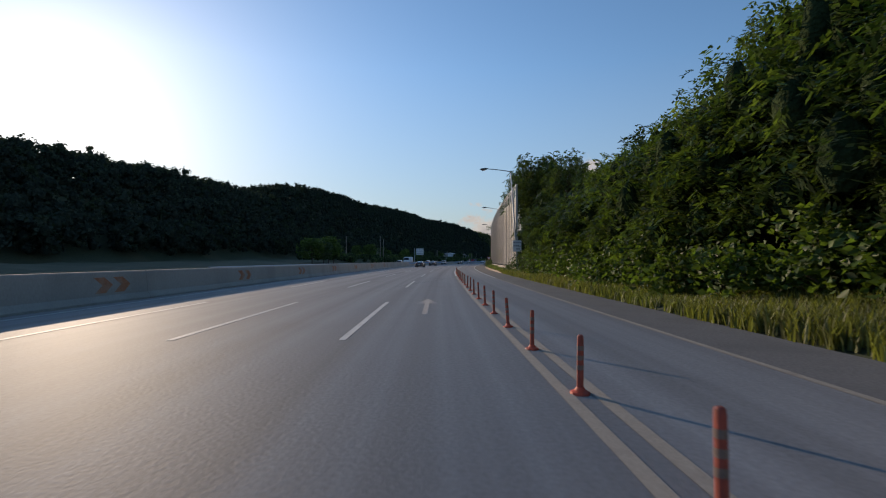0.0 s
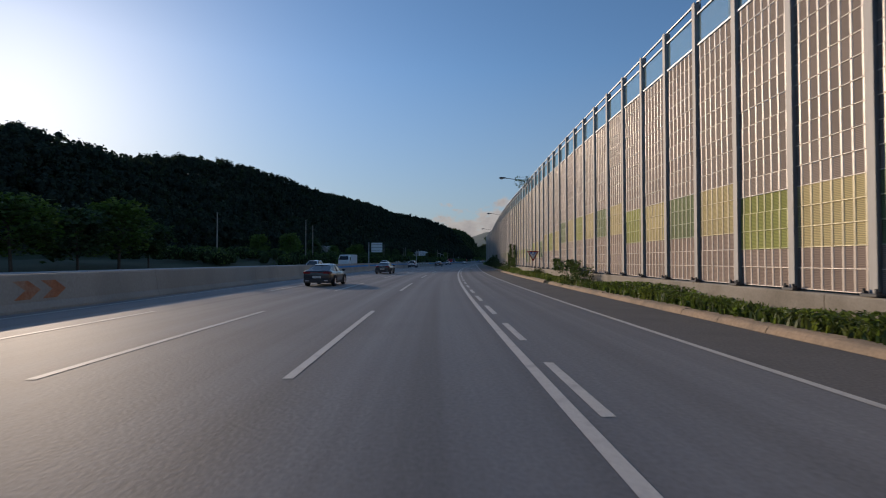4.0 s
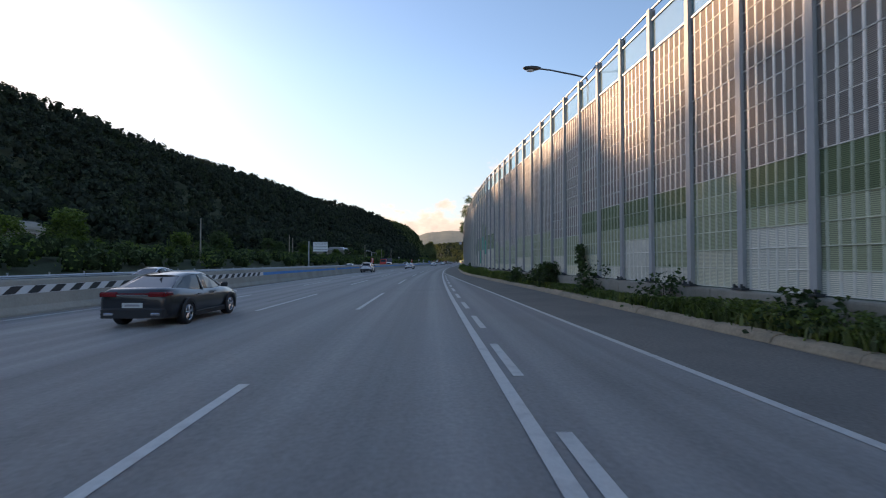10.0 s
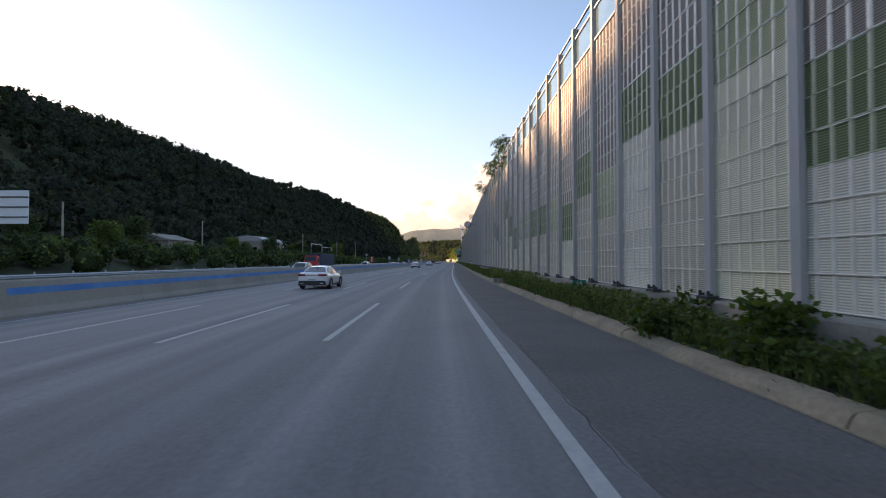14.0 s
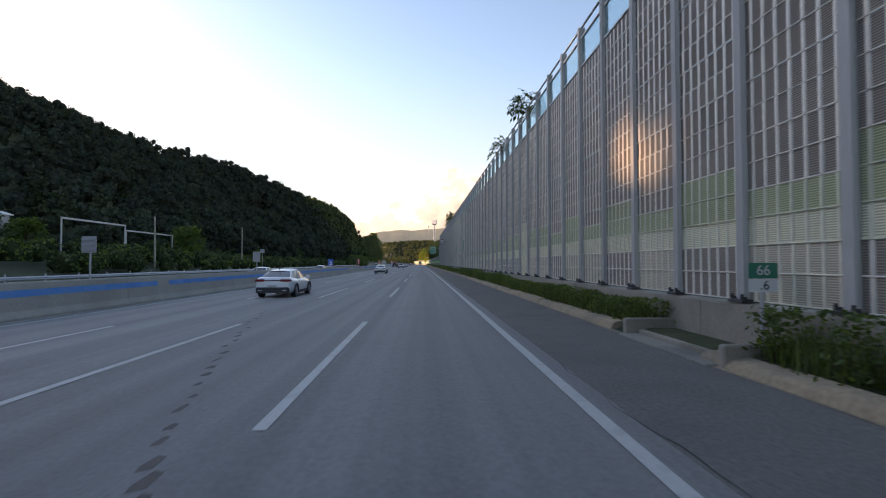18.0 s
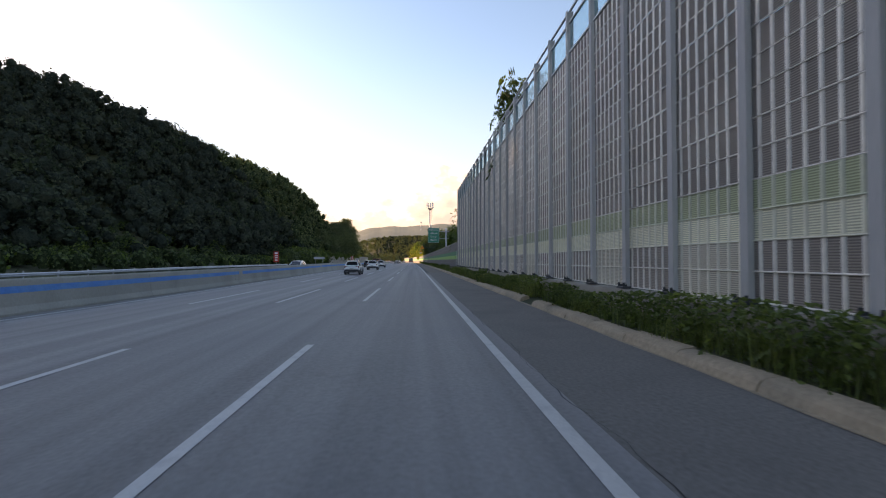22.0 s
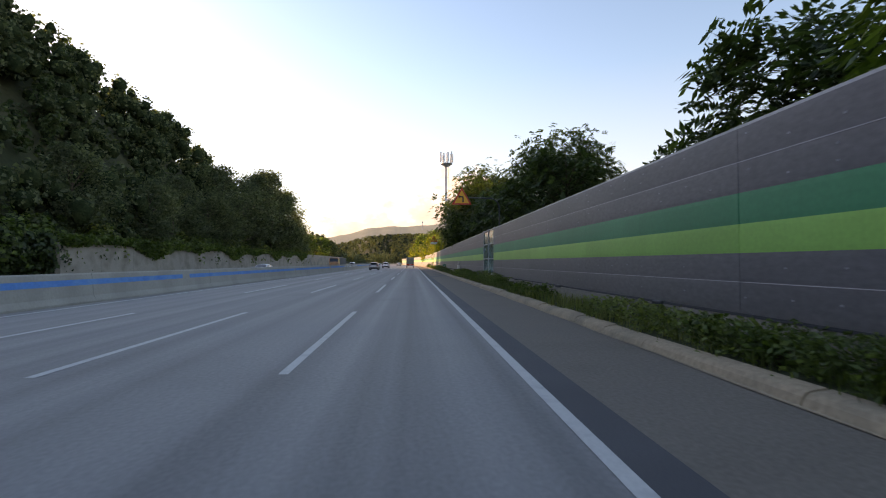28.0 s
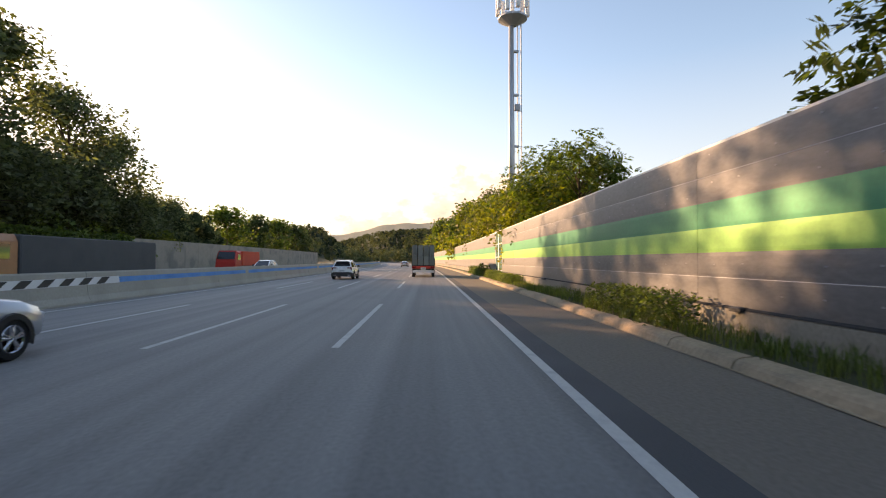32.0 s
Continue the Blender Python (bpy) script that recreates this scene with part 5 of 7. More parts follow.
VERGE = lambda s, u: KERB(s) + 0.34 + (np.maximum(WALL(s) - 0.25 - KERB(s) - 0.25, 0.3)) * u
grass("verge_grass", "low green weeds between kerb and barrier", 45000, (62, 245), VERGE, 0.36, GRASS, 7)
grass("hedge_grass", "thick green weeds growing between kerb and barrier", 60000, (245, 557), VERGE, 0.58, GRASS, 17, 0.008)
grass("thin_grass", "sparse green weeds along the low barrier", 40000, (557, 800), VERGE, 0.38, GRASS, 27, 0.008)
wood("bank_brush", "leafy brush under the trees above the retaining wall", 170, (640, 800), lambda s, u: -(35.0 + 3.5 * u), 0.32, 5.2, [LEAF, LEAF_OLIVE, LEAF_DARK], 29, leaves=200, spread=1.1)
wood("foot_brush", "dark leafy brush at the foot of the wooded bank", 90, (632, 691), lambda s, u: -(34.6 + 3.0 * u), 0.32, 4.2, [LEAF_DARK, LEAF, LEAF_DARK], 31, leaves=200, spread=1.1)
hrng = np.random.default_rng(19)
hs = hrng.uniform(690, 795, 15000)
drop = 0.3 + 1.9 * (0.5 + 0.5 * np.sin(hs * 0.34) * np.sin(hs * 0.117 + 1)) ** 2
hz_ = 3.9 - drop * hrng.uniform(0, 1, len(hs)) + 0.5 * hrng.uniform(0, 1, len(hs))
hx, hy, _ = place(hs, -33.9 + np.abs(hrng.normal(0, 0.3, len(hs))))
hv, hf = leaf_cards(np.stack([hx, hy, hz_], 1), 0.28, hrng, droop=0.4)
tagged(new("hanging_foliage", mesh_from("hanging_foliage", hv, hf, [LEAF])), "leafy creepers hanging over the retaining wall", "foliage", kind="stuff")
grass("slope_grass", "long yellow-green grass beside the slip road", 55000, (-20, 62), lambda s, u: KERB(s) + 0.1 + 3.2 * u, 0.5, GRASS_DRY, 8, 0.022)

# ---- flexible delineator posts ----
def delineator(m):
    t = thing("delineator_post", m, "faded orange flexible delineator post with darkened bands", "delineator post", "delineator posts along the divider")
    part("base", Shape().rings([[(math.cos(a) * r, math.sin(a) * r, z) for a in np.linspace(0, 2 * math.pi, 13)[:-1]] for r, z in ((0.13, 0), (0.12, 0.03), (0.07, 0.05), (0.045, 0.09))]), ORANGE, t)
    part("post", Shape().rings([[(math.cos(a) * r, math.sin(a) * r, z) for a in np.linspace(0, 2 * math.pi, 11)[:-1]] for r, z in ((0.042, 0.09), (0.04, 0.68), (0.036, 0.72), (0.02, 0.735))]), ORANGE_GRIMY_BACKLIT, t, "grimy faded orange tube, darkened as its backlit side")
    for z in (0.3, 0.42, 0.54):
        part("reflective_band", Shape().tube((0, 0, z), (0, 0, z + 0.06), 0.0435, n=10, caps=False), REFLECT, t, "grey reflective band, darkened as its backlit side")
    return t


drng = random.Random(2)
first_post = delineator(spot(0.2 - 3.05 * 4, 0.18, 0.0))
POST_AT = curve((-4, -12.0), (0, 0.2), (3, 9.4), (6, 18.2), (9, 27.3), (13, 39.3), (16, 49.5), (22, 69.0))
for i in range(-3, 23):
    copy_thing(first_post, spot(float(POST_AT(i)), 0.18, 0.0) @ pose(0, 0, 0, drng.uniform(-3, 3), drng.uniform(-3, 3), drng.uniform(0, 360)))


# ---- street lamps behind the tall barrier ----
def street_lamp(m):
    t = thing("street_lamp", m, "slim grey street lamp with a long arm over the road", "street lamp", "street lamps")
    part("pole", Shape().tube((0, 0, -2.2), (0, 0, 11.0), 0.12, 0.06, 10), STEEL, t, smooth=True)
    arm = Shape()
    pts = [(0, 0, 10.85), (-0.05, 0, 11.15), (-0.6, 0, 11.3), (-1.9, 0, 11.55), (-2.5, 0, 11.62)]
    for a, b in zip(pts, pts[1:]):
        arm.tube(a, b, 0.045, 0.04, 8)
    part("arm", arm, DARK_STEEL, t)
    head = part("lamp_head", Shape().rings([[(x, math.cos(a) * w, 11.64 + math.sin(a) * h) for a in np.linspace(0, 2 * math.pi, 13)[:-1]] for x, w, h in ((-2.4, 0.05, 0.05), (-2.6, 0.15, 0.1), (-2.9, 0.19, 0.12), (-3.2, 0.15, 0.09), (-3.32, 0.05, 0.03))]), DARK_STEEL, t, "dark cobra-head lamp", True)
    part("lens", Shape().rings([[(-2.95 + math.cos(a) * 0.22 * k, math.sin(a) * 0.13 * k, z) for a in np.linspace(0, 2 * math.pi, 11)[:-1]] for k, z in ((1, 11.54), (0.8, 11.48), (0.3, 11.45))]), LAMP_CLEAR, head)
    return t


lamp = street_lamp(spot(47.8, 6.75, 0.2) @ pose(0, 0, 0, 0, -4, 0))
for s, off, up in ((93, 0.2, 0.6), (140, 0.1, 0.6), (187, 0.5, 0.5), (231, 0.0, -0.1)):
    copy_thing(lamp, spot(s, float(WALL(s)) + 0.45 + off, up))


# ---- signs ----
def bars(parent, rows_, mat, y, label="lines of writing"):
    """Writing too small to read, as plain bars: (x, z, width, height)."""
    for x, z, w, h in rows_:
        part("writing", Shape().box(x, y, z, w, 0.004, h), mat, parent, label)


def words(text, size, mat, parent, x, y, z, spread=1.0):
    cu = bpy.data.curves.new("writing", "FONT")
    cu.body, cu.size, cu.align_x, cu.align_y, cu.extrude = text, size, "CENTER", "CENTER", 0.002
    cu.materials.append(mat)
    ob = new("writing", cu)
    ob.parent = parent
    ob.matrix_local = pose(x, y, z, 90, 0, 0) @ Matrix.Diagonal((spread, 1, 1, 1))
    return ob


def rounded(w, h, r=0.06, n=4):
    pts = []
    for cx, cz, a0 in ((w / 2 - r, h / 2 - r, 0), (-w / 2 + r, h / 2 - r, 90), (-w / 2 + r, -h / 2 + r, 180), (w / 2 - r, -h / 2 + r, 270)):
        pts += [(cx + r * math.cos(radians(a0 + 90 * i / n)), cz + r * math.sin(radians(a0 + 90 * i / n))) for i in range(n + 1)]
    return pts


# speed sign on a pole behind the low barrier
sg = thing("speed_sign", spot(602.2, 0, -0.62), "green road sign with white speed limits on a grey pole", "road sign")
part("pole", Shape().tube((5.55, 0.2, 0.6), (5.55, 0.2, 9.35), 0.16, 0.15, 12), STEEL, sg, smooth=True)
for z in (8.62, 7.1):
    part("arm", Shape().tube((3.6, 0.12, z), (6.15, 0.12, z), 0.05, 0.05, 8), STEEL, sg)
    part("clamp", Shape().box(5.55, 0.14, z - 0.11, 0.5, 0.42, 0.22, cut=0.05), SIGN_BACK, sg)
panel = part("panel", Shape().plate([(x + 2.8, z + 7.8) for x, z in rounded(2.42, 3.2)], 0.0, 0.05), SIGN_GREEN, sg)
rim = Shape()
for sx, sz, w, h in ((0, 1.56, 2.3, 0.035), (0, -1.56, 2.3, 0.035), (-1.17, 0, 0.035, 3.08), (1.17, 0, 0.035, 3.08)):
    rim.box(2.8 + sx, -0.005, 7.8 + sz - h / 2, w, 0.006, h)
part("border", rim, SIGN_WHITE, panel)
words("제한최고속도", 0.36, SIGN_WHITE, sg, 2.8, -0.012, 8.95)
words("100km/h", 0.5, SIGN_WHITE, sg, 2.8, -0.012, 8.22, 0.95)
words("단,1.5t초과 화물차", 0.2, SIGN_WHITE, sg, 2.8, -0.012, 7.6)
words("및 건설기계", 0.2, SIGN_WHITE, sg, 2.8, -0.012, 7.3)
words("80km/h", 0.5, SIGN_WHITE, sg, 2.8, -0.012, 6.75, 0.95)


def warning_sign(m, plate=False):
    t = thing("warning_sign", m, "amber triangular bend warning sign on a curved arm" if not plate else "amber triangular warning sign above a white plate", "warning sign")
    part("pole", Shape().tube((0, 0, 0), (0, 0, 5.7), 0.06, 0.055, 10), DARK_STEEL, t)
    arm = Shape()
    pts = [(-0.0, 0, 5.7)] + [(-0.75 + 0.75 * math.cos(a), 0, 5.7 + 0.8 * math.sin(a)) for a in np.linspace(0.2, 1.57, 6)] + [(-2.3, 0, 6.5)]
    for a, b in zip(pts, pts[1:]):
        arm.tube(a, b, 0.045, 0.045, 8)
    part("arm", arm, DARK_STEEL, t)
    tri = lambda r, cz: [(-2.85 + r * math.sin(a), cz + r * math.cos(a)) for a in (0, -2.094, 2.094)]
    face = part("border", Shape().plate(tri(0.86, 6.42), -0.09, -0.05), SIGN_RED, t, "faded red border")
    part("face", Shape().plate(tri(0.66, 6.42), -0.1, -0.088), SIGN_YELLOW, t, "amber face")
    mark = Shape()
    for x, z, w, h in ((-2.76, 6.15, 0.1, 0.42), (-2.9, 6.52, 0.34, 0.1), (-3.06, 6.46, 0.08, 0.22)):
        mark.box(x, -0.102, z, w, 0.004, h)
    part("bend_symbol", mark, BLACK_PAINT, face)
    if plate:
        part("plate", Shape().plate([(x - 2.85, z + 5.72) for x, z in rounded(1.3, 0.42, 0.04)], -0.09, -0.06), SIGN_WHITE, t, "white plate below the triangle")
    return t


warning_sign(spot(679.4, 4.95, 0))
warning_sign(spot(742.3, 5.6, -0.2), True)

# round spacing sign on the tall barrier
rs = thing("distance_sign", spot(500.3, 2.6, 6.4), "round white sign with a dark red rim on an arm", "road sign")
disc = lambda r: [(r * math.cos(a), r * math.sin(a)) for a in np.linspace(0, 2 * math.pi, 29)[:-1]]
part("rim", Shape().plate(disc(0.6), 0.0, 0.03), material("dark red sign rim", (0.2, 0.02, 0.03), vary=0.1), rs)
part("face", Shape().plate(disc(0.47), -0.008, 0.0), SIGN_WHITE, rs)
words("100m", 0.28, BLACK_PAINT, rs, 0, -0.012, 0.17)
sym = Shape()
for x, z, w, h in ((-0.19, -0.2, 0.22, 0.1), (0.17, -0.26, 0.28, 0.13), (-0.19, -0.11, 0.12, 0.06), (0.17, -0.14, 0.16, 0.08)):
    sym.box(x, -0.01, z, w, 0.004, h, cut=0.001)
part("car_symbols", sym, BLACK_PAINT, rs)
part("arm", Shape().tube((0.3, 0.06, 0), (1.6, 0.06, 0), 0.03, 0.03, 8), DARK_STEEL, rs)

rs2 = copy_thing(rs, spot(383.2, 2.75, 8.3))
tagged(rs2, "round white distance sign with a red rim high on the barrier")

# give-way sign held off the barrier
gw = thing("give_way_sign", spot(124.6, float(WALL(124)) - 0.75, 0), "red-rimmed white give-way triangle bracketed to the barrier", "road sign")
tri = lambda r: [(r * math.sin(a), 2.25 - r * math.cos(a)) for a in (0, 2.094, -2.094)]
part("rim", Shape().plate(tri(0.66)[::-1], 0.0, 0.03), material("dull red sign rim", (0.28, 0.03, 0.03), vary=0.1), gw)
part("face", Shape().plate(tri(0.46)[::-1], -0.008, 0.0), SIGN_WHITE, gw)
bars(gw, [(-0.17, 2.33, 0.2, 0.14), (0.16, 2.33, 0.2, 0.14), (0.02, 2.18, 0.3, 0.08)], SIGN_BLUE, -0.012)
part("bracket", Shape().tube((0.2, 0.05, 2.3), (0.62, 0.05, 2.3), 0.03, 0.03, 8).box(0.62, 0.05, 1.8, 0.05, 0.05, 1.0), DARK_STEEL, gw)

# plate on the first lamp's pole
pl = thing("notice_plate", spot(47.1, 6.55, 3.2), "small white notice plate strapped to a lamp pole", "notice")
part("plate", Shape().plate(rounded(0.95, 1.2, 0.05), 0, 0.02), SIGN_WHITE, pl)
bars(pl, [(-0.3, 0.28, 0.17, 0.18), (-0.08, 0.28, 0.17, 0.18), (0.13, 0.28, 0.17, 0.18), (0.33, 0.28, 0.15, 0.18), (-0.3, -0.06, 0.17, 0.18), (-0.08, -0.06, 0.17, 0.18), (0.13, -0.06, 0.17, 0.18), (0.0, -0.4, 0.17, 0.18), (0.21, -0.4, 0.17, 0.18)], SIGN_BACK, -0.004)
part("strap", Shape().box(0.3, 0.05, -0.05, 0.3, 0.12, 0.05), DARK_STEEL, pl)


def km_post(m, top, low, label):
    t = thing("kilometre_marker", m, label, "kilometre marker", "kilometre markers")
    part("post", Shape().tube((0, 0.03, -1.3), (0, 0.03, 0.2), 0.03, 0.03, 8), STEEL, t)
    part("green_plate", Shape().plate([(x, z + 0.12) for x, z in rounded(0.46, 0.24, 0.02)], -0.01, 0.0), SIGN_GREEN, t)
    words(top, 0.22, SIGN_WHITE, t, 0, -0.014, 0.12)
    if low:
        part("white_plate", Shape().plate([(x, z - 0.11) for x, z in rounded(0.46, 0.2, 0.02)], -0.01, 0.0), SIGN_WHITE, t)
        words(low, 0.2, BLACK_PAINT, t, 0.02, -0.014, -0.11)
    return t


km_post(spot(397.8, 3.85, 1.4) @ Matrix.Scale(1.1, 4), "66", ".6", "green and white kilometre plate on a short post")
km_post(spot(730.2, 4.1, 1.0) @ Matrix.Scale(1.25, 4), "66", "", "green kilometre plate on a short post by the low barrier")
km_post(spot(310.5, 3.8, 0.75), "66", "", "green kilometre plate half hidden in weeds")

# grey box let into the low barrier
bx = thing("cabinet_box", spot(702.8, 4.25, 1.1), "weathered white utility box fixed to the low barrier", "utility box")
part("box", Shape().box(-0.12, 0.1, -0.25, 0.3, 0.7, 0.5, cut=0.03), SIGN_WHITE, bx)
part("frame", Shape().box(-0.1, 0.7, 0.2, 0.1, 0.9, 0.5, cut=0.01).box(-0.12, -0.3, 0.25, 0.25, 0.8, 0.05), SIGN_BACK, bx)


def back_sign(m, w, h, top, label, pole_x=None):
    """A sign seen from behind: pale sheet, rails, pole."""
    t = thing("road_sign", m, label, "road sign")
    part("panel", Shape().plate([(x, z + top - h / 2) for x, z in rounded(w, h, 0.05)], 0.0, 0.05), SIGN_BACK if w < 1.5 else SIGN_WHITE, t)
    px = 0 if pole_x is None else pole_x
    part("pole", Shape().tube((px, 0.12, -1.5), (px, 0.12, top + (0.2 if w > 1.5 else -0.1)), 0.16 if w > 1.5 else 0.035, None, 10), STEEL, t)
    for k in (0.2, 0.5, 0.8):
        x0, x1 = (min(px, -w / 2), w / 2) if pole_x is not None else (-w / 2 * 0.9, w / 2 * 0.9)
        part("rail", Shape().box((x0 + x1) / 2, -0.03, top - h * k - 0.04, x1 - x0, 0.06, 0.08), DARK_STEEL if w > 1.5 else SIGN_BACK, t)
    return t


back_sign(spot(236, -30.6, 0.3), 3.7, 3.1, 7.4, "large sign beyond the far carriageway, seen from behind", -2.7)
back_sign(spot(327, -31.2, 0.3), 3.6, 2.3, 6.4, "wide sign beyond the far carriageway, seen from behind", -2.9)
back_sign(spot(409.7, -15.1, 0), 0.55, 0.65, 2.9, "small grey sign back on the median wall")
back_sign(spot(429.5, -15.1, 0), 0.55, 0.8, 2.75, "small grey sign back on the median")
back_sign(spot(615, -15.1, 0), 0.7, 0.7, 2.2, "square grey sign back above the median")
back_sign(spot(497, -36, 0.5), 0.9, 0.8, 4.3, "small sign back on the verge beyond the road")
wide = thing("median_sign", spot(566, -15.1, 0), "low wide grey sign back on two legs over the median", "road sign")
part("panel", Shape().plate([(x, z + 2.05) for x, z in rounded(1.5, 0.32, 0.03)], 0, 0.04), SIGN_BACK, wide)
for x in (-0.5, 0.5):
    part("leg", Shape().tube((x, 0.06, 1.0), (x, 0.06, 2.15), 0.03, None, 8), STEEL, wide)


def red_sign(s, d=-15.05):
    t = thing("warning_board", spot(s, d, 0), "upright red warning board with white characters on the median", "warning board", "red boards on the median")
    part("panel", Shape().plate([(x, z + 2.12) for x, z in rounded(0.5, 1.05, 0.03)], 0, 0.03), SIGN_RED, t)
    bars(t, [(0, 2.42, 0.26, 0.14), (0, 2.2, 0.26, 0.12), (0, 1.98, 0.26, 0.12), (0, 1.74, 0.26, 0.14)], SIGN_WHITE, -0.004)
    part("leg", Shape().tube((0, 0.05, 1.0), (0, 0.05, 2.5), 0.025, None, 8), STEEL, t)
    return t


for s in (308.2, 385, 493, 543.6, 604.0):
    red_sign(s)
bs = thing("direction_sign", spot(463.3, -15.4, 0), "small blue sign with a white arrow on the median", "road sign")
part("panel", Shape().plate([(x, z + 1.95) for x, z in rounded(0.75, 0.95, 0.04)], 0, 0.03), SIGN_BLUE, bs)
part("arrow", Shape().add([(-0.18, -0.004, 2.1), (-0.1, -0.004, 2.18), (0.12, -0.004, 1.95), (0.05, -0.004, 1.87)], [(3, 2, 1, 0)]).add([(0.2, -0.004, 1.75), (-0.08, -0.004, 1.84), (0.14, -0.004, 2.05)], [(0, 2, 1)]), SIGN_WHITE, bs)
bars(bs, [(0, 1.6, 0.5, 0.1)], SIGN_WHITE, -0.004)
part("leg", Shape().tube((0, 0.05, 1.0), (0, 0.05, 2.3), 0.03, None, 8), STEEL, bs)

# poles beyond the far carriageway
for s, d, h, lean in ((198, -40, 12, 0), (203, -40, 11, 0), (252, -44, 8, 1), (289, -41, 9.2, 0), (335.5, -42, 9, 0), (352, -47, 9, 0), (381, -45, 9, 0), (430, -42, 9.5, 0), (462, -40, 8.5, -1), (499, -41, 9.6, 0), (160, -42, 10, 0)):
    t = thing("utility_pole", spot(s, d, float(ground_height(s, d)) - 0.3) @ pose(0, 0, 0, 0, lean, 0), "pale concrete utility pole beyond the far carriageway", "utility pole", "utility poles")
    part("pole", Shape().tube((0, 0, -0.3), (0, 0, h - float(ground_height(s, d)) + 0.3), 0.15, 0.1, 8), CONCRETE, t)
    part("cross_arm", Shape().box(0, 0, h - float(ground_height(s, d)) - 0.8, 1.1, 0.08, 0.08), DARK_STEEL, t)

# mobile mast
mast = thing("mobile_mast", spot(806.9, 9.8, 0), "slender white mobile phone mast with an antenna cage", "mast")
part("tube", Shape().tube((0, 0, -0.5), (0, 0, 34.5), 0.5, 0.34, 12), STEEL, mast, smooth=True)
lad = Shape()
for x in (0.85, 1.35):
    lad.tube((x, 0, 1), (x, 0, 34.5), 0.09, None, 6)
for i in range(56):
    lad.tube((0.85, 0, 1.5 + i * 0.6), (1.35, 0, 1.5 + i * 0.6), 0.022, None, 5)
part("ladder", lad, STEEL, mast, "caged ladder along the tube")
for z in (10, 17, 24, 30):
    part("bracket", Shape().box(0.35, 0, z, 1.3, 0.5, 0.25), STEEL, mast)
part("equipment_box", Shape().box(0.8, 0, 22, 0.7, 0.5, 0.9, cut=0.05), SIGN_BACK, mast)
cage = part("platform", Shape().rings([[(0.2 + math.cos(a) * r, math.sin(a) * r, z) for a in np.linspace(0, 2 * math.pi, 15)[:-1]] for r, z in ((0.5, 33.6), (2.0, 34.5), (2.0, 34.75))]), STEEL, mast)
ring = Shape()
for z in (35.2, 35.9, 36.6):
    pts = [(0.2 + math.cos(a) * 2.0, math.sin(a) * 2.0, z) for a in np.linspace(0, 2 * math.pi, 17)]
    for a, b in zip(pts, pts[1:]):
        ring.tube(a, b, 0.03, None, 5)
part("railing", ring, STEEL, cage)
for i in range(9):
    a = i * 2 * math.pi / 9
    part("antenna", Shape().box(0.2 + math.cos(a) * 2.05, math.sin(a) * 2.05, 35.0 + (i % 3) * 0.3, 0.5, 0.5, 2.9, cut=0.05), SIGN_WHITE, mast, "white panel antenna")
part("spire", Shape().tube((0.2, 0, 34.5), (0.2, 0, 38.8), 0.04, 0.02, 6), STEEL, mast)
m2 = thing("far_mast", pose(90 + 2950 * math.sin(radians(14.35)), 400 + 2950 * math.cos(radians(14.35)), 185), "distant mast standing on the wooded ridge", "mast")
part("tube", Shape().tube((0, 0, -6), (0, 0, 40), 2.0, 1.4, 8), SIGN_BACK, m2)
part("antenna_cluster", Shape().tube((0, 0, 33), (0, 0, 41), 5.0, 5.0, 10), SIGN_BACK, m2)

# ---- walls and sheds beyond the far carriageway ----
rw = tagged(new("retaining_wall"), "pale concrete retaining wall under overhanging trees", "wall", kind="structure")
q = 690.0
while q < 792:
    part("wall_segment", Shape().along([(-34.3, -0.1), (-34.3, 3.5), (-33.9, 3.5), (-33.75, -0.1)][::-1], q + 0.01, q + 5.99, 6), CONCRETE, rw)
    q += 6
gwl = tagged(new("grey_noise_wall"), "plain grey noise wall along the far carriageway", "wall", kind="structure")
q = 792.0
while q < 904:
    part("wall_panel", Shape().along([(-34.2, -0.1), (-34.2, 4.1), (-33.95, 4.1), (-33.95, -0.1)][::-1], q + 0.02, q + 3.98, 4), CONCRETE_DARK, gwl)
    q += 4
gr = tagged(new("guard_rail"), "steel guard rail on the outer edge of the far carriageway", "guard rail", kind="structure")
q = 60.0
while q < 630:
    x, y, _ = place(q, -33.2)
    part("rail", Shape().along([(-33.0, 0.5), (-32.94, 0.56), (-33.0, 0.63), (-32.94, 0.7), (-33.0, 0.8), (-33.06, 0.65)], q, q + 11.95, 4), STEEL, gr)
    for k in (0, 4, 8):
        x, y, _ = place(q + k, -33.12)
        part("post", Shape().box(float(x), float(y), -0.1, 0.1, 0.1, 0.9), STEEL, gr)
    q += 12


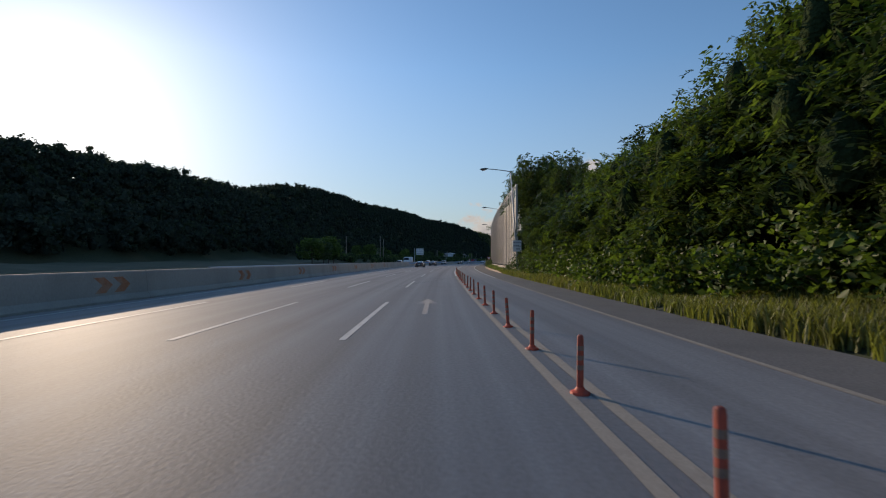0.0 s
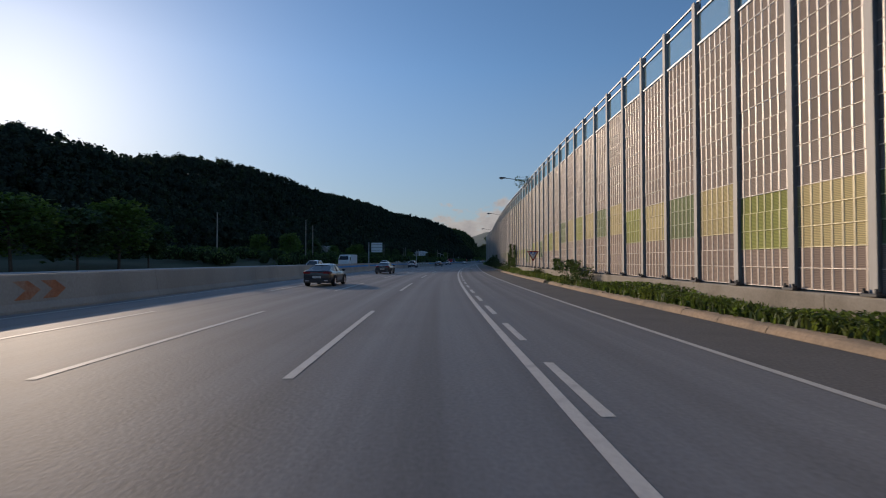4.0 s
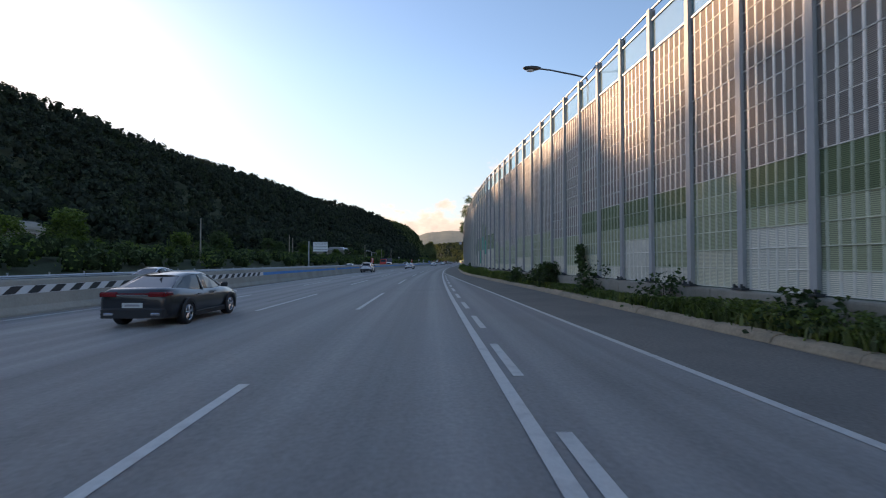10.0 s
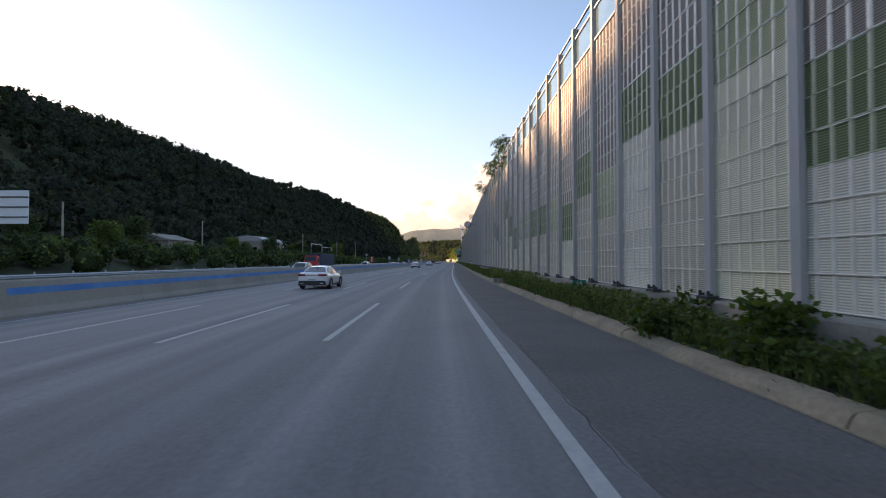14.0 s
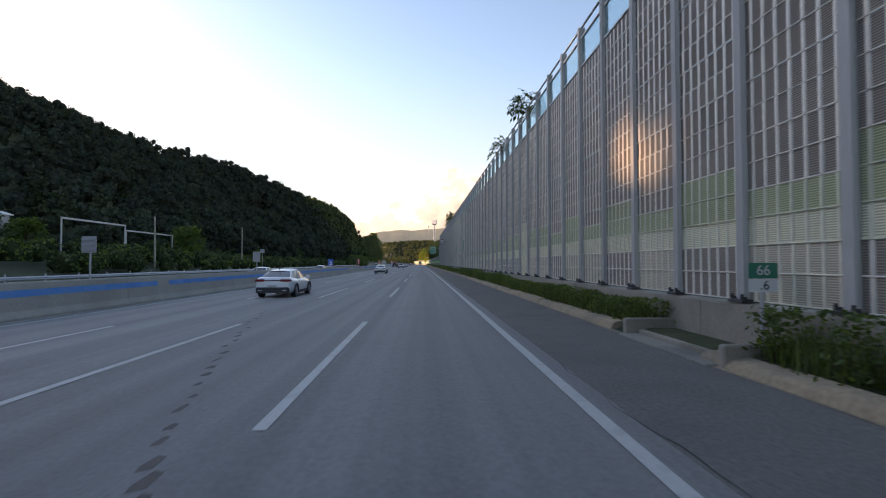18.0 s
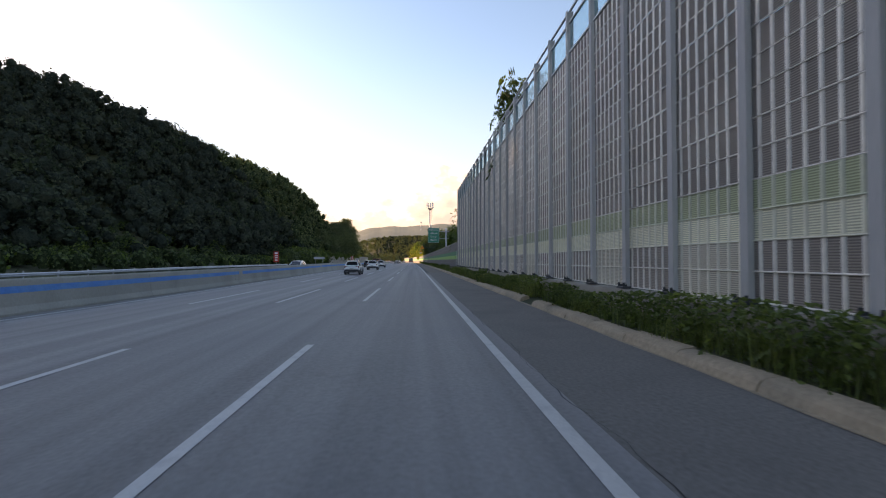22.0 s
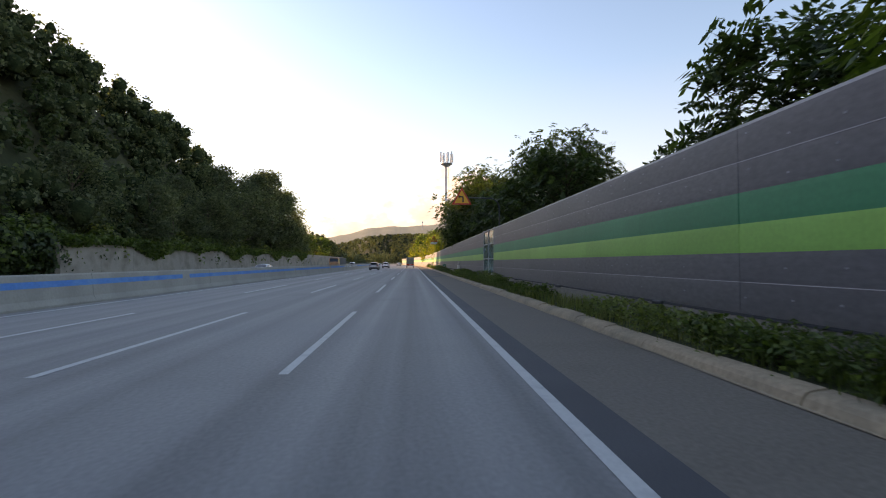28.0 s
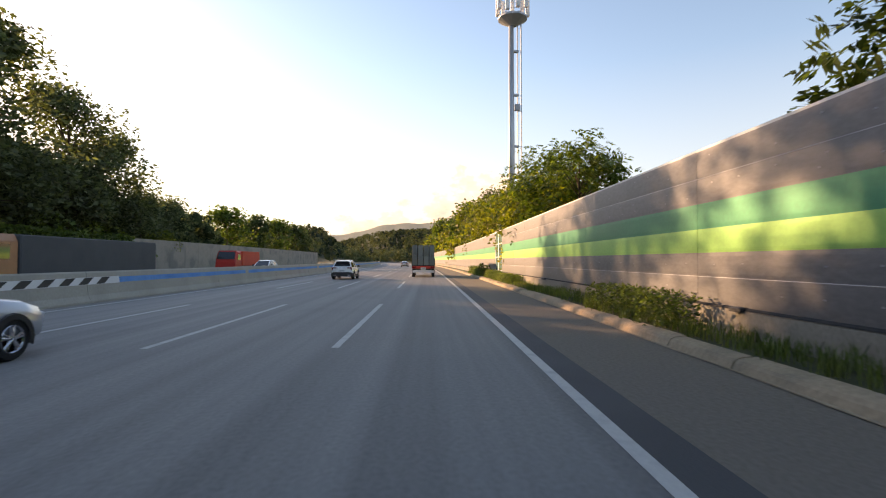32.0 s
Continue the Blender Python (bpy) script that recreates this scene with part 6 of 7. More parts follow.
def shed(m, w, l, h, label, wall=SIGN_WHITE, roof=SIGN_BACK, arch=False):
    t = thing("shed", m, label, "building")
    part("wall", Shape().box(0, 0, -1.5, w, l, h + 1.5), wall, t)
    if arch:
        part("roof", Shape().rings([[(math.cos(a) * (w / 2 + 0.2), y, h + math.sin(a) * 1.5) for a in np.linspace(0, math.pi, 11)] for y in (-l / 2 - 0.2, l / 2 + 0.2)]), roof, t)
    else:
        part("roof", Shape().rings([[(x, y, z) for x, z in ((-w / 2 - 0.3, h), (0, h + 1.1), (w / 2 + 0.3, h), (w / 2 + 0.3, h - 0.12), (-w / 2 - 0.3, h - 0.12))] for y in (-l / 2 - 0.3, l / 2 + 0.3)]), roof, t)
    for i in range(max(2, int(l / 4))):
        y = -l / 2 + (i + 0.5) * l / max(2, int(l / 4))
        win = part("window", Shape().box(w / 2 + 0.01, y, h * 0.45, 0.05, 1.4, 1.0), SIGN_BACK, t)
        part("glass", Shape().box(w / 2 + 0.03, y, h * 0.45 + 0.08, 0.04, 1.2, 0.84), CAR_GLASS, win)
    for i in range(2):
        x = (i - 0.5) * w * 0.5
        win = part("window", Shape().box(x, -l / 2 - 0.01, h * 0.45, 1.3, 0.05, 1.0), SIGN_BACK, t)
        part("glass", Shape().box(x, -l / 2 - 0.03, h * 0.45 + 0.08, 1.1, 0.04, 0.84), CAR_GLASS, win)
    return t


shed(spot(426, -53, 2.5), 8, 14, 4.4, "long grey shed with a curved roof among trees", wall=CONCRETE_DARK, arch=True)
shed(spot(377, -50, 2.5), 7, 8, 2.9, "small grey farm shed half hidden by shrubs", wall=CONCRETE_DARK, roof=CONCRETE_DARK)
shed(spot(453, -59, 3.0), 6.5, 7, 5.2, "grey workshop building with a pale roof", wall=SIGN_BACK, roof=SIGN_WHITE)
shed(spot(277, -64, 4.0), 6, 9, 2.6, "low grey greenhouse shed on the bank", wall=CONCRETE_DARK, roof=CONCRETE_DARK, arch=True)
fr = thing("portal_frame", spot(466, -46, 2.5, 90), "thin grey steel portal frame beside the wood", "steel frame")
for x, top in ((-14, 4.9), (-1, 4.9), (-0.7, 4.2), (13, 4.2)):
    part("upright", Shape().tube((x, 0, -2), (x, 0, top), 0.1, None, 8), STEEL, fr)
part("beam", Shape().box(-7.5, 0, 4.8, 13.2, 0.2, 0.22), STEEL, fr)
part("lower_beam", Shape().box(6.15, 0, 4.1, 13.9, 0.2, 0.2), STEEL, fr)

# ---- vehicles ----
def ring_at(y, z0, z1, w, top=0.9, n=5):
    """A rounded cross-section, half width w between z0 and z1; narrower above."""
    h = z1 - z0
    side = [(w * 0.86, z0), (w * 0.97, z0 + h * 0.12), (w, z0 + h * 0.4), (w * 0.985, z0 + h * 0.68), (w * top, z0 + h * 0.93), (w * top * 0.86, z1)]
    return [(x, y, z) for x, z in side] + [(-x, y, z) for x, z in side[::-1]]


CAR_BLACK = material("black plastic trim", (0.022, 0.022, 0.024), rough=0.6, vary=0.1)


def wheel(parent, x, y, r=0.34, w=0.23):
    side = 1 if x > 0 else -1
    arch = part("wheel_arch", Shape().rings([[(x + side * off, y + math.cos(a) * q, r + math.sin(a) * q) for a in np.linspace(-0.35, math.pi + 0.35, 13)] + [(x + side * off, y - math.cos(a) * r * 0.9, r + math.sin(a) * r * 0.9) for a in np.linspace(-0.3, math.pi + 0.3, 13)] for off, q in ((0.085, r * 1.2), (0.125, r * 1.16))]), CAR_BLACK, parent)
    wh = part("wheel", Shape().tube((x - side * 0.12, y, r), (x + side * 0.02, y, r), r * 0.6, None, 16), CAR_BLACK, parent)
    loops = [[(x + side * o, y + math.cos(a) * q, r + math.sin(a) * q) for a in np.linspace(0, 2 * math.pi, 23)[:-1]] for o, q in ((-0.14, r * 0.62), (-0.14, r * 0.94), (-0.1, r), (0.06, r), (0.095, r * 0.94), (0.1, r * 0.7), (0.085, r * 0.64))]
    part("tyre", Shape().rings(loops, caps=False), RUBBER, wh)
    rim = Shape()
    for k in range(5):
        a = k * 2 * math.pi / 5 + 0.3
        for da in (-0.16, 0.16):
            rim.tube((x + side * 0.075, y, r), (x + side * 0.07, y + math.cos(a + da) * r * 0.62, r + math.sin(a + da) * r * 0.62), 0.035, 0.028, 5)
    pts = [(x + side * 0.08, y + math.cos(a) * r * 0.63, r + math.sin(a) * r * 0.63) for a in np.linspace(0, 2 * math.pi, 19)]
    for a, b in zip(pts, pts[1:]):
        rim.tube(a, b, 0.022, None, 4)
    part("rim", rim, CHROME, wh, "five-spoke alloy rim")


def make_car(m, paint, label, style="sedan", group=""):
    """A passenger car; y ahead, origin under its middle."""
    t = thing("car", m, label, "car", group)
    if style == "sedan":
        L, W, belt = 4.9, 0.93, 0.93
        body = [(-2.45, 0.42, 0.86, 0.74), (-2.4, 0.34, 1.0, 0.84), (-2.2, 0.26, 1.06, 0.9), (-1.7, 0.22, 1.04, 0.93), (-0.8, 0.2, 0.98, 0.93), (0.6, 0.2, 0.96, 0.93), (1.1, 0.2, 0.97, 0.93), (1.7, 0.22, 0.9, 0.92), (2.2, 0.26, 0.78, 0.87), (2.38, 0.32, 0.68, 0.78), (2.45, 0.4, 0.6, 0.6)]
        cab = [(-2.0, 1.03, 0.74, 0.74), (-1.15, 1.34, 0.56, 0.8), (-0.7, 1.42, 0.58, 0.81), (0.05, 1.44, 0.59, 0.81), (0.45, 1.36, 0.58, 0.81), (1.25, 0.98, 0.7, 0.74)]
        wheels, roof = (-1.42, 1.45), (-1.2, 0.4)
        tail, plate_z = 0.84, 0.55
    else:
        L, W, belt = 4.45, 0.92, 1.05
        body = [(-2.22, 0.45, 0.95, 0.78), (-2.16, 0.32, 1.12, 0.86), (-2.0, 0.27, 1.14, 0.91), (-1.3, 0.25, 1.12, 0.92), (0.0, 0.25, 1.06, 0.92), (0.8, 0.25, 1.04, 0.92), (1.1, 0.25, 1.05, 0.92), (1.7, 0.27, 0.98, 0.91), (2.08, 0.3, 0.86, 0.85), (2.2, 0.36, 0.72, 0.74), (2.24, 0.44, 0.62, 0.6)]
        cab = [(-2.1, 1.1, 0.74, 0.8), (-1.72, 1.55, 0.6, 0.82), (-1.2, 1.63, 0.62, 0.83), (-0.2, 1.66, 0.63, 0.83), (0.35, 1.58, 0.62, 0.82), (1.2, 1.06, 0.74, 0.78)]
        wheels, roof = (-1.33, 1.32), (-1.85, 0.35)
        tail, plate_z = 0.98, 0.7
    shell = part("body", Shape().rings([ring_at(*b) for b in body]), paint, t, smooth=True)

    def cab_ring(y, zt, wt, wb, z0=belt - 0.02, grow=0.0):
        return [(-wb - grow, y, z0), (wb + grow, y, z0), ((wb * 0.35 + wt * 0.65) + grow, y, z0 + (zt - z0) * 0.72), (wt + grow, y, z0 + (zt - z0) * 0.95), (wt * 0.8, y, zt + grow), (-wt * 0.8, y, zt + grow), (-wt - grow, y, z0 + (zt - z0) * 0.95), (-(wb * 0.35 + wt * 0.65) - grow, y, z0 + (zt - z0) * 0.72)]
    part("window_band", Shape().rings([cab_ring(*c) for c in cab]), CAR_GLASS, t, "dark tinted windows")
    # roof skin and pillars
    top = Shape()
    mid = [c for c in cab if roof[0] - 0.05 <= c[0] <= roof[1] + 0.1]
    loops = []
    for y, zt, wt, wb in mid:
        z0 = belt
        loops.append([(wt * 1.05, y, z0 + (zt - z0) * 0.9), (wt * 0.98, y, zt - 0.01), (wt * 0.6, y, zt + 0.025), (0, y, zt + 0.035), (-wt * 0.6, y, zt + 0.025), (-wt * 0.98, y, zt - 0.01), (-wt * 1.05, y, z0 + (zt - z0) * 0.9)])
    top.rings(loops, caps=False, closed=False)
    part("roof", top, paint if style == "sedan" or "two-tone" not in label else CAR_BLACK, t, smooth=True)
    for sgn in (-1, 1):
        for a, b, r in ((cab[0], cab[1], 0.07), (cab[-1], cab[-2], 0.05)):
            part("pillar", Shape().tube((sgn * a[3] * 0.97, a[0], belt), (sgn * b[2] * 1.02, b[0], b[1] - 0.05), r, r * 0.8, 6), paint, t)
        part("pillar", Shape().tube((sgn * 0.83, -0.32, belt), (sgn * mid[len(mid) // 2][2] * 1.07, -0.3, mid[len(mid) // 2][1] - 0.1), 0.03, None, 5), paint, t)
    for y in wheels:
        for x in (-W + 0.06, W - 0.06):
            wheel(t, x, y, 0.34 if style == "sedan" else 0.36)
    yb = body[0][0]
    for sgn in (-1, 1):
        lamp_w, lamp_h = (0.44, 0.12) if style == "sedan" else (0.4, 0.075)
        tl = part("tail_light", Shape().box(sgn * (0.84 - lamp_w / 2), yb + 0.04, tail, lamp_w, 0.18, lamp_h, cut=0.03), TAIL_RED, t, "dark red tail light")
        part("lamp_wing", Shape().box(sgn * 0.83, yb + 0.2, tail + 0.02, 0.1, 0.3, lamp_h * 0.8, cut=0.03), TAIL_RED, tl)
        if style != "sedan":
            # the light runs down the corner; the dark flank cladding runs on between the arches
            part("lamp_tail", Shape().plate([(sgn * 0.84, tail + 0.03), (sgn * 0.72, tail + 0.03), (sgn * 0.78, tail - 0.17), (sgn * 0.84, tail - 0.2)][::sgn], yb - 0.03, yb + 0.14), TAIL_RED, tl)
            part("bumper_corner", Shape().box(sgn * 0.78, yb + 0.3, 0.27, 0.28, 0.62, 0.3, cut=0.05), CAR_BLACK, t)
            part("reflector", Shape().box(sgn * 0.68, yb - 0.015, 0.5, 0.2, 0.03, 0.045), TAIL_RED, t)
        part("exhaust_trim", Shape().box(sgn * 0.6, yb + 0.0, 0.36, 0.26, 0.1, 0.07, cut=0.02), CHROME, t)
        part("headlight", Shape().box(sgn * 0.62, body[-1][0] - 0.12, 0.62, 0.36, 0.2, 0.12, cut=0.03), LAMP_CLEAR, t)
        mir = part("wing_mirror", Shape().box(sgn * (W + 0.09), 0.78, belt + 0.02, 0.2, 0.12, 0.15, cut=0.03), CAR_BLACK if style != "sedan" else paint, t)
        for y in (0.28, -0.72):
            part("door_handle", Shape().box(sgn * (W - 0.005), y, belt - 0.12, 0.03, 0.2, 0.03), CHROME if style != "sedan" else paint, t)
        sill = part("sill", Shape().box(sgn * (W - 0.05), 0.0, 0.2, 0.13, 2.1, 0.14 if style == "sedan" else 0.22, cut=0.02), CAR_BLACK, t)
    if style == "sedan":
        part("light_strip", Shape().box(0, yb + 0.02, tail + 0.05, 1.0, 0.1, 0.035), TAIL_RED, t)
    part("tailgate_strip", Shape().box(0, yb + 0.0, tail + 0.03, 0.8, 0.06, 0.03), CHROME, t, "bright strip between the tail lights")
    part("rear_bumper", Shape().box(0, yb + 0.1, 0.28, 1.66, 0.28, 0.28 if style == "sedan" else 0.38, cut=0.06), CAR_BLACK, t, "black lower rear bumper")
    part("bumper_strip", Shape().box(0, yb - 0.02, 0.42, 1.3, 0.03, 0.035), CHROME, t)
    pt = part("number_plate", Shape().box(0, yb - 0.012, plate_z, 0.52, 0.02, 0.13), PLATE, t, "pale number plate")
    bars(pt, [(0, plate_z + 0.04, 0.38, 0.05)], SIGN_BACK, yb - 0.026, "blurred characters")
    if style != "sedan":
        for sgn in (-1, 1):
            rr = Shape()
            pts = [(sgn * 0.6, -1.62, 1.585), (sgn * 0.62, -1.45, 1.655), (sgn * 0.63, -0.6, 1.69), (sgn * 0.63, -0.1, 1.685), (sgn * 0.61, 0.12, 1.63)]
            for a, b in zip(pts, pts[1:]):
                rr.tube(a, b, 0.018, None, 6)
            part("roof_rail", rr, CHROME, t)
        part("spoiler", Shape().box(0, -1.86, 1.56, 1.15, 0.3, 0.06, cut=0.02), paint, t)
    part("aerial_fin", Shape().add([(-0.03, -1.2, cab[2][1]), (0.03, -1.2, cab[2][1]), (0, -1.05, cab[2][1] + 0.03), (0, -1.22, cab[2][1] + 0.12)], [(0, 1, 3), (1, 2, 3), (2, 0, 3)]), CAR_BLACK, t)
    return t


WHITE_CAR = car_paint("white car paint", (0.8, 0.81, 0.82), 0.0)
DARK_CAR = car_paint("dark graphite car paint", (0.028, 0.03, 0.034))
SILVER_CAR = car_paint("silver car paint", (0.42, 0.44, 0.47))
BLACK_CAR = car_paint("black car paint", (0.012, 0.013, 0.015))
make_car(spot(139.7, -9.35, 0.0), DARK_CAR, "dark graphite sedan driving on grey asphalt")
make_car(spot(290.4, -12.9, 0.0), WHITE_CAR, "white sports utility car in the lane beside the median", "suv")
make_car(spot(325.9, -8.95, 0.0), WHITE_CAR, "white long sedan with a slim red light strip")
make_car(spot(583.6, -8.85, 0.0), WHITE_CAR, "white two-tone compact utility car with black roof", "suv")
make_car(spot(584.9, -12.5, 0.0), BLACK_CAR, "black utility car with red brake lights", "suv")
silver = make_car(spot(747.6, -9.6, 0.0), SILVER_CAR, "silver utility car beside the lane dashes", "suv")
make_car(spot(221.6, -8.7, 0.0), DARK_CAR, "dark grey sedan ahead in the shade of the wooded hill")
make_car(spot(196.4, -12.6, 0.0), WHITE_CAR, "white utility car with dark lower trim near the median", "suv")
make_car(spot(611.9, -9.2, 0.0), WHITE_CAR, "white two-tone utility car with a black roof and roof rails", "suv")
make_car(spot(616.2, -12.6, 0.0), BLACK_CAR, "glossy black utility car beside a white one", "suv")
make_car(spot(554.9, -8.8, 0.0), WHITE_CAR, "white two-tone utility car with black sills and alloy wheels", "suv")
make_car(spot(785.4, -9.1, 0.0), WHITE_CAR, "white utility car ahead on the carriageway", "suv")
make_car(spot(868.0, -6.0, 0.0), SILVER_CAR, "pale sedan far ahead on the carriageway")
make_car(spot(110.2, -9.2, 0.0), DARK_CAR, "dark grey sedan throwing a long shadow on sunlit asphalt")
make_car(spot(417.4, -9.5, 0.0), WHITE_CAR, "white sedan ahead in the shaded middle lane")
make_car(spot(474.0, -8.8, 0.0), WHITE_CAR, "white sedan with slim red tail lights in the shaded lane")
oncoming = make_car(spot(146, -20.5, 0.0, 180), WHITE_CAR, "white utility car on the far carriageway, behind the median", "suv", "cars on the far carriageway")
for s, d in ((188, -18), (352, -18), (408, -20.5), (565, -18), (797, -20)):
    copy_thing(oncoming, spot(s, d, 0.0, 180))
oncoming_sedan = make_car(spot(206, -18, 0.0, 180), SILVER_CAR, "silver sedan on the far carriageway, behind the median", "sedan", "cars on the far carriageway")
for s, d in ((242, -21), (300, -18), (440, -18), (474, -19), (705, -20)):
    copy_thing(oncoming_sedan, spot(s, d, 0.0, 180))


def lorry(m, cab_mat, box_mat, length, label, height=3.3):
    """A box lorry; y ahead, origin under its middle."""
    t = thing("lorry", m, label, "lorry")
    h = length / 2
    part("cargo_box", Shape().box(0, -0.9, 1.05, 2.4, length - 2.2, height - 1.05, cut=0.05), box_mat, t)
    part("cab", Shape().rings([[(x, y, z) for x, z in ((-1.1, 0.6), (1.1, 0.6), (1.1, zt - 0.3), (0.95, zt), (-0.95, zt), (-1.1, zt - 0.3))] for y, zt in ((h - 1.95, 2.75), (h - 0.7, 2.75), (h - 0.25, 2.0), (h - 0.1, 1.5))]), cab_mat, t)
    part("windscreen", Shape().add([(-0.95, h - 0.13, 1.8), (0.95, h - 0.13, 1.8), (0.95, h - 0.24, 2.05), (-0.95, h - 0.24, 2.05), (0.85, h - 0.58, 2.6), (-0.85, h - 0.58, 2.6)], [(0, 1, 2, 3), (3, 2, 4, 5)]), CAR_GLASS, t)
    for sgn in (-1, 1):
        part("side_window", Shape().box(sgn * 1.09, h - 1.15, 1.7, 0.05, 0.8, 0.65), CAR_GLASS, t)
    part("chassis", Shape().box(0, -0.3, 0.7, 1.0, length - 1.2, 0.3), DARK_STEEL, t)
    for y in (h - 1.2, -h + 1.6, -h + 2.8):
        for x in (-0.98, 0.98):
            wh = part("wheel", Shape().tube((x - 0.15, y, 0.48), (x + 0.15, y, 0.48), 0.48, None, 16), RUBBER, t)
            part("hub", Shape().tube((x - 0.16, y, 0.48), (x + 0.16, y, 0.48), 0.24, None, 12), STEEL, wh)
    part("bumper", Shape().box(0, -h + 0.15, 0.5, 2.2, 0.12, 0.2), DARK_STEEL, t)
    return t


lorry(spot(382, -24, 0, 180), SIGN_RED, material("navy tarpaulin", (0.03, 0.04, 0.08), vary=0.2), 12.0, "long red-cabbed lorry with a navy tarpaulin on the far carriageway", 3.1)
lorry(spot(766, -20, 0, 180), material("pale orange cab paint", (0.45, 0.2, 0.1), rough=0.4), material("dark ribbed container", (0.07, 0.075, 0.08), vary=0.2), 12.5, "lorry with a dark ribbed container on the far carriageway", 2.75)
lorry(spot(800, -24, 0, 180), SIGN_RED, material("orange container paint", (0.6, 0.08, 0.04), vary=0.15), 8.0, "red lorry far along the opposite carriageway", 2.7)

lorry(spot(179, -24, 0, 180), WHITE_CAR, SIGN_WHITE, 7.0, "white box lorry behind the median in front of the wooded hill", 2.9)

# loaded flatbed lorry ahead in the driving lane
tk = thing("flatbed_lorry", spot(792.5, -2.15, 0), "dark flatbed lorry loaded with stacked grey-green crates", "lorry")
part("chassis", Shape().box(0, 0.5, 0.75, 1.1, 7.0, 0.3), DARK_STEEL, tk)
bed = part("bed", Shape().box(0, -0.6, 1.05, 2.3, 5.0, 0.15), DARK_STEEL, tk)
for x in (-1.13, 1.13):
    part("side_board", Shape().box(x, -0.6, 1.2, 0.06, 5.0, 0.55), BLACK_PAINT, tk)
part("tailboard", Shape().box(0, -3.12, 1.12, 2.3, 0.07, 0.75, cut=0.02), BLACK_PAINT, tk, "dark tailboard")
part("headboard", Shape().box(0, 1.95, 1.2, 2.3, 0.08, 1.5), DARK_STEEL, tk)
part("cab", Shape().rings([[(x, y, z) for x, z in ((-1.05, 0.6), (1.05, 0.6), (1.05, 2.2), (0.9, 2.5), (-0.9, 2.5), (-1.05, 2.2))] for y in (2.1, 3.5, 3.9)]), DARK_CAR, tk)
CRATE = material("grey-green crate", (0.13, 0.17, 0.17), rough=0.5, vary=0.15, per_piece=0.25)
for i in range(4):
    for j in range(4):
        for k in range(2):
            part("crate", Shape().box(-0.84 + 0.56 * i, -2.7 + 1.1 * j, 1.2 + 0.98 * k, 0.5, 0.98, 0.96, cut=0.02), CRATE, tk)
for sgn in (-1, 1):
    part("tail_light", Shape().box(sgn * 0.92, -3.18, 0.9, 0.4, 0.06, 0.16), TAIL_RED, tk)
    for y in (-1.9, -0.8, 3.0):
        wh = part("wheel", Shape().tube((sgn * 0.98 - 0.14, y, 0.46), (sgn * 0.98 + 0.14, y, 0.46), 0.46, None, 16), RUBBER, tk)
        part("hub", Shape().tube((sgn * 0.98 - 0.15, y, 0.46), (sgn * 0.98 + 0.15, y, 0.46), 0.22, None, 12), STEEL, wh)
part("bumper", Shape().box(0, -3.2, 0.45, 2.1, 0.1, 0.22, cut=0.02), SIGN_WHITE, tk, "white rear bumper bar")
part("rear_panel", Shape().box(0, -3.14, 0.86, 2.2, 0.06, 0.24), SIGN_RED, tk, "red panel between the lights")
pt = part("number_plate", Shape().box(0, -3.24, 0.74, 0.5, 0.02, 0.22), PLATE, tk, "pale number plate")
bars(pt, [(0, 0.8, 0.36, 0.08)], SIGN_BACK, -3.254, "blurred characters")

# ---- single trees and plants near the road ----
KINDS = [tree_kind(21, 9, 2.9, 0.16, 1667, 0.15, LEAF, 46, feathery=True), tree_kind(22, 8, 2.6, 0.14, 1450, 0.145, LEAF_DARK, 40, feathery=True), tree_kind(23, 11, 3.2, 0.2, 2175, 0.16, LEAF_DARK, 58, 0.25, feathery=True),
         tree_kind(24, 6, 2.4, 0.12, 6000, 0.14, LEAF_YELLOW, 36, 0.15), tree_kind(25, 12, 3.0, 0.2, 2175, 0.165, LEAF_DARK, 54, 0.3, feathery=True),
         tree_kind(26, 11, 3.2, 0.2, 1450, 0.16, LEAF_DARK, 32, 0.64, feathery=True)]
MID_KINDS = [tree_kind(31, 9, 3.0, 0.16, 7000, 0.15, LEAF_MIST, 34, long=1.9), tree_kind(32, 8, 2.6, 0.14, 6000, 0.15, LEAF, 30, long=1.9), tree_kind(33, 11, 3.2, 0.2, 8500, 0.16, LEAF_MIST, 38, 0.25, long=1.9),
             tree_kind(34, 6, 2.4, 0.12, 5000, 0.15, LEAF_YELLOW, 36, 0.15), tree_kind(35, 12, 3.0, 0.2, 8500, 0.16, LEAF_MIST, 34, 0.3, long=1.9)]
FAR_KINDS = [tree_kind(41, 9, 3.0, 0.16, 2600, 0.32, LEAF, 44), tree_kind(42, 8, 2.6, 0.14, 2300, 0.31, LEAF_DARK, 38), tree_kind(43, 11, 3.2, 0.2, 3200, 0.34, LEAF_DARK, 56, 0.25),
             tree_kind(44, 6, 2.4, 0.12, 2300, 0.27, LEAF_YELLOW, 36, 0.15), tree_kind(45, 12, 3.0, 0.2, 3000, 0.35, LEAF_DARK, 52, 0.3)]
trng = random.Random(5)


def tree_at(kind, s, d, size, label, z=None, wide=1.0):
    g = float(ground_height(s, d)) if z is None else z
    put_tree((KINDS if d > 0 and 30 < s < 815 else MID_KINDS if 695 < s < 830 or s < 31 else FAR_KINDS)[kind], spot(s, d, g - 0.1, trng.uniform(0, 360)) @ pose(0, 0, 0, trng.uniform(-4, 4), trng.uniform(-4, 4), 0), label, size, wide=wide)


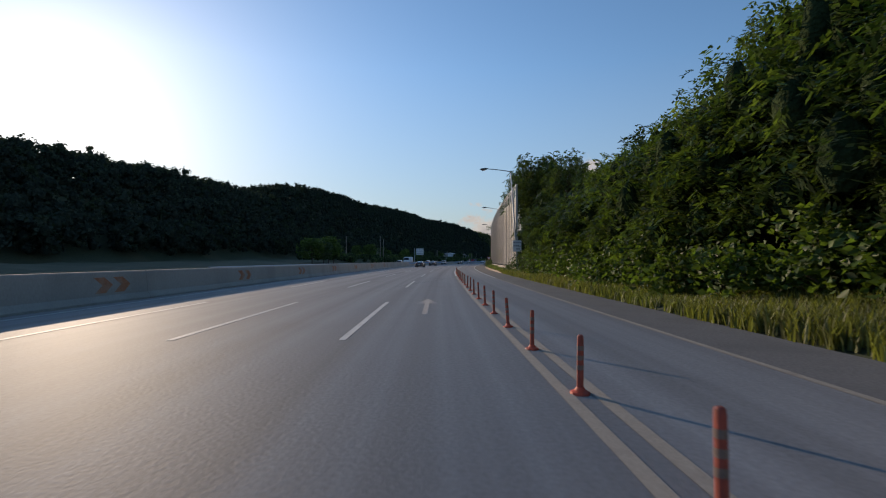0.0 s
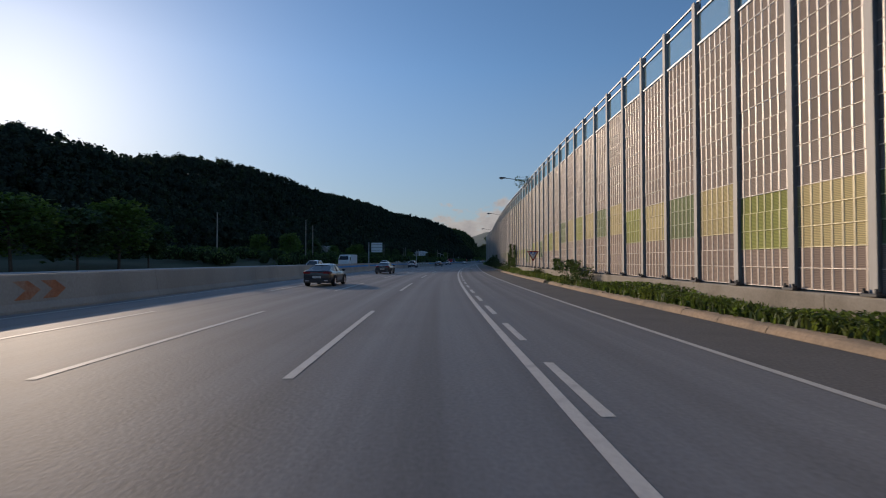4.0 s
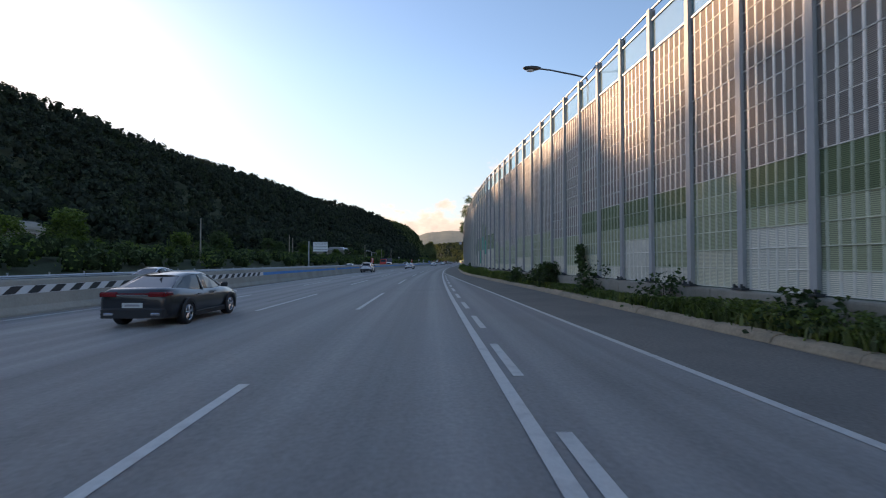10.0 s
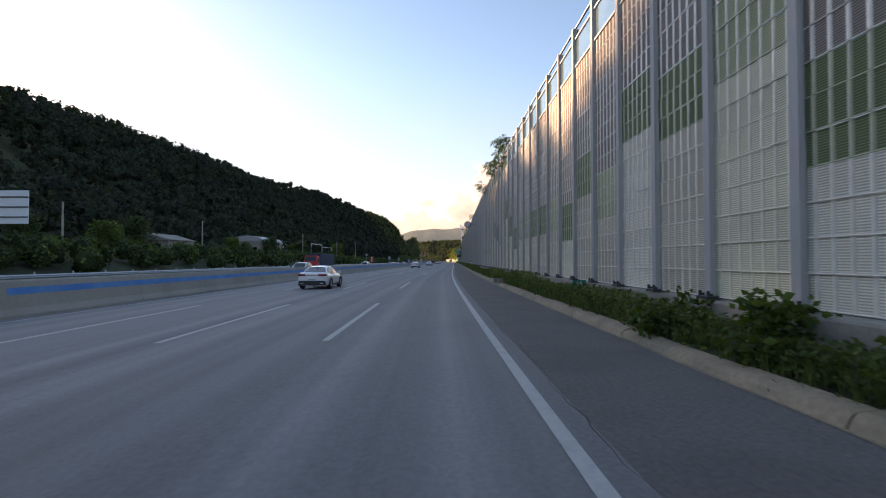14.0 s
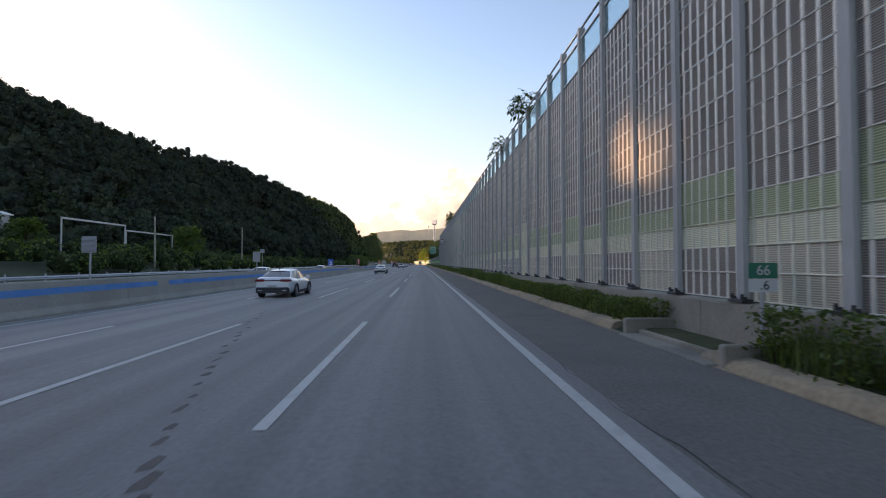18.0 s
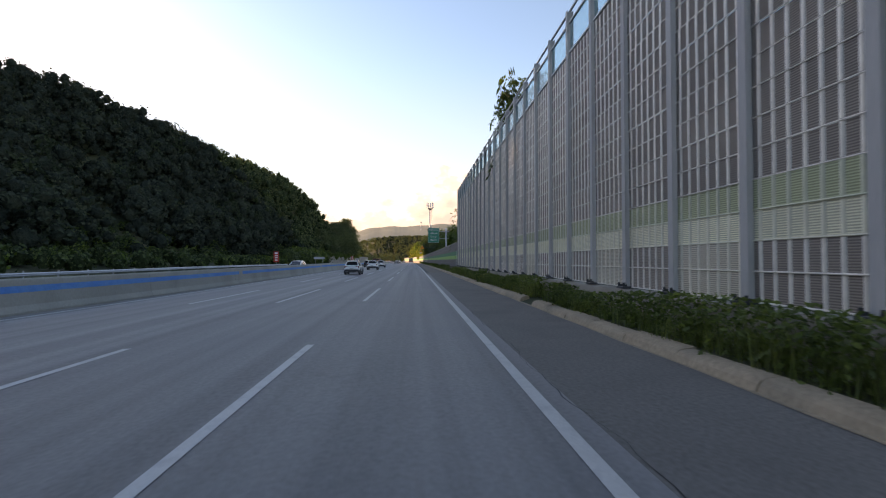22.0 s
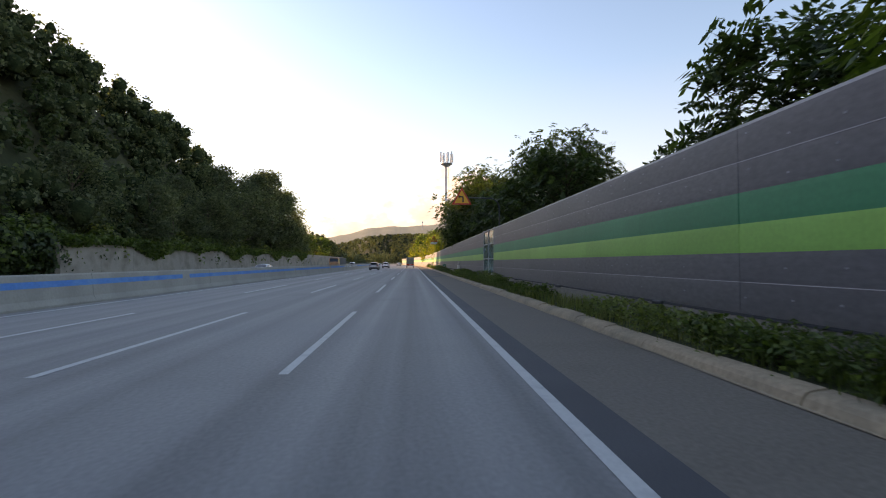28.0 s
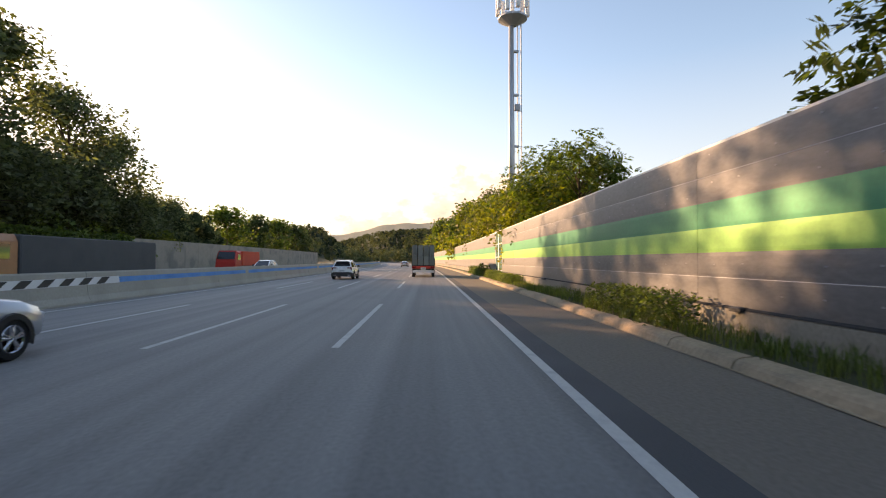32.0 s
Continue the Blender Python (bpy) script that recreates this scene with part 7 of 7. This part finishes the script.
BEHIND = "leafy green tree behind the striped barrier"
for kind, s, d, size in ((0, 572, 9.5, 1.2), (1, 577, 11, 1.2), (0, 580.4, 9.8, 1.15), (3, 608, 9.6, 0.8), (1, 612, 10, 0.6), (0, 619, 9, 1.12), (1, 626, 9, 0.8), (0, 633, 10, 0.75), (1, 641, 10, 0.8), (0, 650, 10, 1.05), (1, 658, 11, 1.2)):
    tree_at(kind, s, d, size, BEHIND)
tree_at(1, 588.8, 9, 0.95, "small feathery tree peeping over the striped barrier", wide=0.68)
tree_at(0, 598, 9.2, 0.98, "slender dark tree standing alone behind the striped barrier", wide=0.55)
tree_at(1, 533, 8.3, 2.05, "tall thin tree rising above the tall noise barrier", wide=0.5)
DENSE = "tall dense dark-leaved tree leaning over the striped barrier"
for kind, s, d, size in ((2, 679, 9.5, 1.0), (2, 684, 10.5, 1.15), (4, 687, 9, 1.0), (2, 692, 9, 0.55), (0, 697, 9, 0.72), (1, 703, 9, 1.3), (2, 708, 10, 1.2), (2, 716, 8.5, 1.45), (4, 726, 8.5, 1.4), (2, 714, 9.5, 1.2), (4, 719, 9, 1.15), (2, 724, 10, 1.35), (4, 729, 9, 1.25), (2, 735, 10.5, 1.35), (4, 740, 9.5, 1.15), (2, 744.5, 9, 1.25), (2, 748, 8.6, 1.0)):
    tree_at(kind, s, d + 0.7, size, DENSE)
LIT = "sunlit yellow-green tree behind the striped barrier"
for kind, s, d, size in ((0, 775, 9, 1.1), (3, 781, 8.5, 1.5), (0, 788, 9, 1.3), (3, 796, 9, 1.6), (0, 806, 11, 1.3), (3, 815, 9, 1.8), (0, 826, 10, 1.5), (3, 840, 9, 2.0), (0, 858, 10, 1.7), (3, 880, 10, 2.0), (3, 905, 11, 2.2), (0, 935, 12, 2.0), (3, 965, 12, 2.3), (3, 1000, 14, 2.4)):
    tree_at(kind, s, d, size, LIT)
FAR_SIDE = "tall tree on the bank of the far carriageway"
for kind, s, d, size in ((4, 700, -39, 1.05), (2, 712, -38, 1.1), (4, 722, -39, 1.1), (2, 733, -38, 1.3), (4, 742, -39, 1.6), (2, 752, -38.5, 1.65), (4, 761, -39, 1.8), (4, 769, -40, 1.9), (2, 775, -39, 1.9), (4, 781, -38, 1.75), (4, 793, -39, 1.6), (2, 799, -40, 1.5), (0, 806, -38.5, 1.1), (3, 806, -36.5, 0.9), (3, 799, -36.5, 0.7), (0, 818, -42, 1.1), (3, 838, -37, 0.8), (3, 842, -37.5, 0.9), (0, 850, -44, 1.3), (1, 870, -44, 1.5), (0, 890, -44, 1.4), (1, 905, -42, 1.5), (1, 918, -42, 1.4)):
    tree_at(kind, s, d, size, FAR_SIDE)
for kind, s, d, size in ((1, 47, 13, 1.1), (2, 53, 13, 1.05), (2, 68, 13, 1.15), (2, 58, 13.5, 1.2), (4, 76, 13.5, 1.2), (2, 84, 14, 1.25), (5, 63.5, 10.4, 1.36), (5, 69, 11, 1.3)):
    tree_at(kind, s, d + 0.8, size, "tree whose crown shows above the tall noise barrier", wide=0.8)
for kind, s, d, size in ((0, 118, -38, 0.75), (1, 124, -37, 0.8), (0, 131, -38, 0.85), (1, 137, -38.5, 0.75)):
    tree_at(kind, s, d, size, "rounded leafy tree at the edge of the far carriageway", wide=1.3)
for i in range(14):
    tree_at(trng.choice((0, 1)), trng.uniform(-15, 52), trng.uniform(9, 13), trng.uniform(0.55, 0.9), "young tree at the foot of the overgrown slope")
for i in range(30):
    s = 190 + i * 12 + trng.uniform(-4, 4)
    tree_at(trng.choice((0, 1)), s, -trng.uniform(40, 60), trng.uniform(0.45, 0.85), "round tree on the bank beyond the far carriageway")


def leafy(name, label, m, pts, size, mat, stems=(), category="plant"):
    t = thing(name, m, label, category)
    rng = np.random.default_rng(len(pts) + int(m.translation.y * 10) % 1000)
    v, f = leaf_cards(pts, size, rng, droop=0.3)
    part("leaves", mesh_from("leaves", v, f, [mat]), None, t)
    if stems:
        sh = Shape()
        for a, b in stems:
            sh.tube(a, b, 0.018, 0.01, 5)
        part("woody_base", sh, BARK, t)
    return t


def climber(s, height, width, n, z=0.9, d=None, hang=False):
    """A climbing plant on the barrier's face, or hanging over its top."""
    rng = np.random.default_rng(int(s * 7))
    x = rng.normal(0, width * 0.35, n)
    u = rng.uniform(0, 1, n) ** 0.8
    zz = u * height
    lobes = np.sin(zz * 3.1 + s) * width * 0.3
    pts = np.stack([-0.12 - np.abs(rng.normal(0, 0.1, n)), x + lobes, zz], 1)
    stems = [((-0.1, (i - 1) * 0.1, 0), (-0.14, (i - 1) * width * 0.25, height * 0.9)) for i in range(3)]
    if hang:
        t = thing("climbing_plant", spot(s, float(WALL(s)) - 0.1, z), "climbing plant spilling over the top of the barrier", "plant")
        pts = np.stack([rng.normal(-0.1, 0.25, n // 3), rng.normal(0, width * 0.45, n // 3), height * (0.25 + 0.75 * rng.uniform(0, 1, n // 3) ** 0.7)], 1)
        fv, ff = fronds(pts, np.arctan2(pts[:, 1], pts[:, 0]), rng, 0.42, 4, 0.2, 0.5)
        part("leaves", mesh_from("leaves", fv, ff, [LEAF_DARK]), None, t)
        part("stem", Shape().tube((0.1, 0, -0.3), (0, 0.1, height * 0.9), 0.03, 0.012, 5), BARK, t)
        return
    leafy("climbing_plant", "dark climbing plant on the barrier panels", spot(s, float(WALL(s)) - 0.1 if d is None else d, z), pts, 0.13, LEAF_DARK, stems)


for s, h, w, n in ((149.5, 3.2, 0.8, 700), (144.3, 2.9, 0.9, 500), (152.5, 1.8, 0.5, 250), (147.5, 1.2, 1.2, 400), (184.5, 2.0, 0.8, 420), (210.6, 2.3, 0.7, 420), (178, 1.0, 0.9, 240), (230, 1.6, 0.8, 320), (116, 0.9, 1.3, 300), (279.5, 0.6, 0.3, 90), (111, 0.8, 1.4, 300)):
    climber(s, h, w, n)
for s, h, w, n in ((334.5, 3.2, 1.0, 420), (342, 2.0, 1.2, 260), (355.8, 1.6, 0.9, 180), (292.5, 2.2, 1.2, 260), (300, 1.6, 1.3, 200), (278.5, 1.2, 0.7, 150), (418, 1.5, 1.0, 160), (428, 1.4, 1.0, 140), (485.2, 1.9, 0.8, 220), (395, 1.3, 0.8, 120), (134, 1.2, 1.0, 140)):
    climber(s, h, w, n, z=10.75 - h * 0.62, hang=True)


def shrub(s, d, height, radius, n, mat=LEAF_DARK, label="bushy green shrub between kerb and barrier", size=0.1):
    rng = np.random.default_rng(int(s * 11 + d * 3) + 5000)
    pts, cs = crown_points(rng, n, 12, radius, height * 0.8, height * 0.12, 0.35)
    leafy("shrub", label, spot(s, d, float(ground_height(s, d))), pts, size, mat, [((0, 0, 0), tuple(map(float, c))) for c in cs[:6]], "shrub")


for s, d, h, r, n in ((193.4, 7.0, 2.5, 1.2, 2200), (196, 7.1, 2.2, 1.1, 1800), (199.5, 7.2, 1.2, 0.9, 700), (190.8, 6.9, 1.5, 1.0, 900), (204, 7.0, 0.8, 0.8, 400), (146, 7.0, 1.1, 0.9, 500), (143, 6.9, 0.9, 0.8, 400), (171, 7.3, 1.1, 1.0, 500), (166, 7.3, 0.9, 0.9, 400), (174, 7.2, 0.8, 0.8, 300), (222, 6.6, 1.0, 0.9, 420), (228, 6.3, 1.5, 0.8, 500), (234.6, 5.85, 1.3, 0.75, 1500), (236.6, 5.7, 1.2, 0.7, 1300), (241.5, 5.3, 1.0, 0.55, 800), (216, 6.7, 0.7, 0.7, 300), (56, 6.9, 1.0, 0.7, 400), (59, 6.9, 0.8, 0.6, 300), (51, 7.2, 1.4, 1.0, 700), (46, 7.3, 1.8, 1.4, 900), (40, 7.2, 1.8, 1.5, 900), (278, 3.6, 0.7, 0.3, 160), (283, 3.6, 0.7, 0.5, 240), (297.5, 3.5, 0.9, 0.6, 500), (300, 3.5, 0.9, 0.6, 500), (303, 3.5, 0.8, 0.6, 420), (106, 6.9, 1.0, 0.8, 380), (109, 6.9, 1.3, 0.9, 500), (122, 7.1, 0.7, 0.6, 240), (583, 3.6, 0.75, 0.5, 300), (606, 3.5, 0.7, 0.5, 260), (529, 3.5, 0.8, 0.5, 300), (520, 3.6, 0.6, 0.5, 260), (787, 3.5, 1.2, 0.6, 320)):
    shrub(s, d, h, r, n, LEAF_DARK if s < 250 else LEAF)
for i, (a, b) in enumerate(((521, 558), (591, 606), (609, 628), (640, 652), (662, 668.5), (670.5, 700), (712, 730))):
    s = a
    while s < b:
        shrub(s, trng.uniform(3.5, 3.85), trng.uniform(0.5, 0.9) * 0.68, trng.uniform(0.3, 0.45), 330, LEAF, size=0.075)
        s += trng.uniform(1.2, 2.6)
for i in range(26):
    shrub(-8 + i * 2.3 + trng.uniform(-0.8, 0.8), trng.uniform(7.6, 9.2), trng.uniform(1.4, 2.8), trng.uniform(1.1, 1.7), 800, LEAF, "leafy bush at the foot of the slope", 0.17)
# low weeds in clumps along the verge
wrng = np.random.default_rng(77)
ws = wrng.uniform(66, 800, 10000)
ws = ws[clear_of_gaps(ws) & ((ws < 557) | (np.sin(ws * 0.31) + np.sin(ws * 0.13) > 0.1))]
k = np.repeat(np.arange(len(ws)), 34)
wd = (KERB(ws) + 0.42 + np.maximum(WALL(ws) - KERB(ws) - 0.6, 0.3) * wrng.uniform(0, 1, len(ws)))[k] + wrng.normal(0, 0.13, len(k))
sz = ws[k] + wrng.normal(0, 0.16, len(k))
wx, wy, _ = place(sz, wd)
wz = ground_height(sz, wd) + wrng.uniform(0, 1, len(k)) * (np.where(ws > 245, 0.48, 0.2) + 0.4 * np.abs(np.sin(ws * 0.21) * np.sin(ws * 0.053)))[k]
v, f = leaf_cards(np.stack([wx, wy, wz], 1), 0.058, wrng, long=2.0)
tagged(new("verge_weeds", mesh_from("verge_weeds", v, f, [LEAF_WEED])), "leafy weeds between kerb and barrier", "weeds", kind="stuff")
